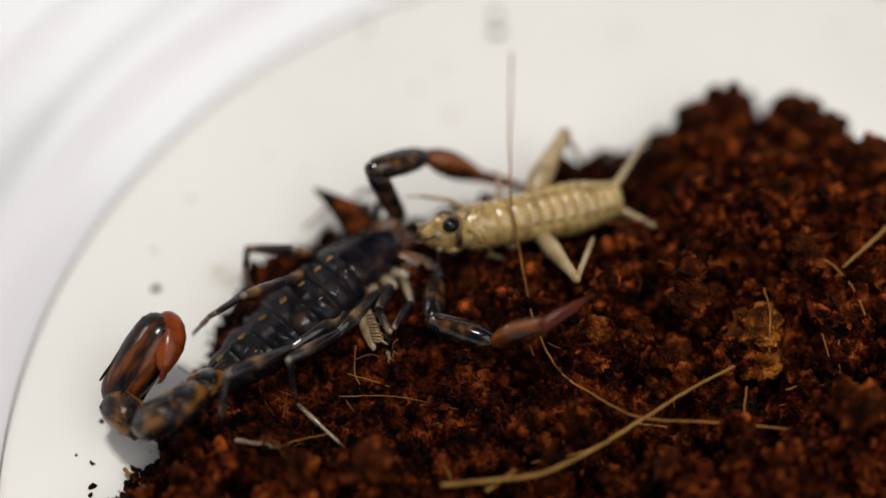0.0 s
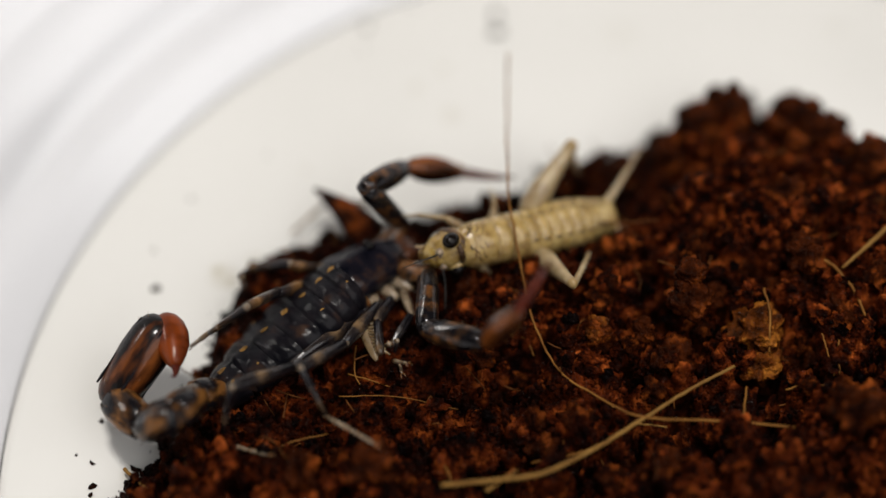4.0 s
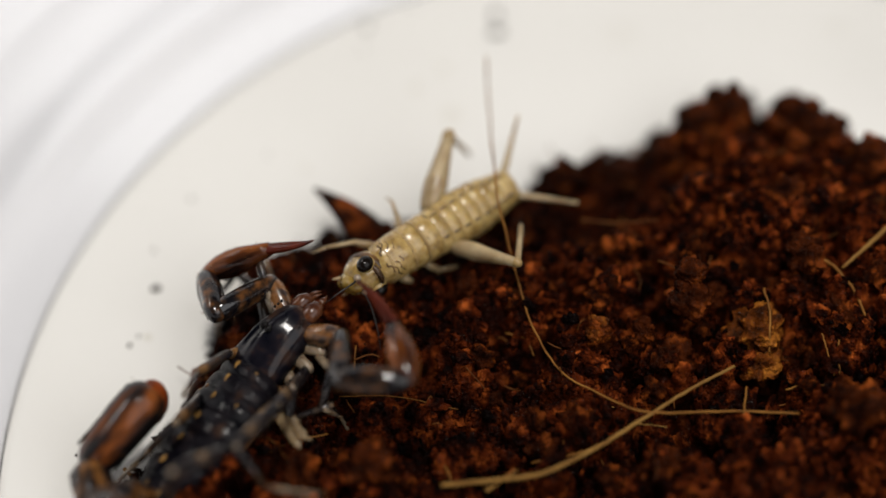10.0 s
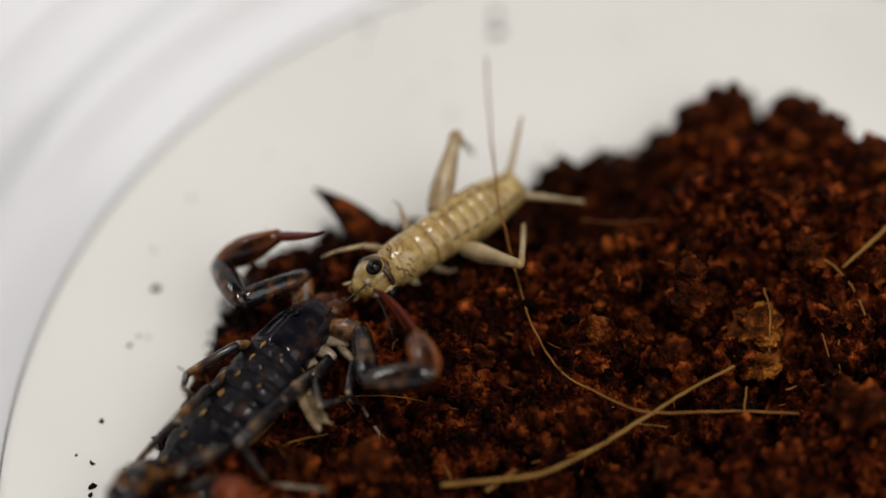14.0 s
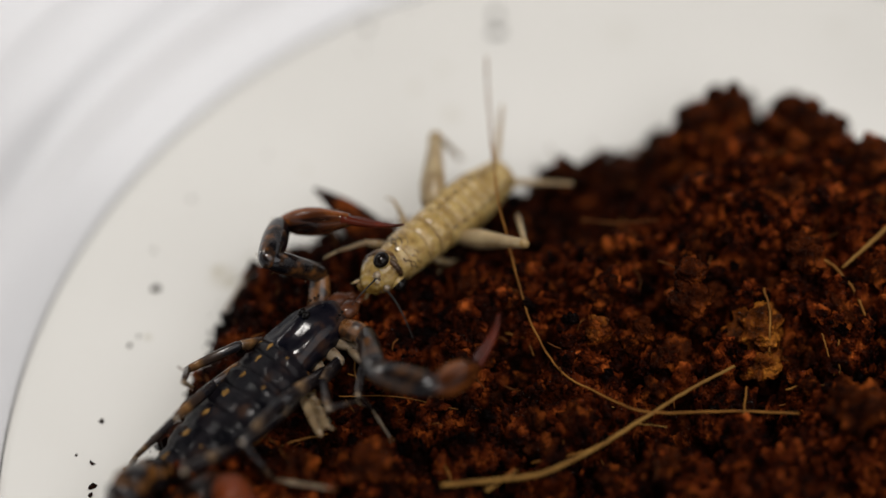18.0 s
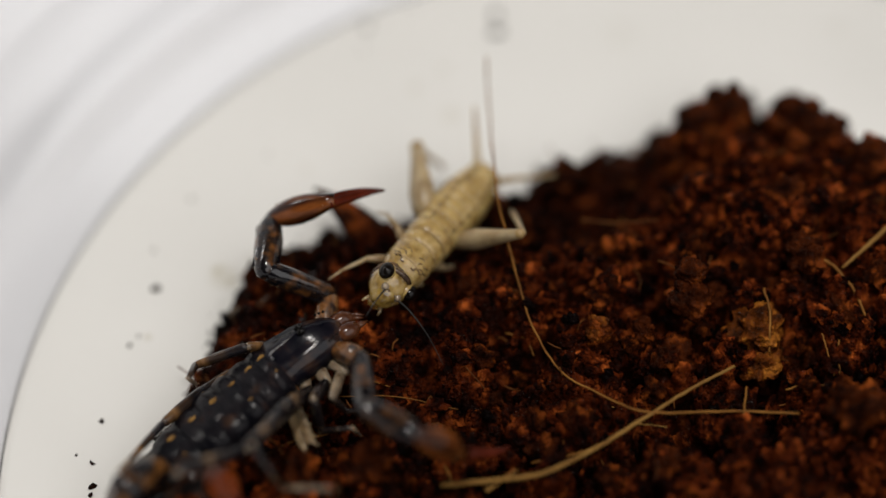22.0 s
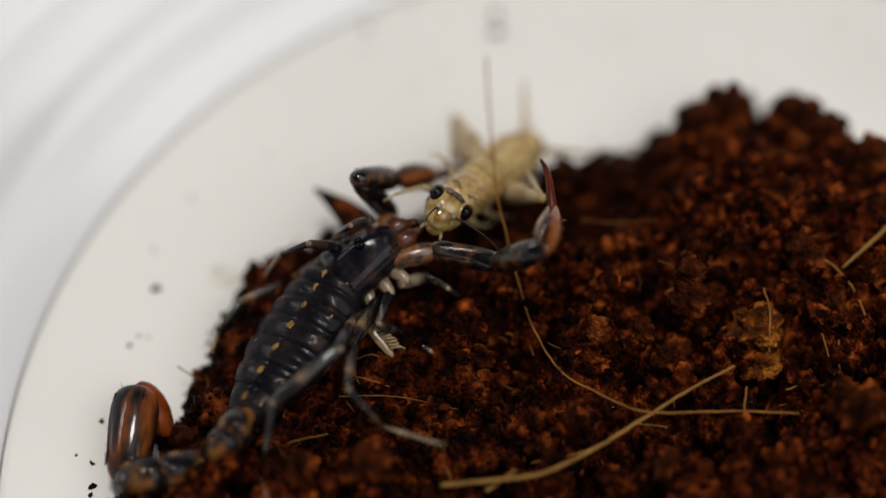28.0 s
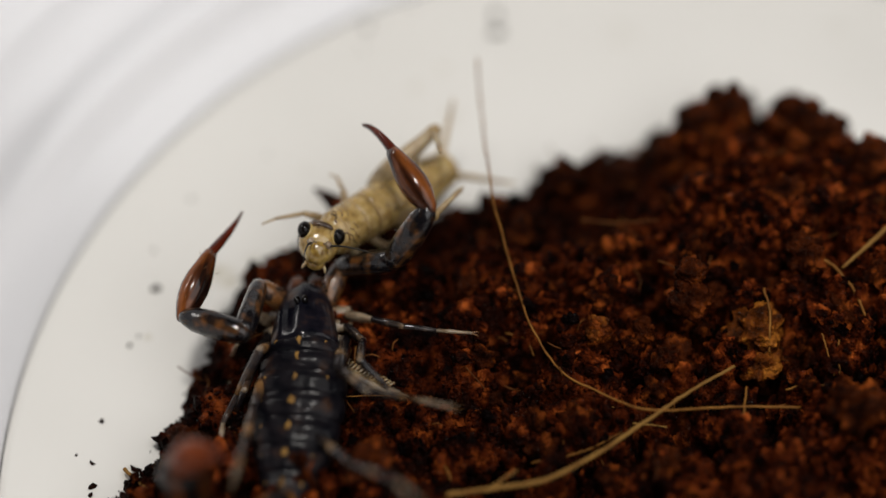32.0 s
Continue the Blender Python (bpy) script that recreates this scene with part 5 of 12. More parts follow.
    walk(MOVES["tail_segment_4"], [
        (0, at(-11.27, 1.96, 1.86, 18, -17, 3)), (1, at(-9.92, 1.53, 1.7, -6, -13, 0)), (2, at(-11.25, 2.07, 2.48, 15, -15, 0)),
        (3, at(-11.56, 2.31, 2.2, 20, -17, 2)), (3.5, at(-11.53, 2.35, 2.24, 20, -17, 2)), (4.83, at(-9.33, 1.84, 3.09, 16, -15, 0)),
        (5.5, at(-8.22, 1.66, 3.37, 11, -13, -2)), (6, at(-7.98, 2, 2.54, -9, -17, 0)), (7, at(-7.79, 2.11, 2.89, 13, -14, -3)),
        (8, at(-7.08, 2.01, 2.96, 3, -11, -5)), (9, at(-6.86, 2.01, 2.89, -3, -6, -9)), (11, at(-6.9, 2.01, 2.89, -3, -7, -9)),
        (11.5, at(-7.88, 1.82, 1.62, -46, 0, -13)), (12, at(-8.85, 1.41, 0.48, -85, 8, -18)), (12.25, at(-8.6, 1.08, -0.04, -106, -1, -31)),
        (12.5, at(-8.36, 0.63, -0.48, -130, -6, -40)), (12.75, at(-8.14, 0.06, -0.82, -156, -10, -47)), (13, at(-7.96, -0.69, -1.03, 176, -13, -53)),
        (14.5, at(-8.46, -0.55, -1.12, 179, -13, -52)), (16.5, at(-8.4, -0.59, -1.11, -178, -13, -52)), (17, at(-8.49, -0.53, -1.12, -177, -14, -52)),
        (18, at(-8.36, -0.73, -1.23, -174, -14, -49)), (19, at(-8.06, -0.49, -1.09, -173, -14, -49)), (20, at(-7.72, -0.76, -1.52, -168, -16, -41)),
        (22, at(-7.6, -0.42, -1.34, -143, -14, -40)), (23.67, at(-7.96, -0.11, -0.99, -127, -13, -40)), (25, at(-8.2, 0.24, -0.63, -116, -11, -40)),
        (25.1, at(-8.7, 1.61, 0.64, -45, -19, -41)), (25.2, at(-9.13, 2.71, 2.19, 34, -26, -41)), (25.5, at(-9.62, 2.26, 4.3, 0, 2, 13)),
        (27.5, at(-11.34, 3.77, 1.51, 0, -4, 24)), (28, at(-12.22, 3.67, 0.37, 0, -7, 26)), (28.5, at(-12.22, 3.67, 0.37, 0, -7, 26)),
        (29.2, at(-13.84, 2.43, 0.88, 0, 1, 40)), (30, at(-13.84, 2.43, 0.88, 0, 1, 40)), (30.25, at(-11.47, 3.97, 2.07, 65, -48, -32)),
        (30.33, at(-10.94, 4.09, 2.48, 61, -42, -32)), (30.42, at(-10.38, 4.3, 2.79, 58, -35, -32)), (30.5, at(-9.84, 4.4, 3.17, 54, -27, -31)),
        (30.7, at(-8.77, 5.1, 3.28, 75, -34, -44)), (30.8, at(-8.24, 5.37, 3.27, 86, -36, -50)), (30.9, at(-8, 5.76, 2.72, 103, -42, -63)),
        (31, at(-7.36, 5.84, 2.86, 112, -42, -66)), (31.3, at(-7.64, 5.33, 1.48, 96, -66, -65)), (31.4, at(-7.75, 5.12, 1.1, 84, -74, -59)),
        (31.6, at(-7.48, 4.79, 1.4, 82, -73, -48)), (32, at(-7.32, 4.45, 1.17, 125, -79, -68)),])
    walk(MOVES["telson"], [
        (0, at(-6.51, 2.18, 3.35, 0, 18, -135)), (1, at(-5.05, 1.56, 2.82, 0, 19, -133)), (2, at(-6.42, 2.05, 3.78, 0, 17, -136)),
        (3, at(-6.77, 2.51, 3.63, 0, 20, -133)), (3.5, at(-6.74, 2.53, 3.67, 0, 19, -134)), (4.83, at(-4.49, 1.82, 4.35, 26, 3, -87)),
        (5.5, at(-3.36, 1.5, 4.53, 0, 45, 138)), (6, at(-3.2, 2.02, 3.99, 0, 45, 138)), (7, at(-2.95, 1.89, 4.13, 0, 44, 137)),
        (8, at(-2.19, 1.59, 3.91, 0, 44, 137)), (9, at(-1.95, 1.24, 3.45, 0, 44, 137)), (11, at(-1.99, 1.27, 3.46, 0, 44, 137)),
        (11.5, at(-3, 0.72, 1.61, -46, -1, -74)), (12, at(-4.13, -0.09, -0.2, -85, -7, -64)), (12.25, at(-4.3, -1.47, 0.02, -102, -10, -73)),
        (12.5, at(-4.56, -2.56, 0.09, -125, -9, -77)), (13, at(-5.02, -4.58, 0.11, -178, -9, -85)), (14.5, at(-5.47, -4.39, 0.04, -174, -10, -86)),
        (16.5, at(-5.4, -4.41, 0.05, -169, -12, -88)), (17, at(-5.48, -4.34, 0.06, -169, -12, -89)), (18, at(-5.22, -4.42, 0.01, -165, -13, -88)),
        (19, at(-4.89, -4.18, 0.1, -161, -14, -98)), (20, at(-4.06, -3.89, -0.17, -153, -11, -99)), (22, at(-3.88, -3.54, -0.13, -130, -11, -99)),
        (25, at(-4.45, -2.92, 0.37, -103, -10, -99)), (25.1, at(-5.12, -1.49, 2.25, -32, -3, -104)), (25.2, at(-5.73, -0.25, 4.37, 48, 6, -109)),
        (25.5, at(-4.76, 3.41, 4.12, 0, 21, -146)), (27.5, at(-6.77, 5.77, 1.87, 0, 29, -120)), (28, at(-7.75, 5.83, 0.94, 0, 40, -117)),
        (28.5, at(-7.75, 5.83, 0.94, 0, 38, -128)), (29.2, at(-10, 5.63, 0.83, 0, 8, -105)), (30, at(-10, 5.63, 0.83, 0, 19, -104)),
        (30.17, at(-9.4, 2.32, 5.59, 115, -6, -107)), (30.33, at(-7.76, 2.13, 5.81, 104, -9, -114)), (30.42, at(-6.94, 2.12, 5.69, 100, -10, -119)),
        (30.5, at(-6.01, 2.14, 5.45, 93, -11, -123)), (30.7, at(-5.78, 2.2, 6.04, 111, -21, -114)), (30.8, at(-5.65, 2.26, 6.2, 117, -23, -109)),
        (30.9, at(-6.32, 2.42, 6.04, 129, -23, -108)), (31, at(-5.82, 2.45, 6.19, 131, -24, -99)), (31.2, at(-6.49, 3.13, 6.17, 139, -25, -116)),
        (31.4, at(-7.02, 3.9, 5.89, 145, -22, -130)), (31.6, at(-6.49, 3.7, 6.18, 143, -33, -117)), (32, at(-6.97, 3.59, 6.08, 150, -39, -96)),])
    walk(MOVES["l_trochanter"], [
        (0, at(4.66, 1.72, -0.85, 10, -12, -6)), (1, at(4.39, 1.92, -0.97, 11, -15, -3)), (2, at(4.53, 1.85, -0.88, 10, -11, -8)),
        (3, at(4.55, 1.66, -1.03, 8, -7, -9)), (3.5, at(4.55, 1.65, -1.03, 9, -7, -9)), (4.17, at(4.96, 1.38, -0.71, 9, -17, -2)),
        (4.83, at(5.55, 0.49, -0.04, 1, -31, 10)), (5.5, at(5.62, 0.43, 0.16, -1, -34, 13)), (5.75, at(5.65, 0.52, 0.3, -5, -40, 20)),
        (6, at(5.38, 1.25, 0.06, 1, -30, 31)), (6.5, at(5.23, 1.43, -0.14, 2, -43, 24)), (7, at(5.11, 1.55, -0.29, 2, -45, 29)),
        (8, at(5.21, 1.38, -0.24, 3, -42, 23)), (8.5, at(5.44, 1.08, 0.04, -5, -36, 38)), (9, at(5.68, 0.55, 0.48, -14, -29, 55)),
        (11, at(5.68, 0.57, 0.49, -16, -31, 56)), (11.25, at(5.5, 0.99, 0.16, -6, -28, 51)), (11.5, at(5.32, 1.28, -0.08, 0, -25, 47)),
        (12, at(5.04, 1.58, -0.4, 7, -18, 45)), (13, at(5.05, 1.6, -0.36, 8, -16, 37)), (14, at(4.85, 1.78, -0.51, 10, -37, 16)),
        (14.5, at(4.76, 1.86, -0.57, 10, -37, 15)), (15.83, at(4.84, 1.79, -0.51, 9, -38, 18)), (16.5, at(4.89, 1.75, -0.48, 10, -45, 12)),
        (17, at(4.87, 1.81, -0.45, 11, -32, 10)), (18, at(5.26, 1.35, -0.15, 4, -39, 19)), (18.5, at(5.4, 1.04, -0.11, 3, -36, 16)),
        (19, at(5.6, 0.44, 0.09, 1, -12, 38)), (19.5, at(5.58, 0.41, 0.01, 1, -10, 44)), (20, at(5.53, 0.47, -0.1, 3, -8, 48)),
        (22, at(5.53, 0.47, -0.12, 2, -12, 40)), (22.5, at(5.54, 0.52, -0.05, 0, -16, 35)), (23, at(5.38, 0.97, -0.21, 4, -29, 12)),
        (24.33, at(5.56, 0.48, -0.04, 0, -17, 33)), (25, at(5.55, 0.44, -0.06, 0, -15, 35)), (25.1, at(5.58, 0.13, -0.06, -4, -22, 30)),
        (25.2, at(5.6, -0.26, 0.02, -10, -40, 16)), (25.3, at(5.57, -0.56, 0.05, -14, -41, 16)), (25.5, at(5.58, -0.55, 0.07, -14, -40, 17)),
        (26.17, at(5.57, -0.63, 0.07, -4, -8, 31)), (26.83, at(5.54, -0.71, 0.05, 6, 11, 36)), (27.5, at(5.47, -0.51, -0.25, 16, 24, 33)),
        (28, at(5.59, -0.58, 0.12, 11, 25, 24)), (28.5, at(5.56, -0.65, 0.07, 10, 21, 29)), (29, at(5.56, -0.59, 0.04, 6, 6, 19)),
        (30, at(5.48, -0.34, -0.28, 8, 6, 20)), (30.08, at(5.32, 0.07, -0.64, 13, 15, 30)), (30.33, at(5.36, 0.4, -0.53, 19, 19, 51)),
        (30.5, at(5.48, 0.45, -0.25, 18, 16, 66)), (30.7, at(5.39, 0.8, -0.29, 7, 0, 62)), (30.8, at(5.39, 0.92, -0.23, -2, -12, 62)),
        (30.9, at(5.55, 0.89, 0.24, -23, -34, 66)), (31, at(5.51, 1.06, 0.24, -19, -32, 64)), (31.3, at(5.51, 1.2, 0.49, -15, -37, 47)),
        (31.4, at(5.51, 1.25, 0.57, -10, -30, 39)), (31.6, at(5.19, 1.48, -0.18, 1, -12, 44)), (31.8, at(5.01, 1.54, -0.48, 6, -4, 49)),
        (32, at(4.83, 1.58, -0.73, -28, -57, 74)),])
    walk(MOVES["l_femur"], [
        (0, at(6.6, 1.5, -0.45, 87, -80, -92)), (1, at(6.32, 1.84, -0.47, 147, -88, -140)), (2, at(6.48, 1.59, -0.49, 73, -85, -74)),
        (3, at(6.51, 1.34, -0.78, 92, -82, -100)), (3.5, at(6.51, 1.34, -0.77, 90, -82, -97)), (4.17, at(6.87, 1.31, -0.11, 146, -70, -148)),
        (4.83, at(7.24, 0.78, 0.99, 175, -55, -166)), (5.5, at(7.23, 0.79, 1.29, -161, -49, 179)), (5.75, at(7.08, 1.04, 1.59, -155, -39, -179)),
        (6, at(6.87, 2.14, 1.05, -126, -34, -179)), (6.5, at(6.58, 2.03, 1.22, -141, -34, -179)), (7, at(6.34, 2.23, 1.13, -135, -35, -180)),
        (8, at(6.58, 1.96, 1.09, -138, -26, -180)), (8.5, at(6.7, 2.08, 1.23, -118, -25, -178)), (9, at(6.69, 1.98, 1.44, -101, -25, -177)),
        (11, at(6.63, 2, 1.52, -106, -26, -175)), (11.25, at(6.61, 2.38, 1.08, -97, -26, -176)), (11.75, at(6.47, 2.79, 0.47, -84, -27, 180)),
        (12, at(6.39, 2.92, 0.21, -75, -27, 177)), (13, at(6.58, 2.76, 0.19, -72, -25, 172)), (13.5, at(6.53, 2.47, 0.51, -104, -24, 172)),
        (14, at(6.39, 2.21, 0.69, -131, -27, 174)), (14.5, at(6.31, 2.28, 0.62, -135, -29, 176)), (15.83, at(6.33, 2.27, 0.73, -128, -26, 174)),
        (16.5, at(6.27, 2.04, 0.93, -139, -25, 173)), (17, at(6.54, 2.09, 0.6, -116, -74, 143)), (18, at(6.74, 1.84, 1.1, -170, -59, -166)),
        (18.5, at(6.95, 1.47, 1.08, -163, -64, -175)), (19, at(7.15, 1.64, 0.5, -106, -71, 159)), (20, at(6.85, 1.95, 0.19, -83, -55, 166)),
        (22, at(7.04, 1.72, 0.29, -88, -57, 157)), (22.5, at(7.13, 1.61, 0.51, -122, -66, 171)), (23, at(7.09, 1.32, 0.77, -168, -75, -175)),
        (23.67, at(7.17, 1.42, 0.7, -165, -73, -169)), (24.33, at(7.16, 1.53, 0.54, -156, -73, -166)), (25, at(7.13, 1.56, 0.44, -156, -73, -163)),
        (25.1, at(7.19, 1.05, 0.69, -154, -78, -176)), (25.2, at(7.08, 0.16, 1.3, -151, -82, 159)), (25.3, at(7.02, -0.15, 1.37, -85, -82, 90)),
        (25.5, at(7.04, -0.11, 1.36, -85, -81, 91)), (26.17, at(7.26, 0.4, 0.35, -88, -81, 123)), (26.83, at(7.14, 0.43, -0.35, -83, -81, 136)),
        (27.5, at(7.01, 0.48, -1.06, 125, -83, 144)), (28, at(7.25, 0.15, -0.72, 110, -82, 160)), (28.5, at(7.2, 0.25, -0.64, 0, -75, 120)),
        (29, at(7.44, 0.07, -0.17, 0, -67, 132)), (29.5, at(7.39, 0.21, -0.33, 100, -78, 170)), (30, at(7.35, 0.34, -0.5, 0, -69, 135)),
        (30.25, at(6.7, 1.64, -1.23, -52, -58, 161)), (30.33, at(6.55, 1.87, -1.19, -33, -50, 164)), (30.42, at(6.45, 2.03, -0.97, -12, -39, 164)),
        (30.5, at(6.27, 2.21, -0.8, 3, -29, 162)), (30.6, at(6.32, 2.41, -0.61, -16, -30, 169)), (30.7, at(6.34, 2.56, -0.3, -35, -28, 176)),
        (30.8, at(6.3, 2.65, 0.19, -59, -26, -179)), (30.9, at(6.22, 2.41, 1.34, -91, -16, -178)), (31, at(6.24, 2.59, 1.3, -91, -16, -175)),
        (31.3, at(6.6, 2.38, 1.69, -86, -25, 156)), (31.4, at(6.85, 2.35, 1.57, -66, -22, 141)), (31.6, at(6.6, 2.84, 0.23, -57, -30, 157)),
        (31.8, at(6.32, 3.05, -0.35, -48, -29, 170)), (32, at(5.13, 2.63, 0.95, -113, -25, -179)),])
    walk(MOVES["l_patella"], [
        (0, at(6.58, 0.84, 3.29, 2, 32, 11)), (1, at(6.22, 1.76, 3.33, -1, 27, 10)), (2, at(6.57, 1.26, 3.29, 2, 28, 4)),
        (3, at(6.42, 0.81, 2.98, -9, 35, 16)), (3.5, at(6.44, 0.81, 2.99, -9, 35, 16)), (4.17, at(5.78, 0.63, 3.46, -32, 25, 31)),
        (4.83, at(5.12, 0.26, 4.1, -58, 11, 39)), (5.5, at(4.72, 0.82, 4.15, -56, -6, 41)), (5.75, at(4.12, 1.01, 3.97, -62, -8, 44)),
        (6, at(3.73, 2.07, 3.19, -38, -12, 46)), (6.5, at(3.43, 1.97, 3.35, -57, -6, 43)), (7, at(3.21, 2.21, 3.28, -54, 0, 40)),
        (7.5, at(3.18, 2.06, 3.01, -74, -3, 51)), (8, at(3.15, 1.94, 2.72, -86, -7, 61)), (8.5, at(3.24, 1.99, 2.81, -73, -2, 61)),
        (9, at(3.27, 1.78, 3.07, -59, 2, 60)), (11, at(3.22, 1.67, 3.16, -62, 2, 60)), (11.25, at(3.2, 2.17, 2.75, -54, 1, 64)),
        (12, at(3, 3.09, 1.94, -37, -4, 74)), (13, at(3.17, 3.23, 1.79, -39, -3, 70)), (13.5, at(3.1, 2.93, 2.07, -69, -4, 70)),
        (14, at(3.01, 2.56, 2.39, -91, -6, 70)), (14.5, at(3, 2.51, 2.48, -90, -7, 70)), (15.83, at(2.94, 2.63, 2.39, -90, -6, 73)),
        (16.5, at(2.84, 2.43, 2.52, -104, -6, 74)), (17, at(5.7, 2.72, 4.25, -10, 2, 22)), (17.5, at(5.24, 1.99, 4.34, -29, 8, 36)),
        (18, at(4.83, 1.36, 4.34, -54, 11, 48)), (18.5, at(5.32, 1.34, 4.5, -38, 9, 38)), (19, at(6.02, 2.08, 4.1, 9, 6, 26)),
        (19.75, at(5.03, 2.36, 3.52, -2, -3, 47)), (20, at(4.72, 2.49, 3.28, -3, -7, 53)), (22, at(5.11, 2.54, 3.46, -10, -8, 49)),
        (22.5, at(5.6, 1.84, 3.98, -17, -1, 44)), (23, at(6.11, 1.24, 4.44, -31, 5, 38)), (24.33, at(6.09, 1.27, 4.18, -7, 2, 37)),
        (25, at(6.07, 1.24, 4.07, -2, 0, 36)), (25.1, at(6.41, 1, 4.4, -6, 6, 29)), (25.2, at(6.56, 0.36, 5.06, -21, 10, 21)),
        (25.3, at(7.02, 0.38, 5.13, -19, 15, 14)), (25.5, at(7.03, 0.48, 5.11, -19, 15, 14)), (26.17, at(6.94, 0.89, 4.11, 13, 29, 8)),
        (26.83, at(6.69, 0.86, 3.4, 41, 40, -3)), (27.5, at(6.62, 0.76, 2.71, 0, 57, -2)), (28, at(6.73, 0.34, 3.04, 0, 53, 3)),
        (28.5, at(6.71, 1.11, 3.03, 0, 52, -2)), (29, at(6.45, 1.17, 3.33, 0, 36, -6)), (29.5, at(6.61, 0.35, 3.38, 0, 43, 2)),
        (30, at(6.39, 1.31, 3.04, 0, 40, -7)), (30.17, at(5.44, 2.11, 2.23, -13, 51, 25)), (30.25, at(4.82, 2.3, 2, -22, 47, 42)),
        (30.33, at(4.22, 2.55, 1.74, -15, 41, 55)), (30.42, at(3.62, 2.87, 1.44, -1, 31, 65)), (30.5, at(3.12, 3.25, 1.05, 12, 21, 74)),
        (30.7, at(3, 2.82, 1.5, -36, 28, 85)), (30.8, at(2.87, 2.6, 1.83, -64, 30, 92)), (30.9, at(2.58, 2.3, 2.41, -105, 30, 95)),
        (31, at(2.61, 2.29, 2.37, -100, 27, 107)), (31.1, at(2.82, 2.74, 2.79, -101, 28, 84)), (31.2, at(3.09, 3.25, 3.1, -87, 21, 67)),
        (31.3, at(3.45, 3.81, 3.26, -65, 8, 54)), (31.4, at(4.11, 4.56, 2.99, -29, -13, 45)), (31.6, at(3.58, 4.12, 2.15, -18, -2, 55)),
        (31.8, at(3.05, 3.63, 1.49, -12, 2, 64)), (32, at(1.68, 2.59, 2.55, -83, 3, 73)),])
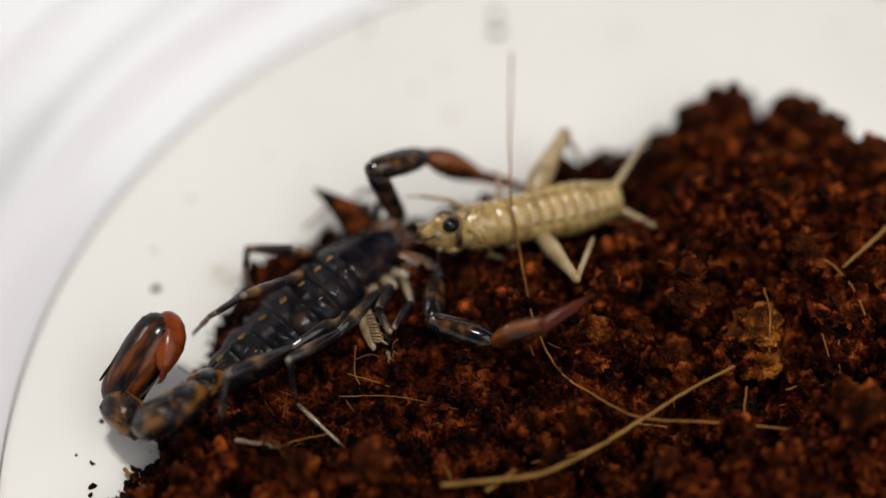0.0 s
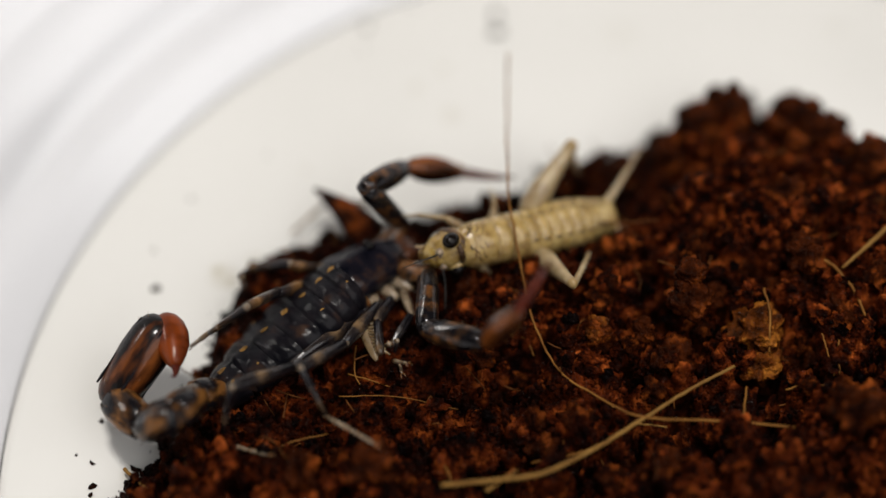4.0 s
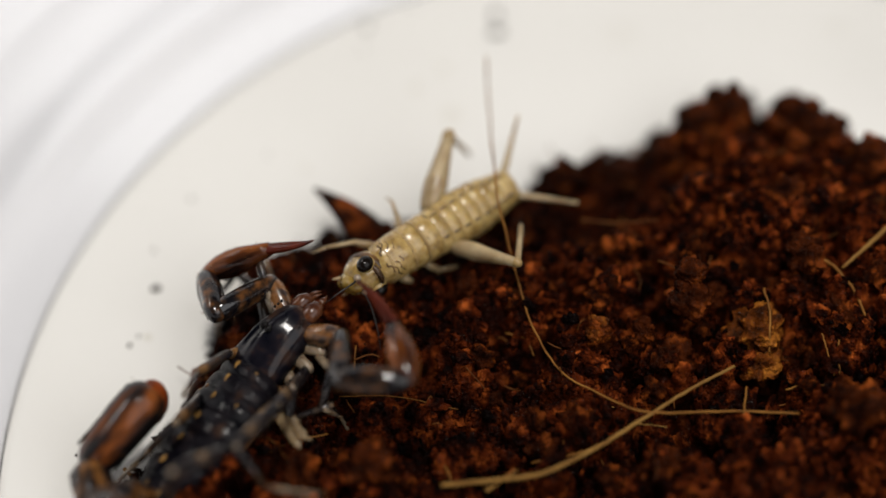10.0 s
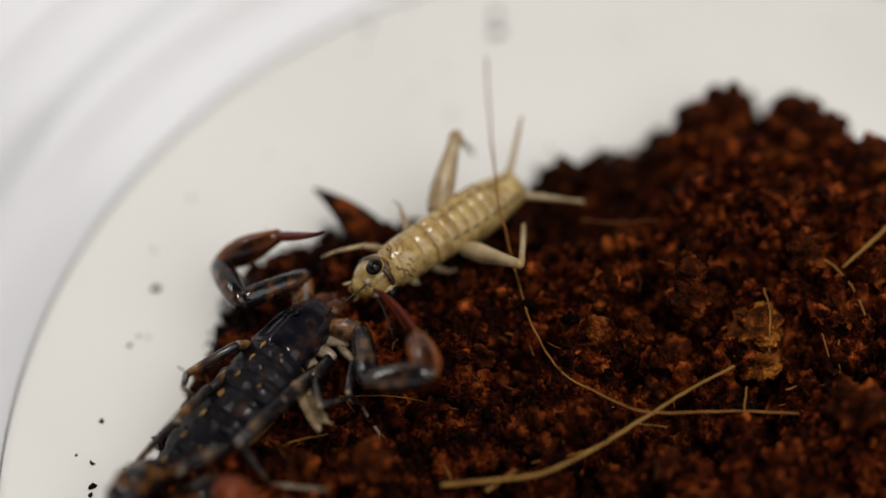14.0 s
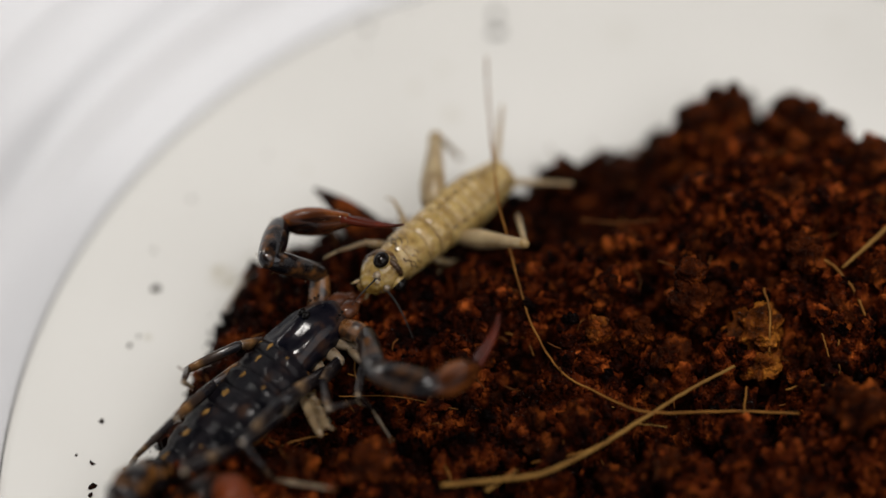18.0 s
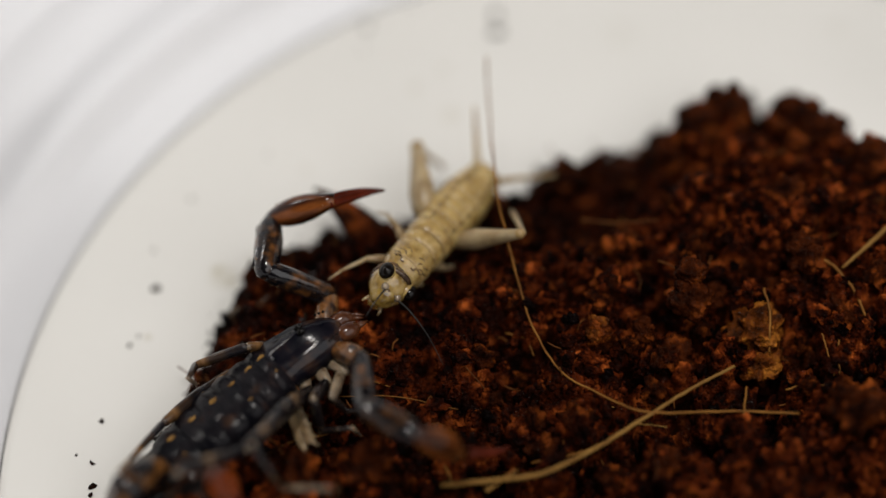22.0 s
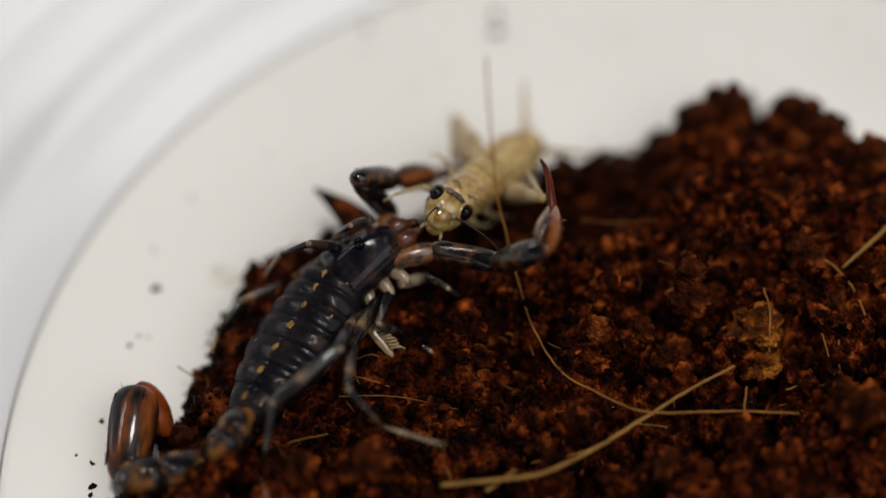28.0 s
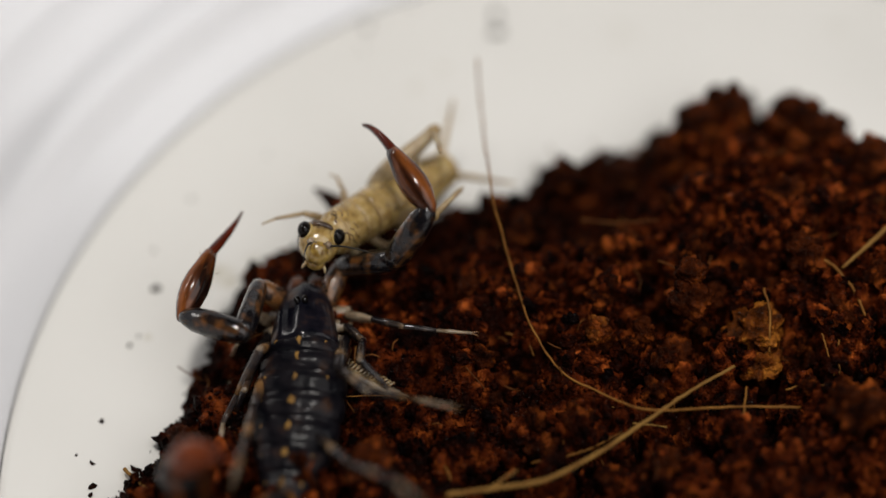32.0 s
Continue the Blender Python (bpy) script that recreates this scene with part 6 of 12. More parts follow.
    walk(MOVES["l_hand"], [
        (0, at(9.58, 1.43, 1.39, -7, 59, -1)), (1, at(9.39, 2.31, 1.7, -2, 59, 9)), (2, at(9.73, 1.51, 1.6, -4, 60, -5)),
        (3, at(9.25, 1.64, 0.92, -18, 54, 5)), (3.5, at(9.28, 1.64, 0.93, -17, 54, 5)), (4.17, at(8.58, 2.33, 1.96, -48, 45, 5)),
        (4.83, at(7.87, 2.46, 3.4, -74, 36, 2)), (5.5, at(7.45, 3.14, 4.5, -65, 26, -6)), (5.75, at(6.7, 3.46, 4.5, -69, 24, -5)),
        (6, at(6.17, 4.62, 3.94, -42, 22, -5)), (6.5, at(6.03, 4.43, 3.71, -67, 26, -5)), (7, at(5.96, 4.53, 3.28, -68, 31, -7)),
        (7.5, at(5.43, 4.86, 3.17, -89, 26, -14)), (8, at(4.87, 5.08, 3.15, -96, 16, -27)), (8.5, at(5.01, 5.12, 2.96, -79, 8, -38)),
        (9, at(5.07, 4.9, 2.96, -64, 3, -44)), (11, at(5.01, 4.8, 3.05, -67, 2, -44)), (11.25, at(4.8, 5.39, 2.72, -57, 1, -43)),
        (11.75, at(4.28, 6.2, 2.32, -40, -1, -42)), (12, at(4, 6.54, 2.16, -29, -2, -41)), (13, at(4.38, 6.61, 1.99, -34, 0, -39)),
        (13.5, at(4.31, 6.31, 2.34, -61, -1, -41)), (14, at(4.22, 5.93, 2.74, -80, -2, -42)), (14.5, at(4.21, 5.88, 2.91, -76, -2, -44)),
        (15.83, at(4.01, 6.04, 2.79, -81, 0, -41)), (16.5, at(3.84, 5.86, 2.9, -97, 2, -40)), (17, at(9.04, 4.07, 4.13, -19, 10, -55)),
        (17.5, at(8.12, 4.1, 3.86, -47, 10, -55)), (18, at(7.19, 3.98, 3.63, -80, 11, -54)), (18.5, at(8.12, 3.52, 3.93, -60, 11, -57)),
        (19, at(9.23, 3.67, 3.73, -8, 13, -59)), (19.75, at(7.5, 4.97, 3.71, -3, 4, -49)), (20, at(6.88, 5.33, 3.7, 2, 2, -46)),
        (22, at(7.44, 5.23, 3.98, -2, 0, -43)), (22.5, at(8.19, 4.35, 4.04, -7, -8, -45)), (23, at(8.93, 3.45, 4.12, -21, -16, -45)),
        (24.33, at(8.98, 3.41, 4.06, 7, -17, -50)), (25, at(8.99, 3.34, 4.06, 15, -18, -52)), (25.1, at(9.53, 2.75, 4.03, 1, -14, -55)),
        (25.2, at(9.87, 1.64, 4.42, -20, -11, -61)), (25.3, at(10.4, 1.23, 4.21, -25, -7, -64)), (25.5, at(10.39, 1.32, 4.16, -25, -8, -64)),
        (26.17, at(10.05, 1.33, 2.35, -3, -12, -73)), (26.83, at(9.43, 0.74, 1.08, 17, -14, -82)), (27.5, at(8.47, 0.69, -0.14, 0, 51, -2)),
        (28, at(8.77, 0.44, 0.33, 0, 50, -1)), (28.5, at(8.8, 1.02, 0.35, 0, 50, -8)), (29, at(9.2, 0.89, 1.34, 0, 33, -14)),
        (29.5, at(9.1, 0.43, 1.06, 0, 45, -8)), (30, at(8.98, 1.02, 0.87, 0, 44, -12)), (30.17, at(7.5, 3.07, -0.56, -42, -32, -74)),
        (30.25, at(6.63, 3.93, -0.64, -45, -36, -70)), (30.33, at(5.76, 4.78, -0.63, -20, -39, -64)), (30.42, at(4.91, 5.67, -0.43, 25, -42, -59)),
        (30.5, at(4.07, 6.49, -0.21, 61, -44, -51)), (30.6, at(3.71, 6.22, -0.27, 52, -54, -46)), (30.7, at(3.28, 5.98, -0.21, 30, -61, -32)),
        (30.8, at(2.74, 5.72, 0.03, -12, -62, -9)), (30.9, at(2.33, 5.4, 0.59, -71, -61, 15)), (31, at(1.66, 5.35, 0.73, -91, -37, 29)),
        (31.1, at(3.14, 5.91, 1.1, -72, -55, 5)), (31.2, at(4.42, 6.34, 1.82, -45, -56, -24)), (31.3, at(5.55, 6.7, 2.77, -23, -45, -40)),
        (31.4, at(6.59, 7.03, 3.83, -2, -19, -37)), (31.6, at(5.66, 7.06, 2.25, -12, -6, -25)), (31.8, at(4.65, 6.85, 1.36, -12, -2, -20)),
        (32, at(2.74, 6.02, 2.35, -87, 2, -15)),])
    walk(MOVES["l_finger"], [
        (0, at(11.5, 1.38, -1.77, -48, 25, -58)), (1, at(11.29, 2.61, -1.46, -48, 29, -53)), (2, at(11.57, 1.36, -1.61, -50, 28, -65)),
        (3, at(11.44, 1.83, -2.05, -61, 28, -57)), (3.5, at(11.46, 1.82, -2.05, -61, 28, -58)), (4.17, at(11.18, 2.54, -0.66, -79, 19, -49)),
        (4.83, at(10.86, 2.55, 1.21, -94, 10, -47)), (5.5, at(10.76, 2.78, 2.89, -77, 1, -54)), (5.75, at(10.07, 3.17, 3, -80, 1, -53)),
        (6, at(9.59, 4.35, 2.58, -53, 3, -49)), (6.5, at(9.33, 4.11, 2.07, -83, 11, -54)), (7, at(9.12, 4.13, 1.4, -90, 21, -56)),
        (7.5, at(8.66, 4.05, 1.56, -105, 9, -64)), (8, at(8.02, 3.44, 2.12, -102, 0, -68)), (9, at(7.72, 2.32, 2.79, -65, 4, -61)),
        (11, at(7.67, 2.23, 2.89, -68, 3, -62)), (11.25, at(7.5, 2.86, 2.63, -58, 5, -61)), (11.75, at(7.03, 3.73, 2.37, -41, 9, -59)),
        (12, at(6.77, 4.09, 2.28, -30, 12, -57)), (13, at(7.26, 4.29, 2, -35, 8, -62)), (13.5, at(7.11, 3.89, 2.41, -63, 7, -61)),
        (14, at(6.95, 3.44, 2.85, -81, 7, -61)), (14.5, at(6.88, 3.32, 3.06, -76, 6, -60)), (15.83, at(6.79, 3.6, 2.77, -82, 9, -58)),
        (16.5, at(6.68, 3.49, 2.8, -99, 11, -56)), (17, at(11.13, 1.09, 3.48, -22, 35, -61)), (17.5, at(10.23, 1.13, 3.2, -46, 35, -52)),
        (18, at(9.32, 1.04, 2.96, -76, 35, -43)), (18.5, at(10.1, 0.48, 3.2, -38, 51, -18)), (19, at(11.06, 0.56, 2.93, 16, 52, -18)),
        (19.5, at(10.32, 1.65, 3.27, 13, 45, -12)), (19.75, at(9.91, 2.18, 3.43, 10, 39, -17)), (20, at(9.47, 2.69, 3.58, 6, 25, -31)),
        (20.67, at(9.69, 2.69, 3.71, 13, 34, -9)), (22, at(10.13, 2.69, 3.96, 11, 29, 1)), (22.5, at(10.77, 1.75, 4.58, -2, 23, -3)),
        (23, at(11.42, 0.92, 5.15, -21, 18, -6)), (24.33, at(11.27, 0.72, 5.15, 7, 16, -10)), (25, at(11.18, 0.57, 5.18, 14, 15, -11)),
        (25.1, at(11.57, -0.2, 4.94, 3, 19, -15)), (25.2, at(11.63, -1.54, 5.14, -16, 21, -20)), (25.3, at(11.99, -2.09, 4.66, -18, 25, -23)),
        (25.5, at(12, -1.97, 4.68, -18, 24, -23)), (26.17, at(11.09, -2.14, 3.12, 1, 24, -36)), (26.83, at(9.94, -2.82, 1.95, 21, 26, -48)),
        (27.5, at(10.8, 0.59, -3.02, 0, 45, -9)), (28, at(11.13, 0.38, -2.52, 0, 45, -8)), (28.5, at(11.13, 0.71, -2.51, 0, 43, -15)),
        (29, at(12.2, 0.13, -0.68, 0, 33, -14)), (29.5, at(11.69, 0.06, -1.55, 0, 39, -20)), (30, at(11.59, 0.47, -1.7, 0, 37, -25)),
        (30.17, at(8.39, 0.05, 1.38, -49, 9, -41)), (30.25, at(7.68, 1.12, 1.51, -55, 5, -35)), (30.33, at(7, 2.18, 1.7, -32, 2, -30)),
        (30.42, at(6.32, 3.32, 2.06, 12, 0, -26)), (30.5, at(5.74, 4.4, 2.34, 49, 1, -23)), (30.6, at(5.23, 4.65, 2.71, 37, -7, -18)),
        (30.7, at(4.81, 5.01, 3.02, 16, -11, -12)), (30.8, at(4.44, 5.45, 3.31, -14, -11, -6)), (30.9, at(4.09, 5.86, 3.81, -55, -22, -8)),
        (31, at(4.27, 6.77, 2.94, -73, -31, -3)), (31.1, at(5.26, 6.08, 4.13, -64, -14, -7)), (31.2, at(6.32, 5.48, 4.88, -51, -5, -13)),
        (31.3, at(7.55, 5, 5.38, -31, 3, -20)), (31.4, at(9.4, 4.92, 5.01, -2, 7, -30)), (31.6, at(8.99, 5.49, 2.62, -12, 13, -27)),
        (31.8, at(8.13, 5.61, 1.49, -13, 11, -27)), (32, at(6.32, 5.09, 2.25, -89, 11, -27)),])
    walk(MOVES["r_trochanter"], [
        (0, at(4.9, -0.34, -1.22, -21, 40, -50)), (0.33, at(4.86, -0.26, -1.27, -23, 25, -66)), (1, at(4.78, -0.1, -1.37, -24, 13, -79)),
        (1.5, at(4.83, -0.14, -1.32, -25, 21, -70)), (2, at(4.87, -0.18, -1.27, -23, 39, -51)), (2.5, at(4.8, -0.28, -1.34, -21, 23, -63)),
        (3, at(4.72, -0.4, -1.4, -17, 13, -68)), (3.5, at(4.72, -0.41, -1.4, -11, 2, -76)), (4.17, at(4.98, -0.69, -1.04, -3, 2, -71)),
        (4.83, at(5.11, -1.55, -0.29, 4, 4, -67)), (5.5, at(5.16, -1.6, -0.11, 3, 17, -45)), (5.75, at(5.24, -1.52, 0.01, 6, 9, -64)),
        (6, at(5.39, -0.82, -0.29, 2, 9, -72)), (7, at(5.27, -0.51, -0.66, -5, 15, -61)), (8, at(5.27, -0.69, -0.59, 4, 4, -55)),
        (8.5, at(5.34, -0.99, -0.29, 5, 7, -62)), (9, at(5.31, -1.49, 0.17, 7, 10, -67)), (11, at(5.32, -1.47, 0.17, 8, 8, -68)),
        (11.25, at(5.36, -1.08, -0.17, 5, 7, -70)), (11.5, at(5.33, -0.79, -0.43, 2, 7, -71)), (12, at(5.21, -0.48, -0.76, -2, 6, -73)),
        (13, at(5.24, -0.46, -0.73, -10, 17, -72)), (14.5, at(5.11, -0.17, -0.96, 0, -1, -71)), (16.5, at(5.17, -0.29, -0.86, 0, 4, -60)),
        (17, at(5.2, -0.23, -0.84, 1, 3, -61)), (18, at(5.31, -0.72, -0.5, 8, -3, -79)), (18.5, at(5.26, -1.04, -0.42, 10, -5, -88)),
        (19, at(5.14, -1.59, -0.17, 13, -6, -97)), (19.75, at(5.08, -1.59, -0.29, 12, -10, -83)), (20, at(5.08, -1.56, -0.34, 12, -11, -78)),
        (22, at(5.07, -1.57, -0.35, 7, -3, -76)), (22.5, at(5.12, -1.53, -0.29, 9, -5, -74)), (23, at(5.2, -1.1, -0.5, 9, -6, -71)),
        (24.33, at(5.11, -1.56, -0.27, 9, -5, -69)), (25, at(5.08, -1.59, -0.29, 8, -4, -68)), (25.1, at(4.94, -1.86, -0.24, 5, -1, -53)),
        (25.2, at(4.75, -2.17, -0.14, 4, 10, -33)), (25.3, at(4.57, -2.4, -0.09, 4, 5, -35)), (26.83, at(4.49, -2.53, 0.02, 0, 5, -40)),
        (27.5, at(4.5, -2.37, -0.26, -1, 7, -42)), (28, at(4.61, -2.44, 0.1, -1, 10, -46)), (28.5, at(4.55, -2.49, 0.07, -1, 10, -45)),
        (29, at(4.55, -2.42, -0.09, 3, 4, -48)), (30, at(4.57, -2.22, -0.4, 1, 5, -50)), (30.08, at(4.64, -1.91, -0.69, -3, 8, -46)),
        (30.17, at(4.73, -1.79, -0.69, -1, 31, -23)), (30.33, at(4.88, -1.64, -0.61, 9, 42, 2)), (30.5, at(5.05, -1.6, -0.35, 18, 42, 25)),
        (30.7, at(5.17, -1.29, -0.42, 5, 29, 0)), (30.8, at(5.24, -1.17, -0.37, 2, 20, -12)), (30.9, at(5.41, -1.2, 0.09, 5, 2, -27)),
        (31, at(5.47, -1.04, 0.09, 11, -13, -42)), (31.4, at(5.61, -0.84, 0.43, 14, -14, -44)), (31.6, at(5.42, -0.6, -0.34, 8, -13, -35)),
        (31.7, at(5.35, -0.56, -0.5, 7, -14, -32)), (31.8, at(5.28, -0.53, -0.64, 4, -7, -25)), (32, at(5.13, -0.49, -0.89, 2, -4, -16)),])
    walk(MOVES["r_femur"], [
        (0, at(5.89, -1.52, -2.5, -55, 2, -127)), (0.33, at(5.59, -1.92, -2.11, -40, 4, -127)), (1, at(5.14, -2.01, -1.83, -34, 9, -127)),
        (1.5, at(5.45, -1.9, -2.05, -37, 6, -119)), (2, at(5.85, -1.39, -2.53, -49, 5, -111)), (2.5, at(5.62, -1.93, -2.12, -38, 14, -115)),
        (3, at(5.44, -2.21, -1.86, -35, 26, -120)), (3.5, at(5.19, -2.36, -1.46, -17, 11, -123)), (4.17, at(5.62, -2.59, -1.1, -8, 6, -132)),
        (4.83, at(5.9, -3.38, -0.41, 0, 2, -141)), (5.5, at(6.5, -2.97, -0.68, -18, -1, -151)), (5.75, at(6.12, -3.29, -0.31, 0, -3, -142)),
        (6, at(5.99, -2.7, -0.61, -1, -3, -134)), (7, at(6.2, -2.2, -1.18, -10, -8, -131)), (8, at(6.42, -2.33, -0.74, 7, -8, -131)),
        (8.5, at(6.28, -2.74, -0.53, 6, -8, -131)), (9, at(6.09, -3.3, -0.19, 6, -8, -131)), (11, at(6.06, -3.31, -0.1, 9, -8, -131)),
        (11.5, at(5.98, -2.67, -0.66, 0, -2, -129)), (12, at(5.81, -2.38, -0.96, -7, 5, -127)), (13, at(5.84, -2.28, -1.3, -19, 1, -126)),
        (14.5, at(5.77, -2.07, -0.93, -1, 4, -124)), (16.5, at(6.18, -2.02, -1.01, -5, 4, -126)), (17, at(6.17, -1.97, -0.95, -4, 4, -127)),
        (18, at(5.71, -2.68, -0.41, 11, -5, -116)), (18.5, at(5.34, -3.03, -0.27, 14, -9, -121)), (19, at(4.91, -3.56, 0.05, 18, -12, -125)),
        (19.5, at(5.17, -3.59, 0.07, 17, -4, -122)), (20, at(5.47, -3.49, 0.03, 14, 4, -117)), (22, at(5.55, -3.51, -0.24, 7, 2, -121)),
        (22.5, at(5.66, -3.44, -0.11, 7, 10, -113)), (23, at(5.85, -2.98, -0.28, 5, 20, -105)), (24.33, at(5.82, -3.42, -0.09, 4, 21, -104)),
        (25, at(5.84, -3.44, -0.14, 2, 22, -104)), (25.1, at(6.15, -3.45, -0.23, 0, 11, -101)), (25.2, at(6.4, -3.25, -0.49, -6, 6, -95)),
        (25.3, at(6.2, -3.54, -0.27, -1, 6, -82)), (26.17, at(6.14, -3.67, -0.16, 0, -1, -79)), (26.83, at(6.03, -3.79, -0.16, 0, -3, -75)),
        (27.5, at(5.98, -3.7, -0.5, -2, -2, -70)), (28, at(5.99, -3.85, -0.26, -3, -3, -83)), (29, at(5.87, -3.91, -0.22, 0, 6, -84)),
        (30, at(5.84, -3.75, -0.59, 2, -7, -94)), (30.08, at(6.02, -3.33, -0.97, -1, -13, -95)), (30.17, at(6.31, -2.45, -1.71, -15, -14, -98)),
        (30.25, at(6.36, -1.98, -1.88, -21, -15, -100)), (30.33, at(6.38, -1.58, -1.93, -27, -16, -102)), (30.5, at(6.41, -0.98, -1.68, -38, -18, -107)),
        (30.6, at(6.69, -1.09, -1.59, -25, -18, -111)), (30.7, at(6.92, -1.29, -1.39, -14, -18, -115)), (30.8, at(7.08, -1.54, -1.06, -2, -18, -119)),
        (30.9, at(7.19, -2.11, 0.03, 20, -14, -127)), (31, at(6.93, -2.33, 0.54, 36, -16, -126)), (31.4, at(7, -2.19, 0.92, 32, -16, -106)),
        (31.6, at(7.01, -1.72, 0.09, 30, -22, -102)), (31.7, at(6.99, -1.6, -0.01, 33, -24, -102)), (31.8, at(7.08, -1.37, -0.39, 29, -25, -101)),
        (32, at(7.04, -1.05, -0.76, 31, -28, -100)),])
    walk(MOVES["r_patella"], [
        (0, at(3.58, -4.53, -2.66, -41, 20, -65)), (0.33, at(3.29, -4.93, -2.39, -29, 18, -73)), (1, at(2.88, -5.01, -2.39, -24, 17, -86)),
        (1.5, at(3.63, -5.21, -2.43, -30, 12, -75)), (2, at(4.53, -4.93, -2.88, -42, 11, -62)), (2.5, at(4.07, -5.28, -3.03, -28, 10, -71)),
        (3, at(3.75, -5.18, -3.54, -21, 11, -77)), (3.5, at(3.15, -5.48, -2.19, -6, 10, -69)), (4.17, at(3.1, -5.4, -1.5, 1, 8, -69)),
        (4.83, at(2.96, -5.78, -0.54, 7, 7, -68)), (5.5, at(3.18, -4.81, -0.6, -12, 7, -67)), (5.75, at(3.13, -5.63, -0.13, 2, 5, -67)),
        (6, at(3.34, -5.42, -0.42, -1, 3, -66)), (7, at(3.72, -5.04, -0.68, -6, 13, -61)), (8, at(3.97, -5.19, -0.24, 19, 22, -53)),
        (8.5, at(3.81, -5.58, 0, 17, 22, -54)), (9, at(3.6, -6.11, 0.36, 16, 21, -55)), (11, at(3.58, -6.14, 0.44, 19, 21, -55)),
        (11.5, at(3.6, -5.63, -0.54, 7, 12, -59)), (12, at(3.55, -5.42, -1.29, -1, 5, -61)), (13, at(3.62, -5.36, -1.35, -15, 5, -58)),
        (14.5, at(3.64, -5.21, -1.17, 7, 8, -54)), (16.5, at(3.93, -5.07, -1.27, 3, 8, -55)), (17, at(3.9, -5.01, -1.22, 5, 8, -55)),
        (18, at(4.04, -6.08, -0.07, 16, 16, -68)), (18.5, at(3.42, -6.25, 0.31, 16, 14, -76)), (19, at(2.75, -6.59, 0.86, 18, 12, -83)),
        (19.25, at(2.95, -6.75, 0.64, 19, 13, -84)), (20, at(3.72, -6.85, -0.26, 20, 17, -88)), (22, at(3.6, -6.77, -0.36, 15, 17, -78)),
        (22.5, at(4.19, -6.89, -0.76, 17, 19, -75)), (23, at(4.9, -6.41, -1.6, 18, 23, -71)), (24.33, at(4.95, -6.86, -1.45, 14, 16, -73)),
        (25, at(5.01, -6.87, -1.53, 11, 13, -74)), (25.1, at(5.47, -7.12, -0.95, 4, 8, -75)), (25.2, at(6.05, -7.02, -0.86, -4, 4, -77)),
        (25.3, at(6.72, -7.28, -0.65, -1, 1, -77)), (26.17, at(6.88, -7.39, -0.12, 0, -10, -78)), (26.83, at(7.01, -7.46, 0.06, 0, -16, -79)),
        (27.5, at(7.3, -7.26, -0.34, 0, -21, -80)), (28, at(6.47, -7.61, -0.03, -5, -27, -75)), (28.5, at(6.42, -7.66, -0.28, -6, -21, -75)),
        (29, at(6.27, -7.67, -0.64, -1, -15, -79)), (30, at(5.61, -7.51, -0.13, 2, -23, -97)), (30.08, at(5.67, -7.02, -0.14, -3, -23, -89)),
        (30.17, at(5.81, -6.11, -0.8, -18, -22, -87)), (30.25, at(5.74, -5.6, -0.9, -25, -21, -86)), (30.33, at(5.64, -5.16, -0.88, -32, -20, -84)),
        (30.5, at(5.34, -4.43, -0.5, -45, -18, -82)), (30.6, at(5.38, -4.46, -0.42, -35, -21, -82)), (30.7, at(5.38, -4.56, -0.22, -26, -23, -81)),
        (30.8, at(5.33, -4.71, 0.1, -16, -25, -79)), (30.9, at(4.99, -5.07, 0.96, 4, -27, -83)), (31, at(4.77, -5.28, 1.58, 17, -28, -78)),
        (31.3, at(5.68, -5.62, 1.94, 13, -47, -75)), (31.4, at(6.03, -5.7, 2, 12, -52, -72)), (31.6, at(6.3, -5.17, 1.52, 4, -46, -57)),
        (31.7, at(6.27, -5, 1.53, 5, -44, -55)), (31.8, at(6.4, -4.74, 1.23, 1, -41, -53)), (32, at(6.45, -4.35, 1.04, 2, -35, -48)),])
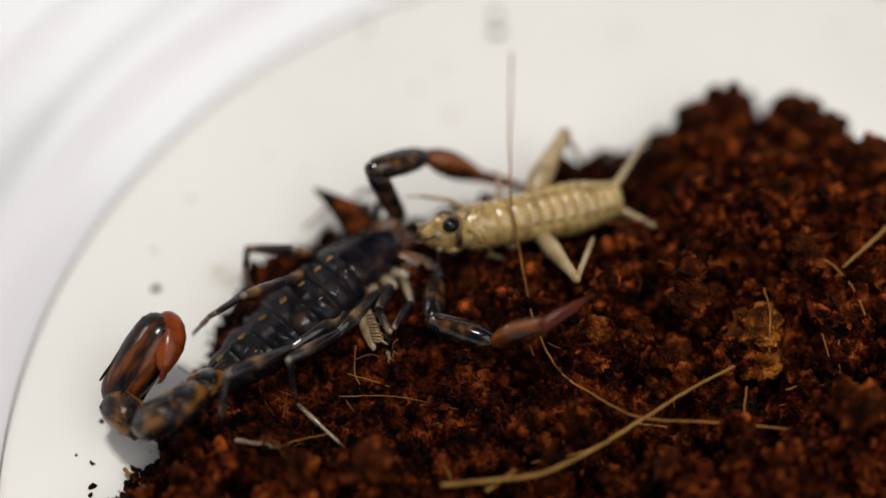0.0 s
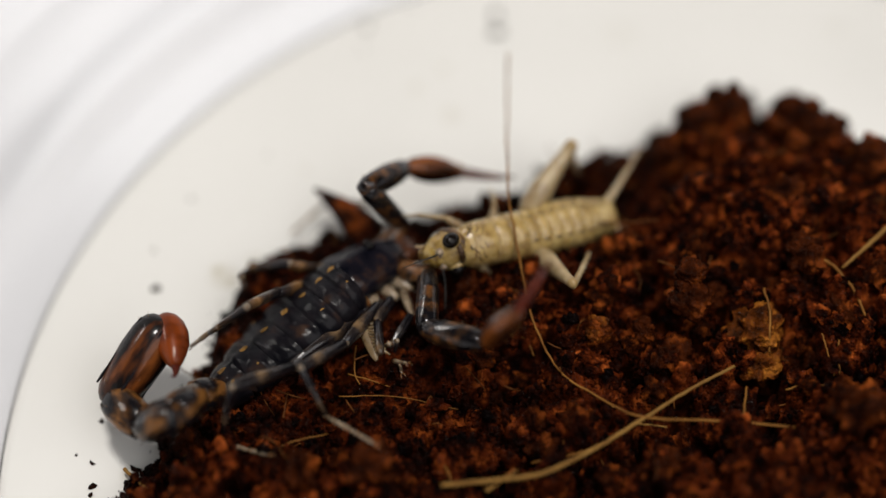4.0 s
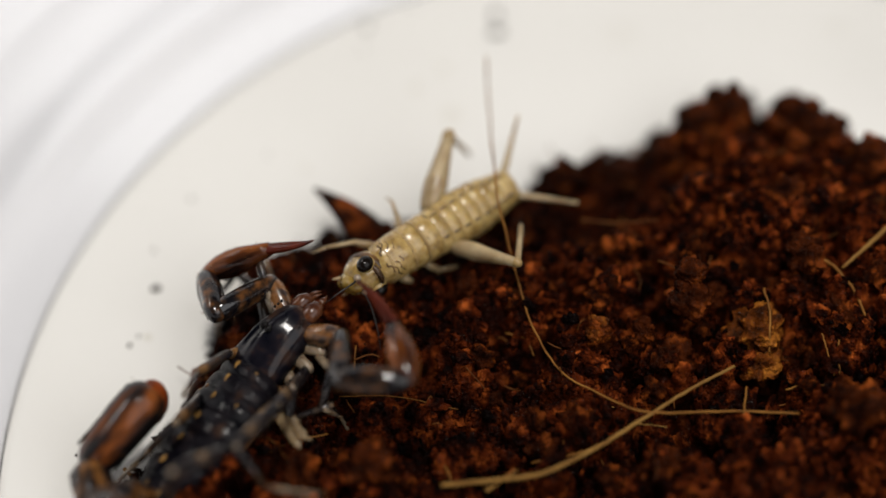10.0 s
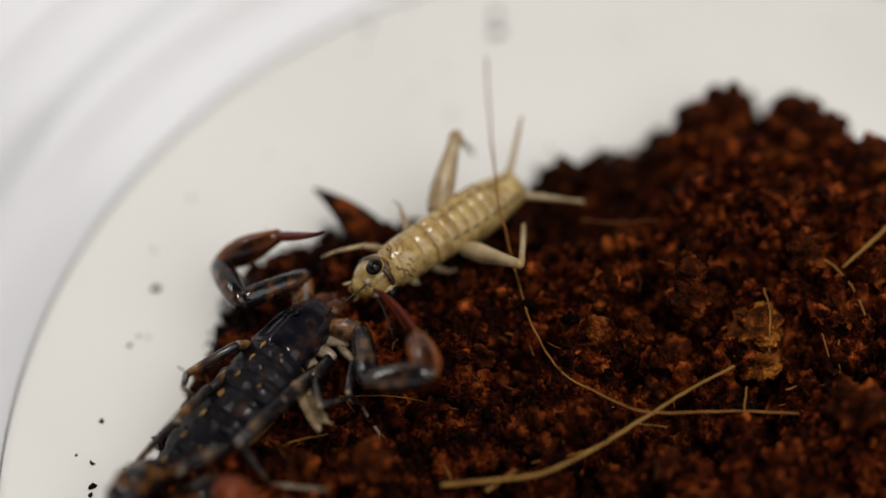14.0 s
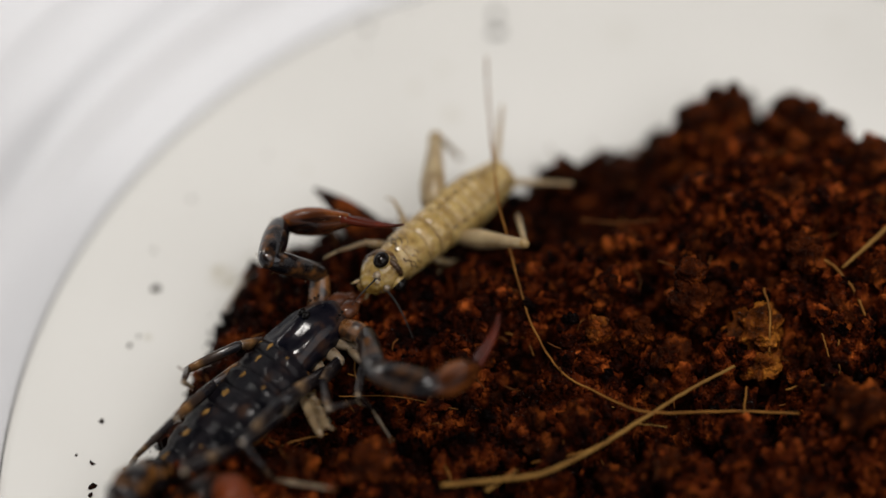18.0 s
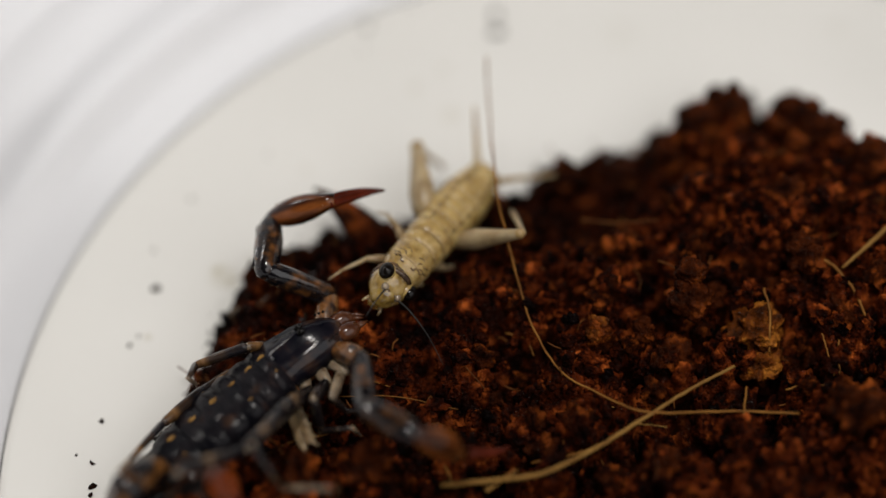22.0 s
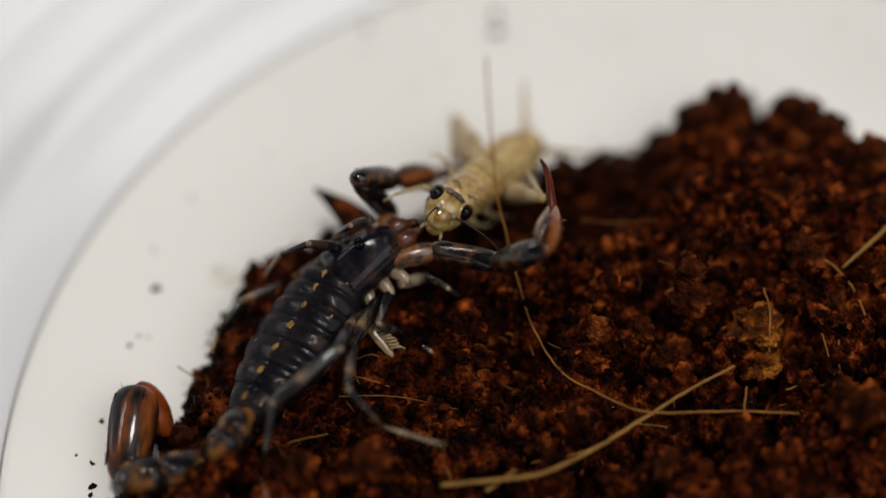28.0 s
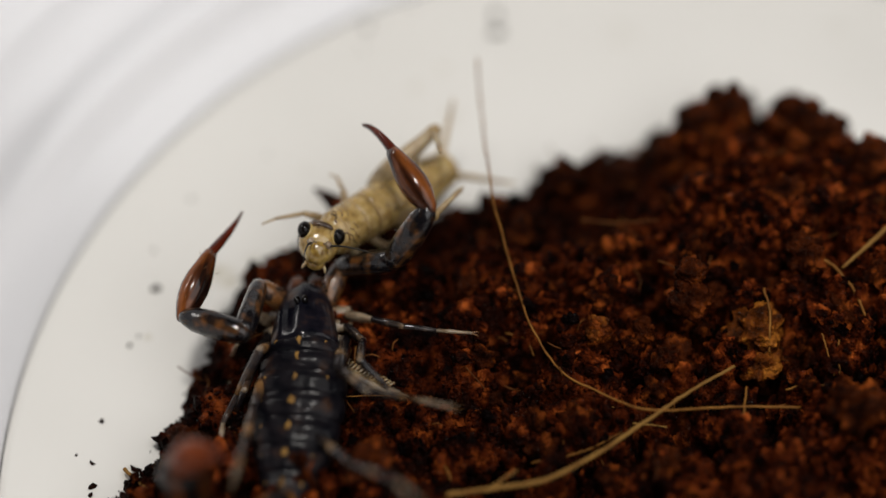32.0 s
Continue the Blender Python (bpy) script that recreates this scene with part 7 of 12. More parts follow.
    walk(MOVES["r_hand"], [
        (0, at(5.04, -7.58, -3.91, -41, -16, -57)), (0.33, at(4.31, -8.21, -3.48, -29, -11, -68)), (0.67, at(3.68, -8.4, -3.4, -25, -3, -77)),
        (1, at(3.12, -8.45, -3.45, -24, 6, -84)), (1.5, at(4.52, -8.62, -3.17, -30, -22, -71)), (2, at(6.18, -8.06, -3.57, -48, -40, -40)),
        (2.5, at(5.25, -8.62, -3.65, -29, -22, -62)), (3, at(4.52, -8.62, -4.24, -20, 3, -69)), (3.5, at(4.41, -8.8, -2.8, -7, -17, -57)),
        (4.17, at(4.4, -8.72, -2.01, -3, -38, -57)), (4.83, at(4.29, -9.09, -1, -5, -56, -43)), (5.5, at(4.57, -8.1, -1.07, -63, -59, 19)),
        (5.75, at(4.53, -8.93, -0.44, -25, -21, 51)), (6, at(4.78, -8.72, -0.62, -19, -13, 55)), (7, at(5.44, -8.09, -1.51, -8, -14, 53)),
        (7.5, at(5.7, -8.02, -1.5, 13, -13, 54)), (8, at(6, -7.84, -1.59, 35, -11, 56)), (8.5, at(5.79, -8.27, -1.33, 33, -10, 55)),
        (9, at(5.53, -8.86, -0.94, 32, -10, 54)), (11, at(5.52, -8.89, -0.85, 35, -10, 55)), (11.5, at(5.44, -8.63, -1.3, 14, -8, 59)),
        (12, at(5.3, -8.55, -1.63, -3, -7, 62)), (13, at(5.49, -8.42, -1.63, -19, -7, 63)), (14.5, at(5.72, -8.1, -1.67, 21, 0, 68)),
        (16.5, at(5.98, -7.98, -1.79, 22, 2, 69)), (17, at(5.95, -7.92, -1.75, 24, 2, 69)), (17.5, at(5.6, -8.69, -1.33, 57, 19, 54)),
        (18, at(5.34, -9.28, -1.06, 68, 31, 33)), (18.5, at(4.28, -9.64, -0.55, 70, 29, 33)), (19, at(3.2, -10.08, 0.11, 74, 28, 32)),
        (19.25, at(3.3, -10.25, -0.16, 85, 34, 32)), (19.75, at(3.63, -10.32, -0.9, 98, 45, 27)), (20, at(3.84, -10.29, -1.32, 99, 51, 22)),
        (22, at(4.33, -10.13, -1.39, 98, 60, 28)), (22.5, at(5.09, -10.16, -1.96, 89, 58, 20)), (23, at(5.98, -9.55, -3.01, 78, 55, 12)),
        (24.33, at(5.96, -10.17, -2.42, 68, 56, 6)), (25, at(5.99, -10.25, -2.32, 62, 57, 2)), (25.1, at(6.38, -10.57, -1.43, 63, 52, 17)),
        (25.2, at(6.85, -10.52, -1.08, 47, 42, 22)), (25.3, at(7.52, -10.79, -0.69, 39, 33, 23)), (25.5, at(7.57, -10.79, -0.48, 39, 34, 23)),
        (26.17, at(7.6, -10.87, 0.48, 30, 33, 24)), (26.83, at(7.65, -10.85, 1.07, 21, 31, 26)), (27.5, at(7.89, -10.56, 0.96, 10, 28, 29)),
        (28, at(7.28, -10.72, 1.59, -13, 22, 34)), (28.5, at(7.32, -10.91, 0.99, 3, 28, 24)), (29, at(6.93, -11.08, 0.28, 9, 25, 7)),
        (29.5, at(6, -11, 0.87, 8, 25, 18)), (30, at(5.21, -10.81, 1.26, 4, 23, 28)), (30.08, at(5.73, -10.34, 1.25, 9, 29, 35)),
        (30.17, at(5.98, -9.45, 0.54, -5, 28, 35)), (30.25, at(6, -8.94, 0.39, -11, 28, 36)), (30.33, at(5.98, -8.52, 0.36, -16, 28, 37)),
        (30.5, at(5.8, -7.83, 0.61, -29, 27, 37)), (30.7, at(5.91, -7.84, 1.17, -29, 21, 30)), (30.8, at(5.94, -7.93, 1.6, -27, 17, 26)),
        (30.9, at(5.38, -8.25, 2.6, -21, 8, 20)), (31, at(5.42, -8.41, 3.25, -7, 6, 19)), (31.2, at(5.97, -8.16, 4.21, -27, 7, 22)),
        (31.4, at(6.72, -7.79, 4.85, -42, 7, 26)), (31.6, at(7.67, -7.27, 4.11, -36, 8, 31)), (31.7, at(7.77, -7.13, 4.02, -33, 5, 32)),
        (31.8, at(8.05, -6.89, 3.6, -37, 2, 34)), (32, at(8.41, -6.55, 3.11, -35, -7, 36)),])
    walk(MOVES["r_finger"], [
        (0, at(6.97, -10.57, -2.9, -46, 4, -9)), (0.33, at(5.68, -11.58, -2.8, -27, 16, -23)), (0.67, at(4.54, -12, -3.19, -15, 28, -34)),
        (1, at(3.52, -12.1, -3.83, -9, 33, -44)), (1.5, at(5.63, -11.86, -1.77, -37, 6, -27)), (2, at(8.37, -9.88, -1.21, -77, -18, 15)),
        (2.5, at(6.87, -11.64, -2.24, -38, 2, -15)), (3, at(5.87, -12.07, -4.41, -6, 31, -23)), (3.5, at(6.35, -11.77, -1.74, -14, 1, -8)),
        (4.17, at(5.99, -11.15, 0.28, -35, -24, 2)), (4.83, at(5.78, -10.51, 2.08, -62, -36, 30)), (5.5, at(6.38, -7.47, 2.1, -94, -19, 64)),
        (5.75, at(6.71, -6.25, 0.89, -31, -23, 67)), (6, at(6.84, -5.76, 0.22, -23, -44, 63)), (7, at(7.6, -5.23, -0.59, -13, -24, 69)),
        (7.5, at(7.81, -5.09, -0.7, 8, -33, 68)), (8, at(8.06, -4.84, -0.89, 29, -48, 66)), (8.5, at(7.88, -5.29, -0.66, 28, -46, 65)),
        (9, at(7.65, -5.89, -0.3, 27, -44, 65)), (11, at(7.62, -5.91, -0.21, 30, -44, 65)), (11.25, at(7.49, -5.69, -0.5, 19, -54, 64)),
        (11.75, at(7.18, -5.39, -0.99, 2, -54, 66)), (12, at(7.01, -5.3, -1.21, -5, -54, 67)), (13, at(7.16, -5.15, -1.2, -21, -55, 66)),
        (14.5, at(7.13, -4.68, -1.67, 17, -51, 77)), (16.5, at(7.33, -4.54, -1.91, 19, -49, 76)), (17, at(7.27, -4.47, -1.88, 22, -49, 76)),
        (17.5, at(7.64, -5.86, -2.56, 59, -31, 41)), (18, at(7.99, -7.56, -2.97, 64, -14, 7)), (18.5, at(7, -7.9, -2.37, 66, -8, 11)),
        (19, at(5.97, -8.34, -1.62, 70, 8, 19)), (19.5, at(5.9, -8.88, -2.89, 87, 22, 18)), (20, at(6.02, -9.42, -4.18, 92, 32, 11)),
        (22, at(5.97, -9.24, -4.59, 81, 47, 8)), (22.5, at(6.95, -9.47, -5.08, 68, 44, -6)), (23, at(8.06, -9.11, -6.03, 50, 35, -26)),
        (24.33, at(8, -9.97, -5.5, 51, 44, -16)), (25, at(8.02, -10.17, -5.42, 50, 47, -13)), (25.1, at(8.57, -9.89, -4.33, 54, 47, 6)),
        (25.2, at(9.39, -9.52, -3.58, 43, 41, 15)), (25.3, at(10.37, -9.56, -2.7, 37, 34, 20)), (25.5, at(10.41, -9.59, -2.53, 37, 34, 20)),
        (26.17, at(10.45, -9.59, -1.51, 28, 34, 21)), (26.83, at(10.51, -9.43, -0.81, 19, 33, 24)), (27.5, at(10.75, -8.95, -0.75, 9, 32, 27)),
        (28, at(10.11, -8.78, 0.22, -13, -15, 35)), (28.5, at(10.3, -9.56, -0.73, 3, 15, 24)), (29, at(10.27, -10.69, -1.26, 5, 25, -3)),
        (29.5, at(9.2, -9.98, -0.67, 5, 24, 12)), (30, at(8.2, -9.21, -0.2, 3, 21, 25)), (30.08, at(8.41, -8.5, -0.52, 9, 25, 36)),
        (30.17, at(8.63, -7.56, -1.23, -2, 23, 41)), (30.25, at(8.63, -7.03, -1.37, -7, 21, 45)), (30.33, at(8.59, -6.57, -1.4, -12, 19, 49)),
        (30.5, at(8.44, -5.86, -1.07, -23, 10, 56)), (30.6, at(8.69, -5.95, -0.66, -24, 9, 51)), (30.7, at(8.92, -6.12, -0.14, -25, 8, 46)),
        (30.8, at(9.1, -6.36, 0.5, -23, 7, 41)), (30.9, at(8.81, -6.98, 2.1, -20, 1, 34)), (31, at(8.9, -7.23, 2.84, -6, 2, 31)),
        (31.2, at(9.37, -6.77, 3.78, -26, 2, 36)), (31.4, at(10.03, -6.19, 4.42, -41, 1, 40)), (31.6, at(10.8, -5.37, 3.61, -34, 7, 42)),
        (31.7, at(10.88, -5.15, 3.71, -32, 8, 42)), (31.8, at(11.13, -4.85, 3.5, -36, 9, 41)), (32, at(11.39, -4.4, 3.53, -35, 10, 41)),])
    walk(MOVES["r0_femur"], [
        (0, at(4.32, -1.27, -1.83, 0, 6, -114)), (1, at(4.25, -1.07, -1.96, 0, 7, -112)), (2, at(4.34, -1.14, -1.88, 0, 6, -116)),
        (3, at(4.09, -1.33, -1.97, 0, 7, -113)), (3.5, at(4.08, -1.33, -1.97, 0, 6, -114)), (5.5, at(4.5, -2.34, -0.89, 0, -4, -102)),
        (6, at(4.88, -1.65, -1.09, 0, -5, -102)), (7, at(4.76, -1.39, -1.39, 0, -5, -105)), (8, at(4.73, -1.55, -1.33, 0, -5, -104)),
        (11, at(4.78, -2.22, -0.67, 0, -6, -105)), (12, at(4.69, -1.37, -1.48, 0, -5, -103)), (13, at(4.73, -1.34, -1.45, 0, -5, -103)),
        (14.5, at(4.63, -1.11, -1.65, 0, -4, -102)), (17, at(4.72, -1.15, -1.55, 0, -4, -102)), (18, at(4.78, -1.57, -1.26, 0, -4, -100)),
        (19, at(4.47, -2.32, -0.94, 0, -5, -103)), (20, at(4.39, -2.32, -1.03, 0, -6, -135)), (22, at(4.36, -2.31, -1.08, 0, -6, -134)),
        (23.67, at(4.5, -2.1, -1.12, 0, -7, -135)), (25, at(4.39, -2.33, -1.02, 0, -7, -136)), (25.5, at(3.71, -2.97, -0.81, 0, -12, -154)),
        (27.5, at(3.6, -2.97, -0.89, 0, 45, -5)), (28, at(3.77, -3.07, -0.59, 0, 44, -4)), (29, at(3.68, -2.98, -0.81, 0, -37, -83)),
        (30, at(3.67, -2.81, -1.06, 0, -38, -81)), (30.5, at(4.33, -2.39, -1.01, 0, -38, -81)), (31, at(5.01, -1.93, -0.66, 0, -18, -111)),
        (31.4, at(5.28, -1.76, -0.36, 0, -17, -112)), (32, at(4.62, -1.48, -1.48, 0, -21, -110)),])
    walk(MOVES["r0_patella"], [
        (0, at(3.58, -2.9, -2.03, 0, -6, -150)), (1, at(3.58, -2.73, -2.17, 0, -6, -147)), (2, at(3.55, -2.75, -2.06, 0, -7, -151)),
        (3, at(3.4, -2.98, -2.18, 0, -5, -148)), (3.5, at(3.37, -2.97, -2.17, 0, -5, -149)), (5.5, at(4.14, -4.1, -0.76, 0, 51, 149)),
        (6, at(4.5, -3.4, -0.95, 0, 51, 149)), (7, at(4.31, -3.12, -1.23, 0, 2, -144)), (8, at(4.28, -3.29, -1.16, 0, 2, -143)),
        (11, at(4.31, -3.95, -0.49, 0, 49, 148)), (12, at(4.28, -3.12, -1.33, 0, 3, -142)), (13, at(4.32, -3.09, -1.3, 0, 3, -142)),
        (14.5, at(4.24, -2.86, -1.51, 0, 4, -141)), (17, at(4.33, -2.9, -1.41, 0, 4, -141)), (18, at(4.46, -3.34, -1.14, 0, 5, -139)),
        (19, at(4.06, -4.07, -0.79, 0, 51, 149)), (20, at(3.13, -3.6, -0.84, 0, 65, 68)), (22, at(3.11, -3.59, -0.89, 0, 65, 68)),
        (23.67, at(3.25, -3.37, -0.9, 0, 66, 66)), (25, at(3.12, -3.58, -0.79, 0, 66, 66)), (25.5, at(2.12, -3.73, -0.44, 0, 72, 47)),
        (27.5, at(4.87, -3.09, -2.16, 0, -13, -102)), (28, at(5.06, -3.16, -1.84, 0, -14, -100)), (29, at(3.85, -4.41, 0.28, 0, 55, 13)),
        (30, at(3.88, -4.21, 0.05, 0, 56, 13)), (30.5, at(4.54, -3.79, 0.1, 0, 63, 7)), (31, at(4.4, -3.53, -0.1, 0, 48, -68)),
        (31.4, at(4.64, -3.36, 0.17, 0, 47, -64)), (32, at(4.05, -3.06, -0.83, 0, -15, -109)),])
    walk(MOVES["r0_tibia"], [
        (0, at(1.86, -3.9, -1.82, 0, 56, 108)), (1, at(1.91, -3.81, -1.97, 0, -11, -118)), (2, at(1.81, -3.7, -1.82, 0, 56, 108)),
        (3, at(1.71, -4.04, -2.01, 0, 56, 108)), (3.5, at(1.66, -4, -1.98, 0, 56, 108)), (5.5, at(3.06, -3.46, -2.32, 0, -2, -100)),
        (6, at(3.41, -2.76, -2.5, 0, -2, -100)), (7, at(2.7, -4.31, -1.31, 0, 71, 68)), (8, at(2.68, -4.48, -1.23, 0, 71, 68)),
        (11, at(3.21, -3.25, -2.01, 0, 72, 68)), (12, at(2.71, -4.34, -1.45, 0, 70, 67)), (13, at(2.75, -4.31, -1.42, 0, 70, 67)),
        (14.5, at(2.68, -4.11, -1.65, 0, 70, 66)), (17, at(2.77, -4.14, -1.55, 0, 70, 66)), (18, at(2.97, -4.65, -1.32, 0, 69, 65)),
        (19, at(2.97, -3.41, -2.33, 0, -3, -101)), (20, at(3.46, -2.81, -2.65, 0, 14, -44)), (22, at(3.43, -2.8, -2.69, 0, 14, -44)),
        (23.67, at(3.57, -2.62, -2.73, 0, 13, -44)), (25, at(3.44, -2.84, -2.62, 0, 13, -45)), (25.5, at(2.55, -3.28, -2.33, 0, 11, -64)),
        (27.5, at(4.46, -4.99, -1.71, -79, 76, 12)), (28, at(4.71, -5.07, -1.37, 0, 76, 10)), (29, at(4.97, -4.15, -1.36, 0, 57, -8)),
        (30, at(4.98, -3.96, -1.6, 0, 58, -9)), (30.5, at(5.43, -3.69, -1.69, 0, -28, -107)), (31, at(4.9, -4.76, -1.59, 0, 16, -88)),
        (31.4, at(5.24, -4.58, -1.29, 0, 16, -87)), (32, at(3.43, -4.89, -0.33, 0, 16, -90)),])
    walk(MOVES["r0_tarsus"], [
        (0, at(1.56, -2.94, -3.31, 0, -23, -109)), (1, at(1.09, -5.37, -1.62, 0, 48, 88)), (2, at(1.5, -2.73, -3.31, 0, -24, -111)),
        (3, at(1.4, -3.08, -3.5, 0, -23, -108)), (3.5, at(1.36, -3.04, -3.47, 0, -23, -109)), (5.5, at(2.75, -5.23, -2.25, 0, 73, -122)),
        (6, at(3.08, -4.53, -2.42, 0, 72, -124)), (7, at(2.92, -3.77, -3.01, 0, 32, -114)), (8, at(2.9, -3.93, -2.93, 0, 32, -114)),
        (11, at(3.42, -2.72, -3.72, 0, 33, -116)), (12, at(2.95, -3.79, -3.14, 0, 33, -112)), (13, at(2.99, -3.76, -3.11, 0, 33, -112)),
        (14.5, at(2.93, -3.55, -3.34, 0, 34, -111)), (17, at(3.02, -3.59, -3.24, 0, 34, -111)), (18, at(3.24, -4.06, -3, 0, 34, -108)),
        (19, at(2.62, -5.17, -2.25, 0, 72, -126)), (20, at(4.72, -4.02, -3.08, 0, 53, 62)), (22, at(4.69, -4.01, -3.12, 0, 53, 62)),
        (23.67, at(4.84, -3.83, -3.14, 0, 54, 61)), (25, at(4.68, -4.08, -3.03, 0, 54, 61)), (25.5, at(3.34, -4.86, -2.69, 0, 60, 41)),
        (27.5, at(4.89, -4.91, -3.46, 0, -38, -119)), (28, at(5.15, -4.99, -3.11, 0, 64, 50)), (29, at(5.93, -4.28, -2.87, 0, -43, -126)),
        (30, at(5.93, -4.1, -3.13, 0, -44, -124)), (30.5, at(4.96, -5.2, -0.84, 0, 60, 35)), (31, at(4.95, -6.49, -2.09, 0, 14, -86)),
        (31.4, at(5.32, -6.31, -1.79, 0, 14, -85)), (32, at(3.42, -6.63, -0.81, 0, 14, -88)),])
    walk(MOVES["r1_femur"], [
        (0, at(3.57, -1.4, -1.58, 0, -10, -142)), (1, at(3.53, -1.27, -1.67, 0, -10, -140)), (2, at(3.6, -1.31, -1.61, 0, -11, -144)),
        (3, at(3.36, -1.44, -1.66, 0, -9, -141)), (3.5, at(3.35, -1.45, -1.66, 0, -10, -142)), (5.5, at(3.73, -2.15, -0.92, 0, -19, -147)),
        (6, at(4.08, -1.65, -1.08, 0, -20, -147)), (7, at(3.97, -1.47, -1.29, 0, -22, -150)), (8, at(3.93, -1.59, -1.25, 0, -22, -149)),
        (11, at(4, -2.07, -0.77, 0, -22, -150)), (12, at(3.9, -1.46, -1.35, 0, -20, -148)), (13, at(3.94, -1.44, -1.33, 0, -20, -148)),
        (14.5, at(3.87, -1.28, -1.47, 0, -20, -148)), (17, at(3.95, -1.3, -1.4, 0, -20, -148)), (18, at(3.99, -1.6, -1.2, 0, -18, -145)),
        (19, at(3.69, -2.15, -0.95, 0, -21, -148)), (20, at(3.59, -2.13, -1.04, 0, -21, -135)), (22, at(3.58, -2.13, -1.04, 0, -21, -135)),
        (23.67, at(3.71, -1.99, -1.08, 0, -22, -136)), (25, at(3.61, -2.16, -1, 0, -22, -136)), (25.5, at(3.01, -2.58, -0.83, 0, -27, -156)),
        (27.5, at(2.89, -2.6, -0.85, 0, -5, -164)), (28, at(3.06, -2.7, -0.64, 0, -4, -162)), (29, at(2.98, -2.59, -0.83, 0, -26, -120)),
        (30, at(2.95, -2.46, -1, 0, -27, -119)), (30.5, at(3.55, -2.23, -0.96, 0, -32, -121)), (31, at(4.17, -1.97, -0.7, 0, -23, -135)),
        (31.4, at(4.49, -1.79, -0.51, 0, -21, -136)), (32, at(3.86, -1.6, -1.29, 0, -27, -134)),])
    walk(MOVES["r1_patella"], [
        (0, at(2.01, -2.6, -1.23, 0, -1, -107)), (1, at(2.02, -2.54, -1.33, 0, -1, -104)), (2, at(2.01, -2.46, -1.23, 0, -2, -108)),
        (3, at(1.83, -2.69, -1.34, 0, -1, -105)), (3.5, at(1.8, -2.67, -1.32, 0, -1, -106)), (5.5, at(2.15, -3.19, -0.26, 0, 65, 121)),
        (6, at(2.5, -2.67, -0.39, 0, 0, -120)), (7, at(2.37, -2.41, -0.56, 0, -1, -123)), (8, at(2.33, -2.54, -0.51, 0, -2, -123)),
        (11, at(2.4, -2.99, -0.01, 0, 64, 123)), (12, at(2.31, -2.44, -0.65, 0, -1, -121)), (13, at(2.35, -2.43, -0.63, 0, -1, -121)),
        (14.5, at(2.28, -2.28, -0.79, 0, 0, -121)), (17, at(2.36, -2.3, -0.72, 0, 0, -121)), (18, at(2.43, -2.68, -0.57, 0, 1, -118)),
        (19, at(2.1, -3.14, -0.25, 0, 65, 122)), (20, at(2.26, -3.45, -0.33, 0, 72, 131)), (22, at(2.26, -3.45, -0.33, 0, 72, 131)),
        (23.67, at(2.38, -3.29, -0.34, 0, 73, 133)), (25, at(2.27, -3.44, -0.25, 0, 73, 133)), (25.5, at(1.38, -3.31, 0.07, 0, 75, 134)),
        (27.5, at(0.97, -3.15, -0.69, 0, -17, -105)), (28, at(1.16, -3.32, -0.49, 0, 73, -6)), (29, at(2.08, -4.15, 0.04, 129, 82, -141)),
        (30, at(2.1, -4.03, -0.09, 132, 81, -137)), (30.5, at(2.67, -3.68, 0.1, 0, -7, -139)), (31, at(2.86, -3.27, 0.07, 0, -32, -167)),
        (31.4, at(3.15, -3.09, 0.19, 0, 71, 72)), (32, at(2.63, -2.87, -0.37, 0, -38, -167)),])
    walk(MOVES["r1_tibia"], [
        (0, at(1.35, -4.8, -1.17, 0, 53, 108)), (1, at(1.46, -4.77, -1.28, 0, 53, 110)), (2, at(1.29, -4.64, -1.15, 0, 53, 108)),
        (3, at(1.24, -4.91, -1.29, 0, 53, 108)), (3.5, at(1.18, -4.88, -1.27, 0, 53, 108)), (5.5, at(1.66, -2.36, -2.34, 0, -9, -60)),
        (6, at(1.34, -4.65, -0.38, 0, 41, 16)), (7, at(1.12, -4.34, -0.5, 0, 42, 13)), (8, at(1.09, -4.47, -0.44, 0, 42, 14)),
        (11, at(1.86, -2.15, -2.08, 0, -8, -64)), (12, at(1.11, -4.41, -0.63, 0, 41, 15)), (13, at(1.15, -4.39, -0.6, 0, 41, 15)),
        (14.5, at(1.11, -4.26, -0.78, 0, 40, 15)), (17, at(1.18, -4.28, -0.71, 0, 40, 15)), (18, at(1.34, -4.71, -0.6, 0, 39, 18)),
        (19, at(1.59, -2.31, -2.33, 0, -8, -62)), (20, at(1.8, -2.91, -2.51, 0, -2, -57)), (22, at(1.79, -2.91, -2.51, 0, -2, -57)),
        (23.67, at(1.92, -2.8, -2.54, 0, -3, -57)), (25, at(1.79, -2.94, -2.44, 0, -3, -58)), (25.5, at(0.95, -2.87, -2.15, 0, -6, -75)),
        (27.5, at(0.41, -5.27, 0, 0, 64, -52)), (28, at(1.85, -3.4, -2.68, 0, -1, -95)), (29, at(1.85, -4.34, -2.24, 0, 39, -111)),
        (30, at(1.84, -4.27, -2.37, 0, 38, -110)), (30.5, at(0.95, -5.18, 0.37, 0, 34, -120)), (31, at(0.96, -3.71, 1.29, 0, 31, -127)),
        (31.4, at(3.38, -2.39, -1.98, 0, 33, -125)), (32, at(0.86, -3.28, 1.05, 0, 27, -129)),])
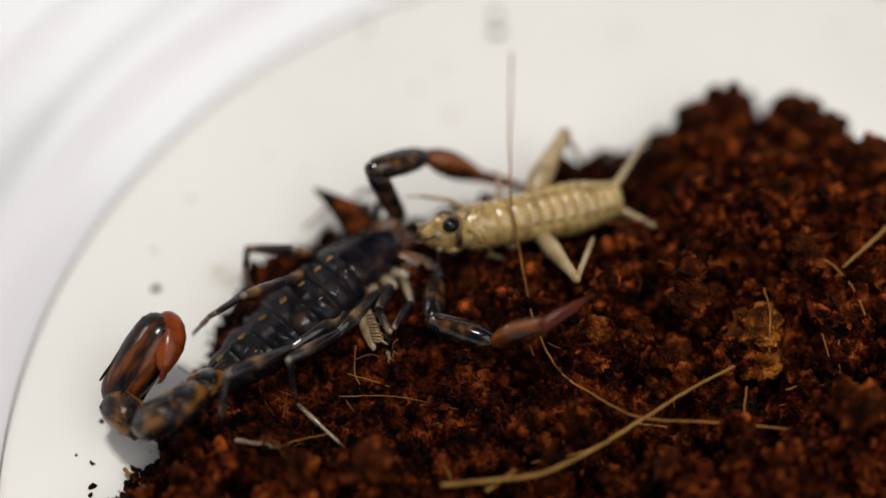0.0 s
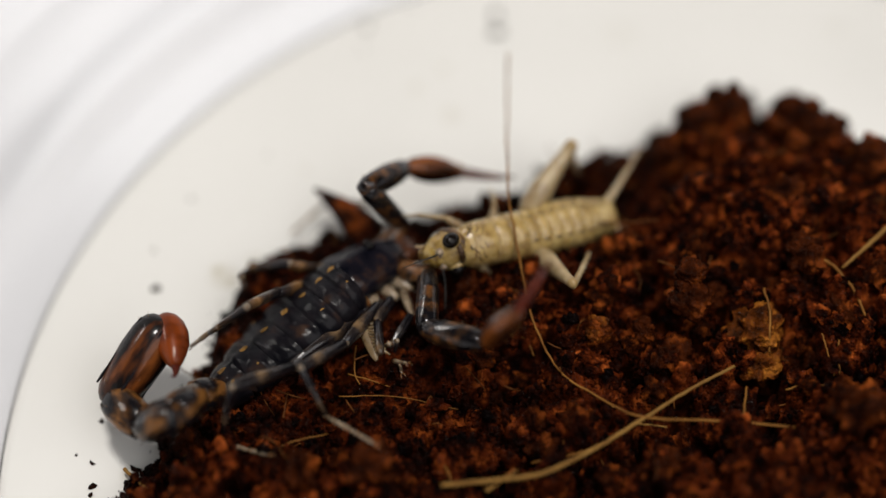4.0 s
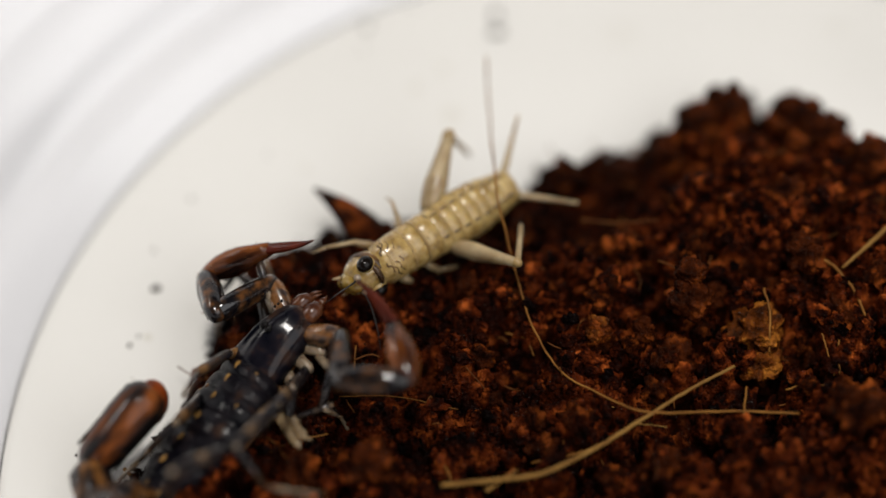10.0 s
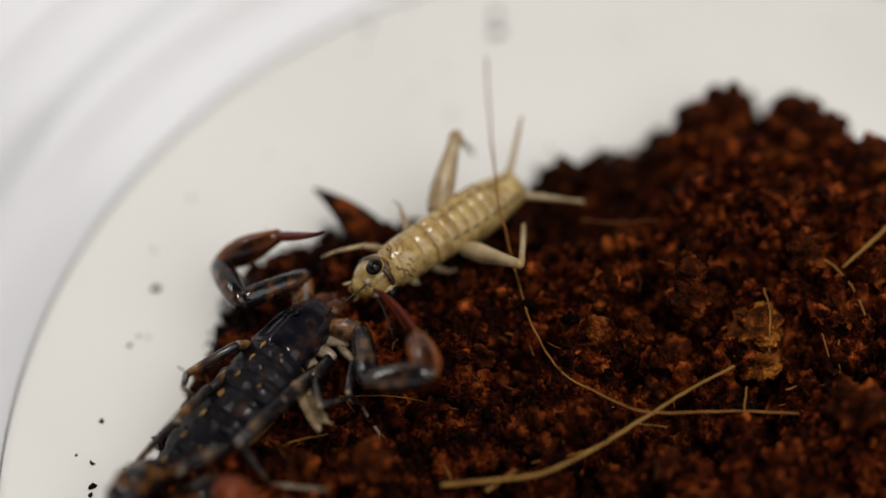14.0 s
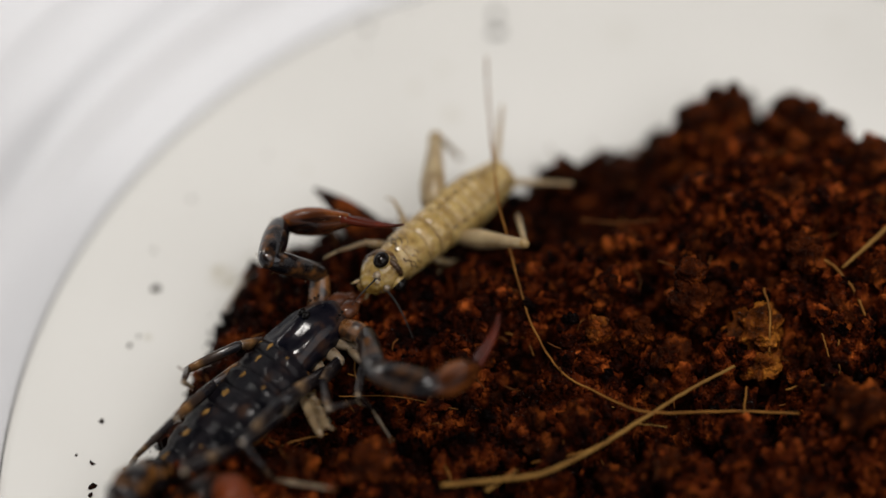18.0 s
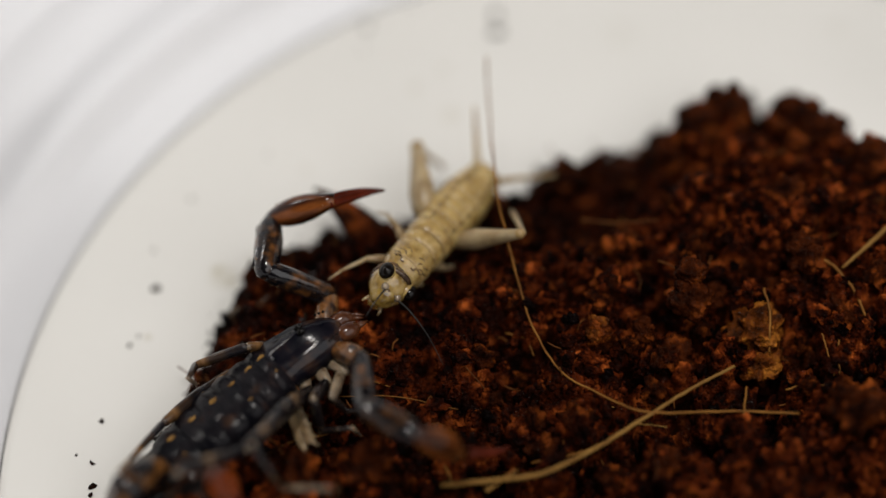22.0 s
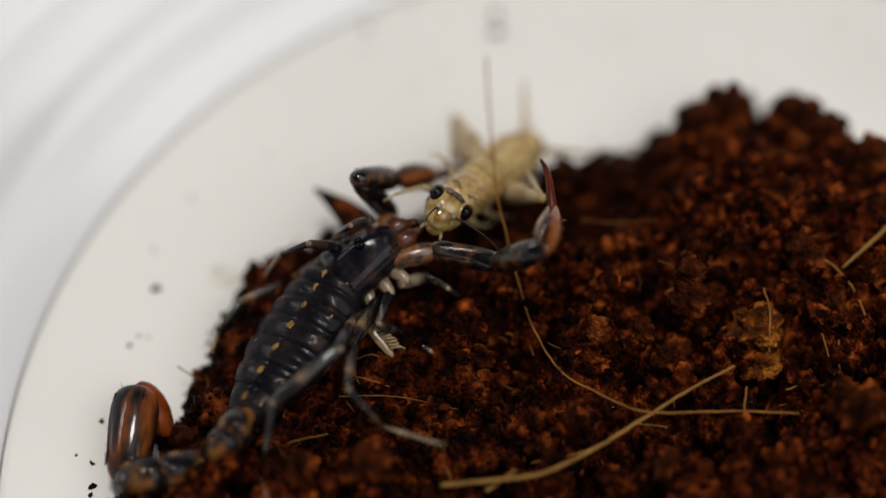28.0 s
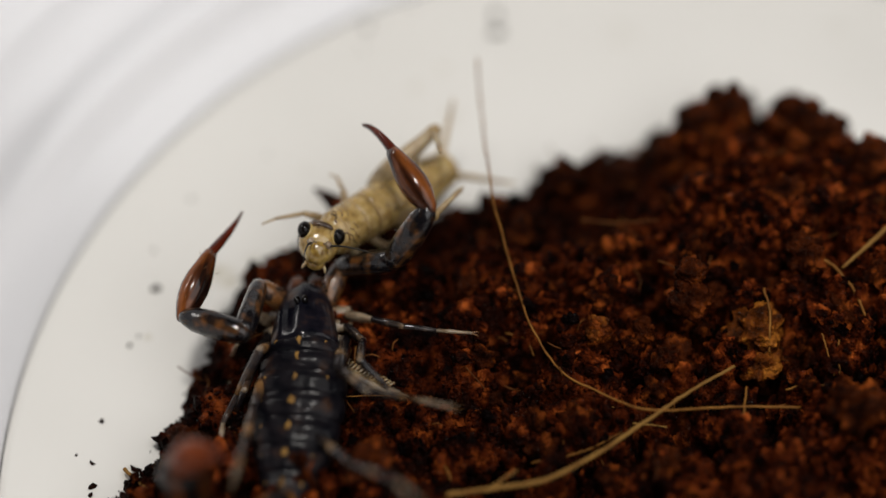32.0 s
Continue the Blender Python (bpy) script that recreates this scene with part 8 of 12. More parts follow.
    walk(MOVES["r1_tarsus"], [
        (0, at(0.98, -3.66, -2.77, 0, -22, -107)), (1, at(1.04, -3.63, -2.87, 0, -22, -104)), (2, at(0.92, -3.5, -2.74, 0, -23, -108)),
        (3, at(0.86, -3.77, -2.9, 0, -22, -106)), (3.5, at(0.8, -3.75, -2.87, 0, -22, -106)), (5.5, at(2.64, -4.07, -2.04, 0, 57, 59)),
        (6, at(2.8, -4.24, -1.68, 0, 57, 59)), (7, at(2.56, -4, -1.84, 0, 58, 59)), (8, at(2.53, -4.13, -1.79, 0, 58, 59)),
        (11, at(2.74, -3.93, -1.8, 0, 59, 58)), (12, at(2.57, -4.03, -1.94, 0, 58, 59)), (13, at(2.61, -4.01, -1.92, 0, 58, 59)),
        (14.5, at(2.58, -3.86, -2.08, 0, 57, 59)), (17, at(2.66, -3.88, -2.01, 0, 57, 59)), (18, at(2.83, -4.23, -1.85, 0, 56, 59)),
        (19, at(2.53, -4.05, -2.04, 0, 58, 59)), (20, at(2.89, -4.58, -2.43, 0, 53, 75)), (22, at(2.88, -4.58, -2.43, 0, 53, 75)),
        (23.67, at(3.01, -4.47, -2.43, 0, 54, 74)), (25, at(2.86, -4.63, -2.33, 0, 54, 74)), (25.5, at(1.45, -4.79, -1.92, 0, 60, 56)),
        (27.5, at(0.94, -5.96, -1.8, 0, 70, 50)), (28, at(1.67, -5.39, -2.64, 0, 70, 50)), (29, at(1.3, -5.8, -3.49, 0, 38, -109)),
        (30, at(1.3, -5.76, -3.59, 0, 37, -108)), (30.5, at(0.1, -6.62, -0.74, 0, 32, -119)), (31, at(-0.06, -5.08, 0.25, 0, 67, -44)),
        (31.4, at(2.43, -3.77, -3.07, 0, -24, -127)), (32, at(-0.27, -4.66, 0.14, 0, 70, -56)),])
    walk(MOVES["r2_femur"], [
        (0, at(2.73, -1.55, -1.29, -2, -14, -154)), (1, at(2.72, -1.49, -1.33, -4, -15, -141)), (2, at(2.77, -1.51, -1.31, -3, -11, -157)),
        (3, at(2.54, -1.58, -1.31, -4, -10, -155)), (3.5, at(2.53, -1.58, -1.31, -5, -9, -152)), (4.17, at(2.7, -1.65, -1.23, -1, -17, -149)),
        (4.83, at(2.76, -1.93, -0.99, 2, -25, -145)), (5.5, at(2.85, -1.95, -0.95, 3, -31, -140)), (5.75, at(2.98, -1.92, -0.93, 2, -30, -139)),
        (6, at(3.18, -1.66, -1.07, 1, -28, -138)), (7, at(3.09, -1.56, -1.18, -2, -23, -136)), (8, at(3.04, -1.63, -1.15, -1, -31, -129)),
        (8.5, at(3.1, -1.72, -1.06, 0, -30, -132)), (9, at(3.11, -1.91, -0.89, 0, -28, -135)), (11, at(3.12, -1.9, -0.89, 1, -30, -135)),
        (11.5, at(3.1, -1.65, -1.11, 2, -27, -144)), (12.25, at(3.03, -1.56, -1.2, 3, -24, -152)), (14.5, at(3.01, -1.47, -1.27, 4, -25, -153)),
        (17, at(3.08, -1.48, -1.24, 3, -29, -142)), (18, at(3.09, -1.63, -1.13, 6, -26, -155)), (18.5, at(2.98, -1.75, -1.08, 5, -26, -152)),
        (19, at(2.82, -1.95, -0.96, 4, -27, -149)), (20, at(2.71, -1.93, -1, 0, -29, -135)), (22.5, at(2.77, -1.93, -0.99, 3, -34, -136)),
        (23, at(2.89, -1.78, -1.09, 5, -35, -141)), (25, at(2.73, -1.96, -0.98, -1, -29, -133)), (25.3, at(2.22, -2.14, -0.86, 18, -43, -144)),
        (26.83, at(2.14, -2.25, -0.73, 15, -35, -152)), (27.5, at(2.09, -2.18, -0.81, 10, -29, -153)), (28, at(2.27, -2.28, -0.7, 8, -22, -159)),
        (28.5, at(2.19, -2.28, -0.7, 9, -23, -159)), (29, at(2.2, -2.15, -0.85, 15, -18, -165)), (30, at(2.14, -2.08, -0.93, 4, -5, -164)),
        (30.08, at(2.17, -2.06, -0.95, 3, -14, -158)), (30.5, at(2.67, -2.05, -0.9, 8, -24, -151)), (30.8, at(2.95, -1.93, -0.93, 14, -30, -156)),
        (30.9, at(3.21, -1.94, -0.81, 20, -26, -161)), (31.1, at(3.39, -1.87, -0.77, 20, -28, -162)), (31.4, at(3.61, -1.82, -0.67, 21, -24, -168)),
        (31.6, at(3.3, -1.74, -0.94, 21, -35, -165)), (32, at(2.99, -1.74, -1.08, 29, -42, -168)),])
    walk(MOVES["r2_patella"], [
        (0, at(-0.51, -3.1, -0.42, 1, -22, -166)), (1, at(-0.07, -3.73, -0.4, 0, -14, -158)), (2, at(-0.58, -2.91, -0.63, -5, -19, -152)),
        (3, at(-0.76, -3.12, -0.67, -5, -20, -152)), (3.5, at(-0.69, -3.31, -0.73, -4, -22, -154)), (4.17, at(-0.31, -3.49, -0.12, 2, -27, -157)),
        (4.83, at(0.02, -3.88, 0.56, 9, -32, -160)), (5.5, at(0.43, -3.98, 0.98, 17, -37, -164)), (5.75, at(0.56, -4.03, 0.92, 13, -27, -161)),
        (6, at(0.75, -3.83, 0.68, 11, -17, -161)), (7, at(0.64, -3.93, 0.28, 8, -19, -163)), (8, at(1.04, -4.08, 0.76, 13, -19, -161)),
        (8.5, at(0.94, -4.11, 0.78, 12, -20, -161)), (9, at(0.81, -4.22, 0.87, 11, -20, -161)), (11, at(0.85, -4.19, 0.94, 12, -19, -162)),
        (11.75, at(0.24, -3.37, 0.43, 8, -16, -162)), (12, at(0.02, -3.13, 0.28, 6, -16, -162)), (13, at(0.14, -3.17, 0.38, 7, -15, -162)),
        (14.5, at(0.04, -3, 0.3, 8, -14, -165)), (16.5, at(0.5, -3.53, 0.52, 13, -13, -170)), (17, at(0.53, -3.49, 0.53, 13, -12, -171)),
        (18, at(0.08, -3.01, 0.52, 6, -13, -157)), (18.5, at(0.04, -3.28, 0.57, 7, -14, -159)), (19, at(-0.03, -3.64, 0.69, 8, -15, -160)),
        (20, at(0.4, -4.21, 0.78, 4, -17, -145)), (22, at(0.64, -4.23, 1.05, 5, -15, -142)), (22.5, at(0.58, -4.05, 1.1, 5, -14, -141)),
        (23, at(0.54, -3.71, 1.02, 5, -14, -140)), (24.33, at(0.53, -4.2, 0.91, 5, -18, -143)), (25, at(0.53, -4.35, 0.79, 5, -21, -145)),
        (25.2, at(0.12, -3.93, 1.4, 21, -8, -162)), (25.3, at(0.03, -3.74, 1.66, 29, 0, -171)), (25.5, at(0.07, -3.71, 1.73, 30, 0, -170)),
        (26.83, at(-0.53, -3.69, 1.39, 15, -7, -151)), (27.5, at(-0.81, -3.66, 0.96, 7, -8, -142)), (28, at(-0.93, -3.53, 0.68, 3, -15, -143)),
        (28.5, at(-0.99, -3.5, 0.74, 4, -12, -144)), (29, at(-1.2, -3.09, 0.29, 12, -4, -150)), (30, at(-1.4, -3.06, -0.57, 1, -17, -146)),
        (30.08, at(-1.16, -3.39, -0.03, -3, -23, -139)), (30.33, at(-0.61, -3.59, 0.42, 0, -25, -137)), (30.5, at(-0.28, -3.71, 0.58, 2, -25, -137)),
        (30.8, at(0.04, -3.23, 0.94, 10, -24, -147)), (30.9, at(0.07, -3.03, 0.81, 17, -19, -154)), (31, at(0.28, -2.99, 1, 17, -20, -155)),
        (31.4, at(0.29, -2.52, 0.82, 15, -23, -154)), (31.6, at(0.36, -2.51, 1.17, 10, -30, -145)), (32, at(0.32, -2.32, 1.41, 8, -31, -134)),])
    walk(MOVES["r2_tibia"], [
        (0, at(-3.66, -3.9, 0.87, -30, 71, 145)), (1, at(-3.21, -5.01, 0.46, -80, 80, 109)), (1.5, at(-3.38, -4.79, 0.51, -50, 82, 150)),
        (2, at(-3.5, -4.48, 0.49, -15, 79, -165)), (3, at(-3.66, -4.67, 0.56, 19, 76, -117)), (3.5, at(-3.59, -4.75, 0.59, 23, 69, -107)),
        (4.17, at(-3.17, -4.71, 1.48, 13, 77, -142)), (4.83, at(-2.77, -4.89, 2.41, -6, 76, 176)), (5.5, at(-2.26, -4.75, 3.08, -3, 69, 155)),
        (5.75, at(-2.38, -5.02, 2.54, -11, 78, 166)), (6, at(-2.42, -4.9, 1.71, 37, 83, -131)), (7, at(-2.52, -4.89, 1.44, 21, 82, -147)),
        (8, at(-2.09, -5.15, 1.92, 17, 83, -157)), (8.5, at(-2.18, -5.17, 1.96, 11, 83, -163)), (9, at(-2.3, -5.29, 2.07, 4, 83, -169)),
        (11, at(-2.31, -5.2, 2.06, 27, 82, -144)), (11.75, at(-2.95, -4.42, 1.41, 37, 82, -127)), (12, at(-3.18, -4.19, 1.22, 40, 82, -122)),
        (13, at(-3.08, -4.24, 1.27, 46, 81, -114)), (14.5, at(-3.24, -3.9, 1.13, 37, 82, -130)), (16.5, at(-2.86, -4.14, 1.3, 21, 82, -160)),
        (17, at(-2.85, -4.01, 1.27, 18, 82, -166)), (18, at(-3.08, -4.33, 1.28, 122, 88, -40)), (18.5, at(-3.12, -4.52, 1.4, 126, 87, -36)),
        (19, at(-3.21, -4.79, 1.6, 127, 86, -36)), (19.75, at(-2.57, -5.85, 1.78, 75, 89, -77)), (20, at(-2.33, -6.15, 1.81, 9, 89, -140)),
        (22, at(-2.01, -6.32, 1.97, 24, 86, -121)), (22.5, at(-2.05, -6.2, 1.97, 27, 85, -116)), (23, at(-2.07, -5.9, 1.84, 29, 84, -112)),
        (24.33, at(-2.13, -6.19, 2.02, -57, 82, 145)), (25, at(-2.14, -6.23, 2.03, -59, 78, 135)), (25.1, at(-2.62, -5.75, 2.06, -41, 74, 136)),
        (25.2, at(-3.16, -5.03, 1.88, -28, 72, 131)), (25.3, at(-3.43, -4.31, 1.63, -14, 68, 129)), (25.5, at(-3.39, -4.29, 1.73, -12, 69, 132)),
        (26.17, at(-3.5, -4.88, 1.9, -6, 77, 164)), (26.83, at(-3.56, -5.38, 1.84, 19, 76, -145)), (27.5, at(-3.55, -5.78, 1.43, 21, 67, -121)),
        (28, at(-3.62, -5.58, 1.6, 31, 68, -97)), (28.5, at(-3.74, -5.52, 1.5, 34, 69, -97)), (29, at(-4.21, -4.86, 0.52, 60, 70, -83)),
        (30, at(-4.17, -4.95, 0.45, 49, 70, -74)), (30.08, at(-3.61, -5.49, 1.32, 31, 69, -82)), (30.33, at(-2.92, -5.77, 1.89, 28, 61, -75)),
        (30.42, at(-2.79, -5.8, 1.93, 28, 57, -74)), (30.5, at(-2.59, -5.89, 2.06, 24, 54, -74)), (30.8, at(-2.63, -4.97, 2.38, 48, 72, -87)),
        (30.9, at(-2.91, -4.49, 1.92, 79, 76, -73)), (31, at(-2.7, -4.36, 2.22, 71, 81, -91)), (31.4, at(-2.6, -3.93, 2.19, 66, 74, -82)),
        (31.6, at(-2.1, -4.26, 2.94, 43, 68, -83)), (32, at(-1.75, -4.47, 3.24, 23, 51, -72)),])
    walk(MOVES["r2_tarsus"], [
        (0, at(-4.43, -3.37, -1.88, 91, 33, -86)), (0.5, at(-3.92, -3.97, -2.12, 110, 48, -67)), (1, at(-3.39, -4.52, -2.39, 114, 45, -58)),
        (2, at(-4.03, -4.63, -2.35, 81, 46, -65)), (2.5, at(-4.01, -4.95, -2.32, 69, 33, -69)), (3, at(-3.99, -5.31, -2.25, 61, 26, -69)),
        (3.5, at(-3.9, -5.74, -2.12, 52, 21, -70)), (4.17, at(-3.68, -5.12, -1.35, 66, 20, -81)), (4.83, at(-3.49, -4.84, -0.4, 77, 20, -90)),
        (5.5, at(-3.2, -4.32, 0.36, 87, 21, -100)), (5.75, at(-2.95, -4.87, -0.3, 85, 10, -89)), (6, at(-2.66, -5.17, -1.16, 85, 2, -77)),
        (7, at(-2.86, -5.11, -1.43, 83, 4, -78)), (8, at(-2.4, -5.28, -0.96, 92, 5, -76)), (8.5, at(-2.5, -5.27, -0.92, 92, 5, -75)),
        (9, at(-2.63, -5.35, -0.81, 92, 6, -75)), (11, at(-2.62, -5.42, -0.82, 93, 6, -72)), (11.75, at(-3.19, -4.73, -1.46, 90, 7, -69)),
        (12, at(-3.39, -4.53, -1.66, 88, 7, -68)), (13, at(-3.27, -4.66, -1.59, 89, 7, -66)), (14.5, at(-3.5, -4.19, -1.75, 94, 9, -68)),
        (16.5, at(-3.24, -4.27, -1.57, 103, 12, -72)), (17, at(-3.25, -4.12, -1.6, 105, 13, -72)), (18, at(-3, -4.39, -1.62, 98, 12, -64)),
        (18.5, at(-3, -4.61, -1.49, 100, 13, -63)), (19, at(-3.04, -4.92, -1.29, 102, 14, -62)), (19.75, at(-2.56, -5.89, -1.12, 92, 5, -59)),
        (20, at(-2.37, -6.18, -1.09, 89, 2, -58)), (22, at(-2.11, -6.51, -0.92, 80, 0, -61)), (22.5, at(-2.16, -6.42, -0.92, 78, 0, -61)),
        (23, at(-2.18, -6.17, -1.04, 75, 0, -62)), (25, at(-2.57, -5.81, -0.8, 97, 1, -65)), (25.1, at(-3.19, -5.21, -0.73, 98, 2, -76)),
        (25.2, at(-3.76, -4.34, -0.87, 101, 3, -87)), (25.3, at(-4.1, -3.47, -1.06, 103, 4, -97)), (25.5, at(-4.07, -3.52, -0.98, 102, 3, -97)),
        (26.17, at(-4.11, -4.71, -0.93, 82, 0, -95)), (26.83, at(-4.13, -5.78, -0.98, 61, 0, -92)), (27.5, at(-4.13, -6.75, -1.24, 42, 2, -90)),
        (28, at(-3.74, -6.67, -1.08, 40, 5, -83)), (28.5, at(-3.86, -6.56, -1.21, 42, 2, -85)), (29, at(-4.09, -5.85, -2.2, 54, 0, -92)),
        (30, at(-3.89, -5.91, -2.27, 33, -5, -97)), (30.08, at(-3.47, -6.51, -1.39, 23, -6, -95)), (30.33, at(-2.57, -7.12, -0.65, 13, -6, -102)),
        (30.42, at(-2.35, -7.3, -0.51, 11, -6, -105)), (30.5, at(-2.12, -7.53, -0.28, 8, -6, -108)), (30.7, at(-2.47, -6.4, -0.37, 21, -11, -115)),
        (30.8, at(-2.59, -5.88, -0.37, 27, -13, -118)), (30.9, at(-2.7, -5.18, -0.89, 40, -12, -125)), (31, at(-2.71, -4.82, -0.64, 41, -15, -127)),
        (31.4, at(-2.48, -4.73, -0.6, 33, -3, -125)), (31.6, at(-1.98, -5.33, 0.25, 21, -15, -120)), (32, at(-1.19, -6.19, 0.98, 12, -29, -114)),])
    walk(MOVES["r3_femur"], [
        (0, at(1.89, -1.7, -1.01, 3, -17, -166)), (1, at(1.92, -1.71, -1, 1, -19, -157)), (2, at(1.95, -1.71, -1.01, -1, -12, -169)),
        (3, at(1.72, -1.71, -0.97, -1, -12, -168)), (4.83, at(1.88, -1.74, -0.97, 2, -17, -166)), (5.5, at(1.97, -1.75, -0.98, 3, -18, -167)),
        (6, at(2.28, -1.66, -1.06, 3, -22, -157)), (7, at(2.2, -1.65, -1.07, 1, -19, -155)), (8, at(2.14, -1.67, -1.06, 3, -26, -149)),
        (9.67, at(2.23, -1.74, -1, 3, -24, -153)), (11, at(2.24, -1.74, -1, 3, -24, -153)), (12, at(2.14, -1.66, -1.06, 0, -13, -169)),
        (14, at(2.17, -1.65, -1.07, -1, -13, -171)), (15.17, at(2.16, -1.65, -1.07, 0, -13, -169)), (17, at(2.22, -1.65, -1.07, 1, -16, -165)),
        (18, at(2.19, -1.67, -1.06, -2, -11, -171)), (19.25, at(1.9, -1.75, -0.97, 0, -17, -160)), (20, at(1.83, -1.74, -0.97, -2, -18, -147)),
        (22.5, at(1.89, -1.75, -0.97, -1, -20, -148)), (23, at(1.99, -1.71, -1.01, 0, -19, -152)), (25, at(1.85, -1.76, -0.95, -1, -19, -150)),
        (25.3, at(1.43, -1.71, -0.88, 4, -9, -178)), (25.5, at(1.45, -1.73, -0.87, 4, -9, -178)), (26.83, at(1.36, -1.8, -0.77, 13, -27, -159)),
        (27.5, at(1.29, -1.77, -0.76, 12, -33, -149)), (28, at(1.47, -1.86, -0.76, 13, -36, -147)), (28.5, at(1.41, -1.85, -0.74, 11, -30, -153)),
        (29, at(1.41, -1.72, -0.87, 14, -17, -163)), (30, at(1.33, -1.69, -0.86, 14, -20, -157)), (30.08, at(1.33, -1.77, -0.78, 9, -26, -153)),
        (30.6, at(1.86, -1.87, -0.86, 11, -22, -167)), (30.8, at(2.05, -1.87, -0.88, 14, -21, -177)), (30.9, at(2.32, -1.87, -0.88, 15, -13, 176)),
        (31.4, at(2.72, -1.85, -0.83, 20, -15, 168)), (31.6, at(2.41, -1.84, -0.9, 17, -20, 172)), (32, at(2.13, -1.88, -0.87, 10, -14, 173)),])
    walk(MOVES["r3_patella"], [
        (0, at(-3.03, -2.89, 0.57, 3, -28, -166)), (1, at(-2.72, -3.64, 0.71, 4, -28, -165)), (2, at(-3.14, -2.7, 0.07, 1, -34, -172)),
        (3, at(-3.36, -2.79, 0.1, 1, -30, -172)), (3.5, at(-3.31, -2.96, 0.2, 2, -29, -174)), (4.17, at(-3.16, -2.89, 0.34, -2, -34, -160)),
        (4.83, at(-3.05, -2.96, 0.56, -6, -35, -148)), (5.5, at(-2.92, -2.92, 0.69, -10, -34, -138)), (5.75, at(-2.6, -3.34, 0.85, -2, -35, -151)),
        (6, at(-2.25, -3.59, 0.89, 7, -33, -166)), (7, at(-2.35, -3.73, 0.69, 7, -36, -168)), (8, at(-1.95, -4.11, 1.26, 12, -36, -167)),
        (9, at(-2.08, -3.94, 1.17, 11, -37, -169)), (11, at(-2.08, -3.9, 1.16, 10, -36, -167)), (11.75, at(-2.71, -3.03, 0.46, 2, -34, -166)),
        (12, at(-2.91, -2.67, 0.17, -1, -34, -166)), (13, at(-2.83, -2.78, 0.26, -1, -33, -165)), (14.5, at(-2.99, -2.33, -0.01, -6, -33, -161)),
        (16.5, at(-2.72, -3.06, 0.42, -2, -34, -157)), (17, at(-2.71, -2.95, 0.38, -3, -34, -156)), (18, at(-2.94, -2.49, -0.03, -7, -33, -157)),
        (19, at(-2.96, -3.14, 0.48, 0, -33, -164)), (19.75, at(-2.57, -4.16, 0.68, 4, -32, -164)), (20, at(-2.4, -4.45, 0.71, 6, -32, -165)),
        (22, at(-2.28, -4.56, 0.87, 7, -33, -165)), (23, at(-2.44, -4.06, 0.7, 5, -33, -164)), (25, at(-2.46, -4.29, 0.79, 1, -40, -153)),
        (25.1, at(-3, -3.64, 0.63, 0, -44, -154)), (25.2, at(-3.5, -2.76, 0.29, -2, -47, -157)), (25.3, at(-3.8, -1.92, -0.06, -6, -49, -158)),
        (25.5, at(-3.78, -1.94, -0.01, -6, -50, -159)), (26.17, at(-3.46, -2.88, 0.95, 13, -39, -173)), (26.83, at(-3.03, -3.51, 1.66, 24, -24, 175)),
        (27.5, at(-2.52, -4.02, 2.15, 27, 4, 157)), (28, at(-2.15, -4.18, 2.33, 30, 3, 157)), (28.5, at(-2.67, -3.96, 1.9, 22, 13, 147)),
        (29, at(-3.43, -3.22, 0.69, 8, 26, 130)), (30, at(-3.23, -3.64, 1, 16, 17, 141)), (30.08, at(-2.92, -3.95, 1.51, 13, 19, 142)),
        (30.33, at(-2.86, -3.71, 1.37, 3, 33, 137)), (30.42, at(-2.9, -3.54, 1.18, -2, 38, 135)), (30.5, at(-2.88, -3.44, 1.11, -5, 42, 135)),
        (30.7, at(-2.94, -2.56, 1.07, -5, 48, 129)), (30.8, at(-2.9, -2.14, 0.99, -5, 50, 127)), (30.9, at(-2.83, -1.5, 0.32, -14, 56, 114)),
        (31, at(-2.68, -1.22, 0.4, -13, 58, 117)), (31.1, at(-2.59, -1.12, 0.45, 11, -23, -173)), (31.4, at(-2.29, -0.83, 0.56, 9, -15, -149)),
        (31.6, at(-2.52, -1.14, 0.92, -1, -25, -142)), (32, at(-2.97, -1.28, 0.43, -12, -32, -134)),])
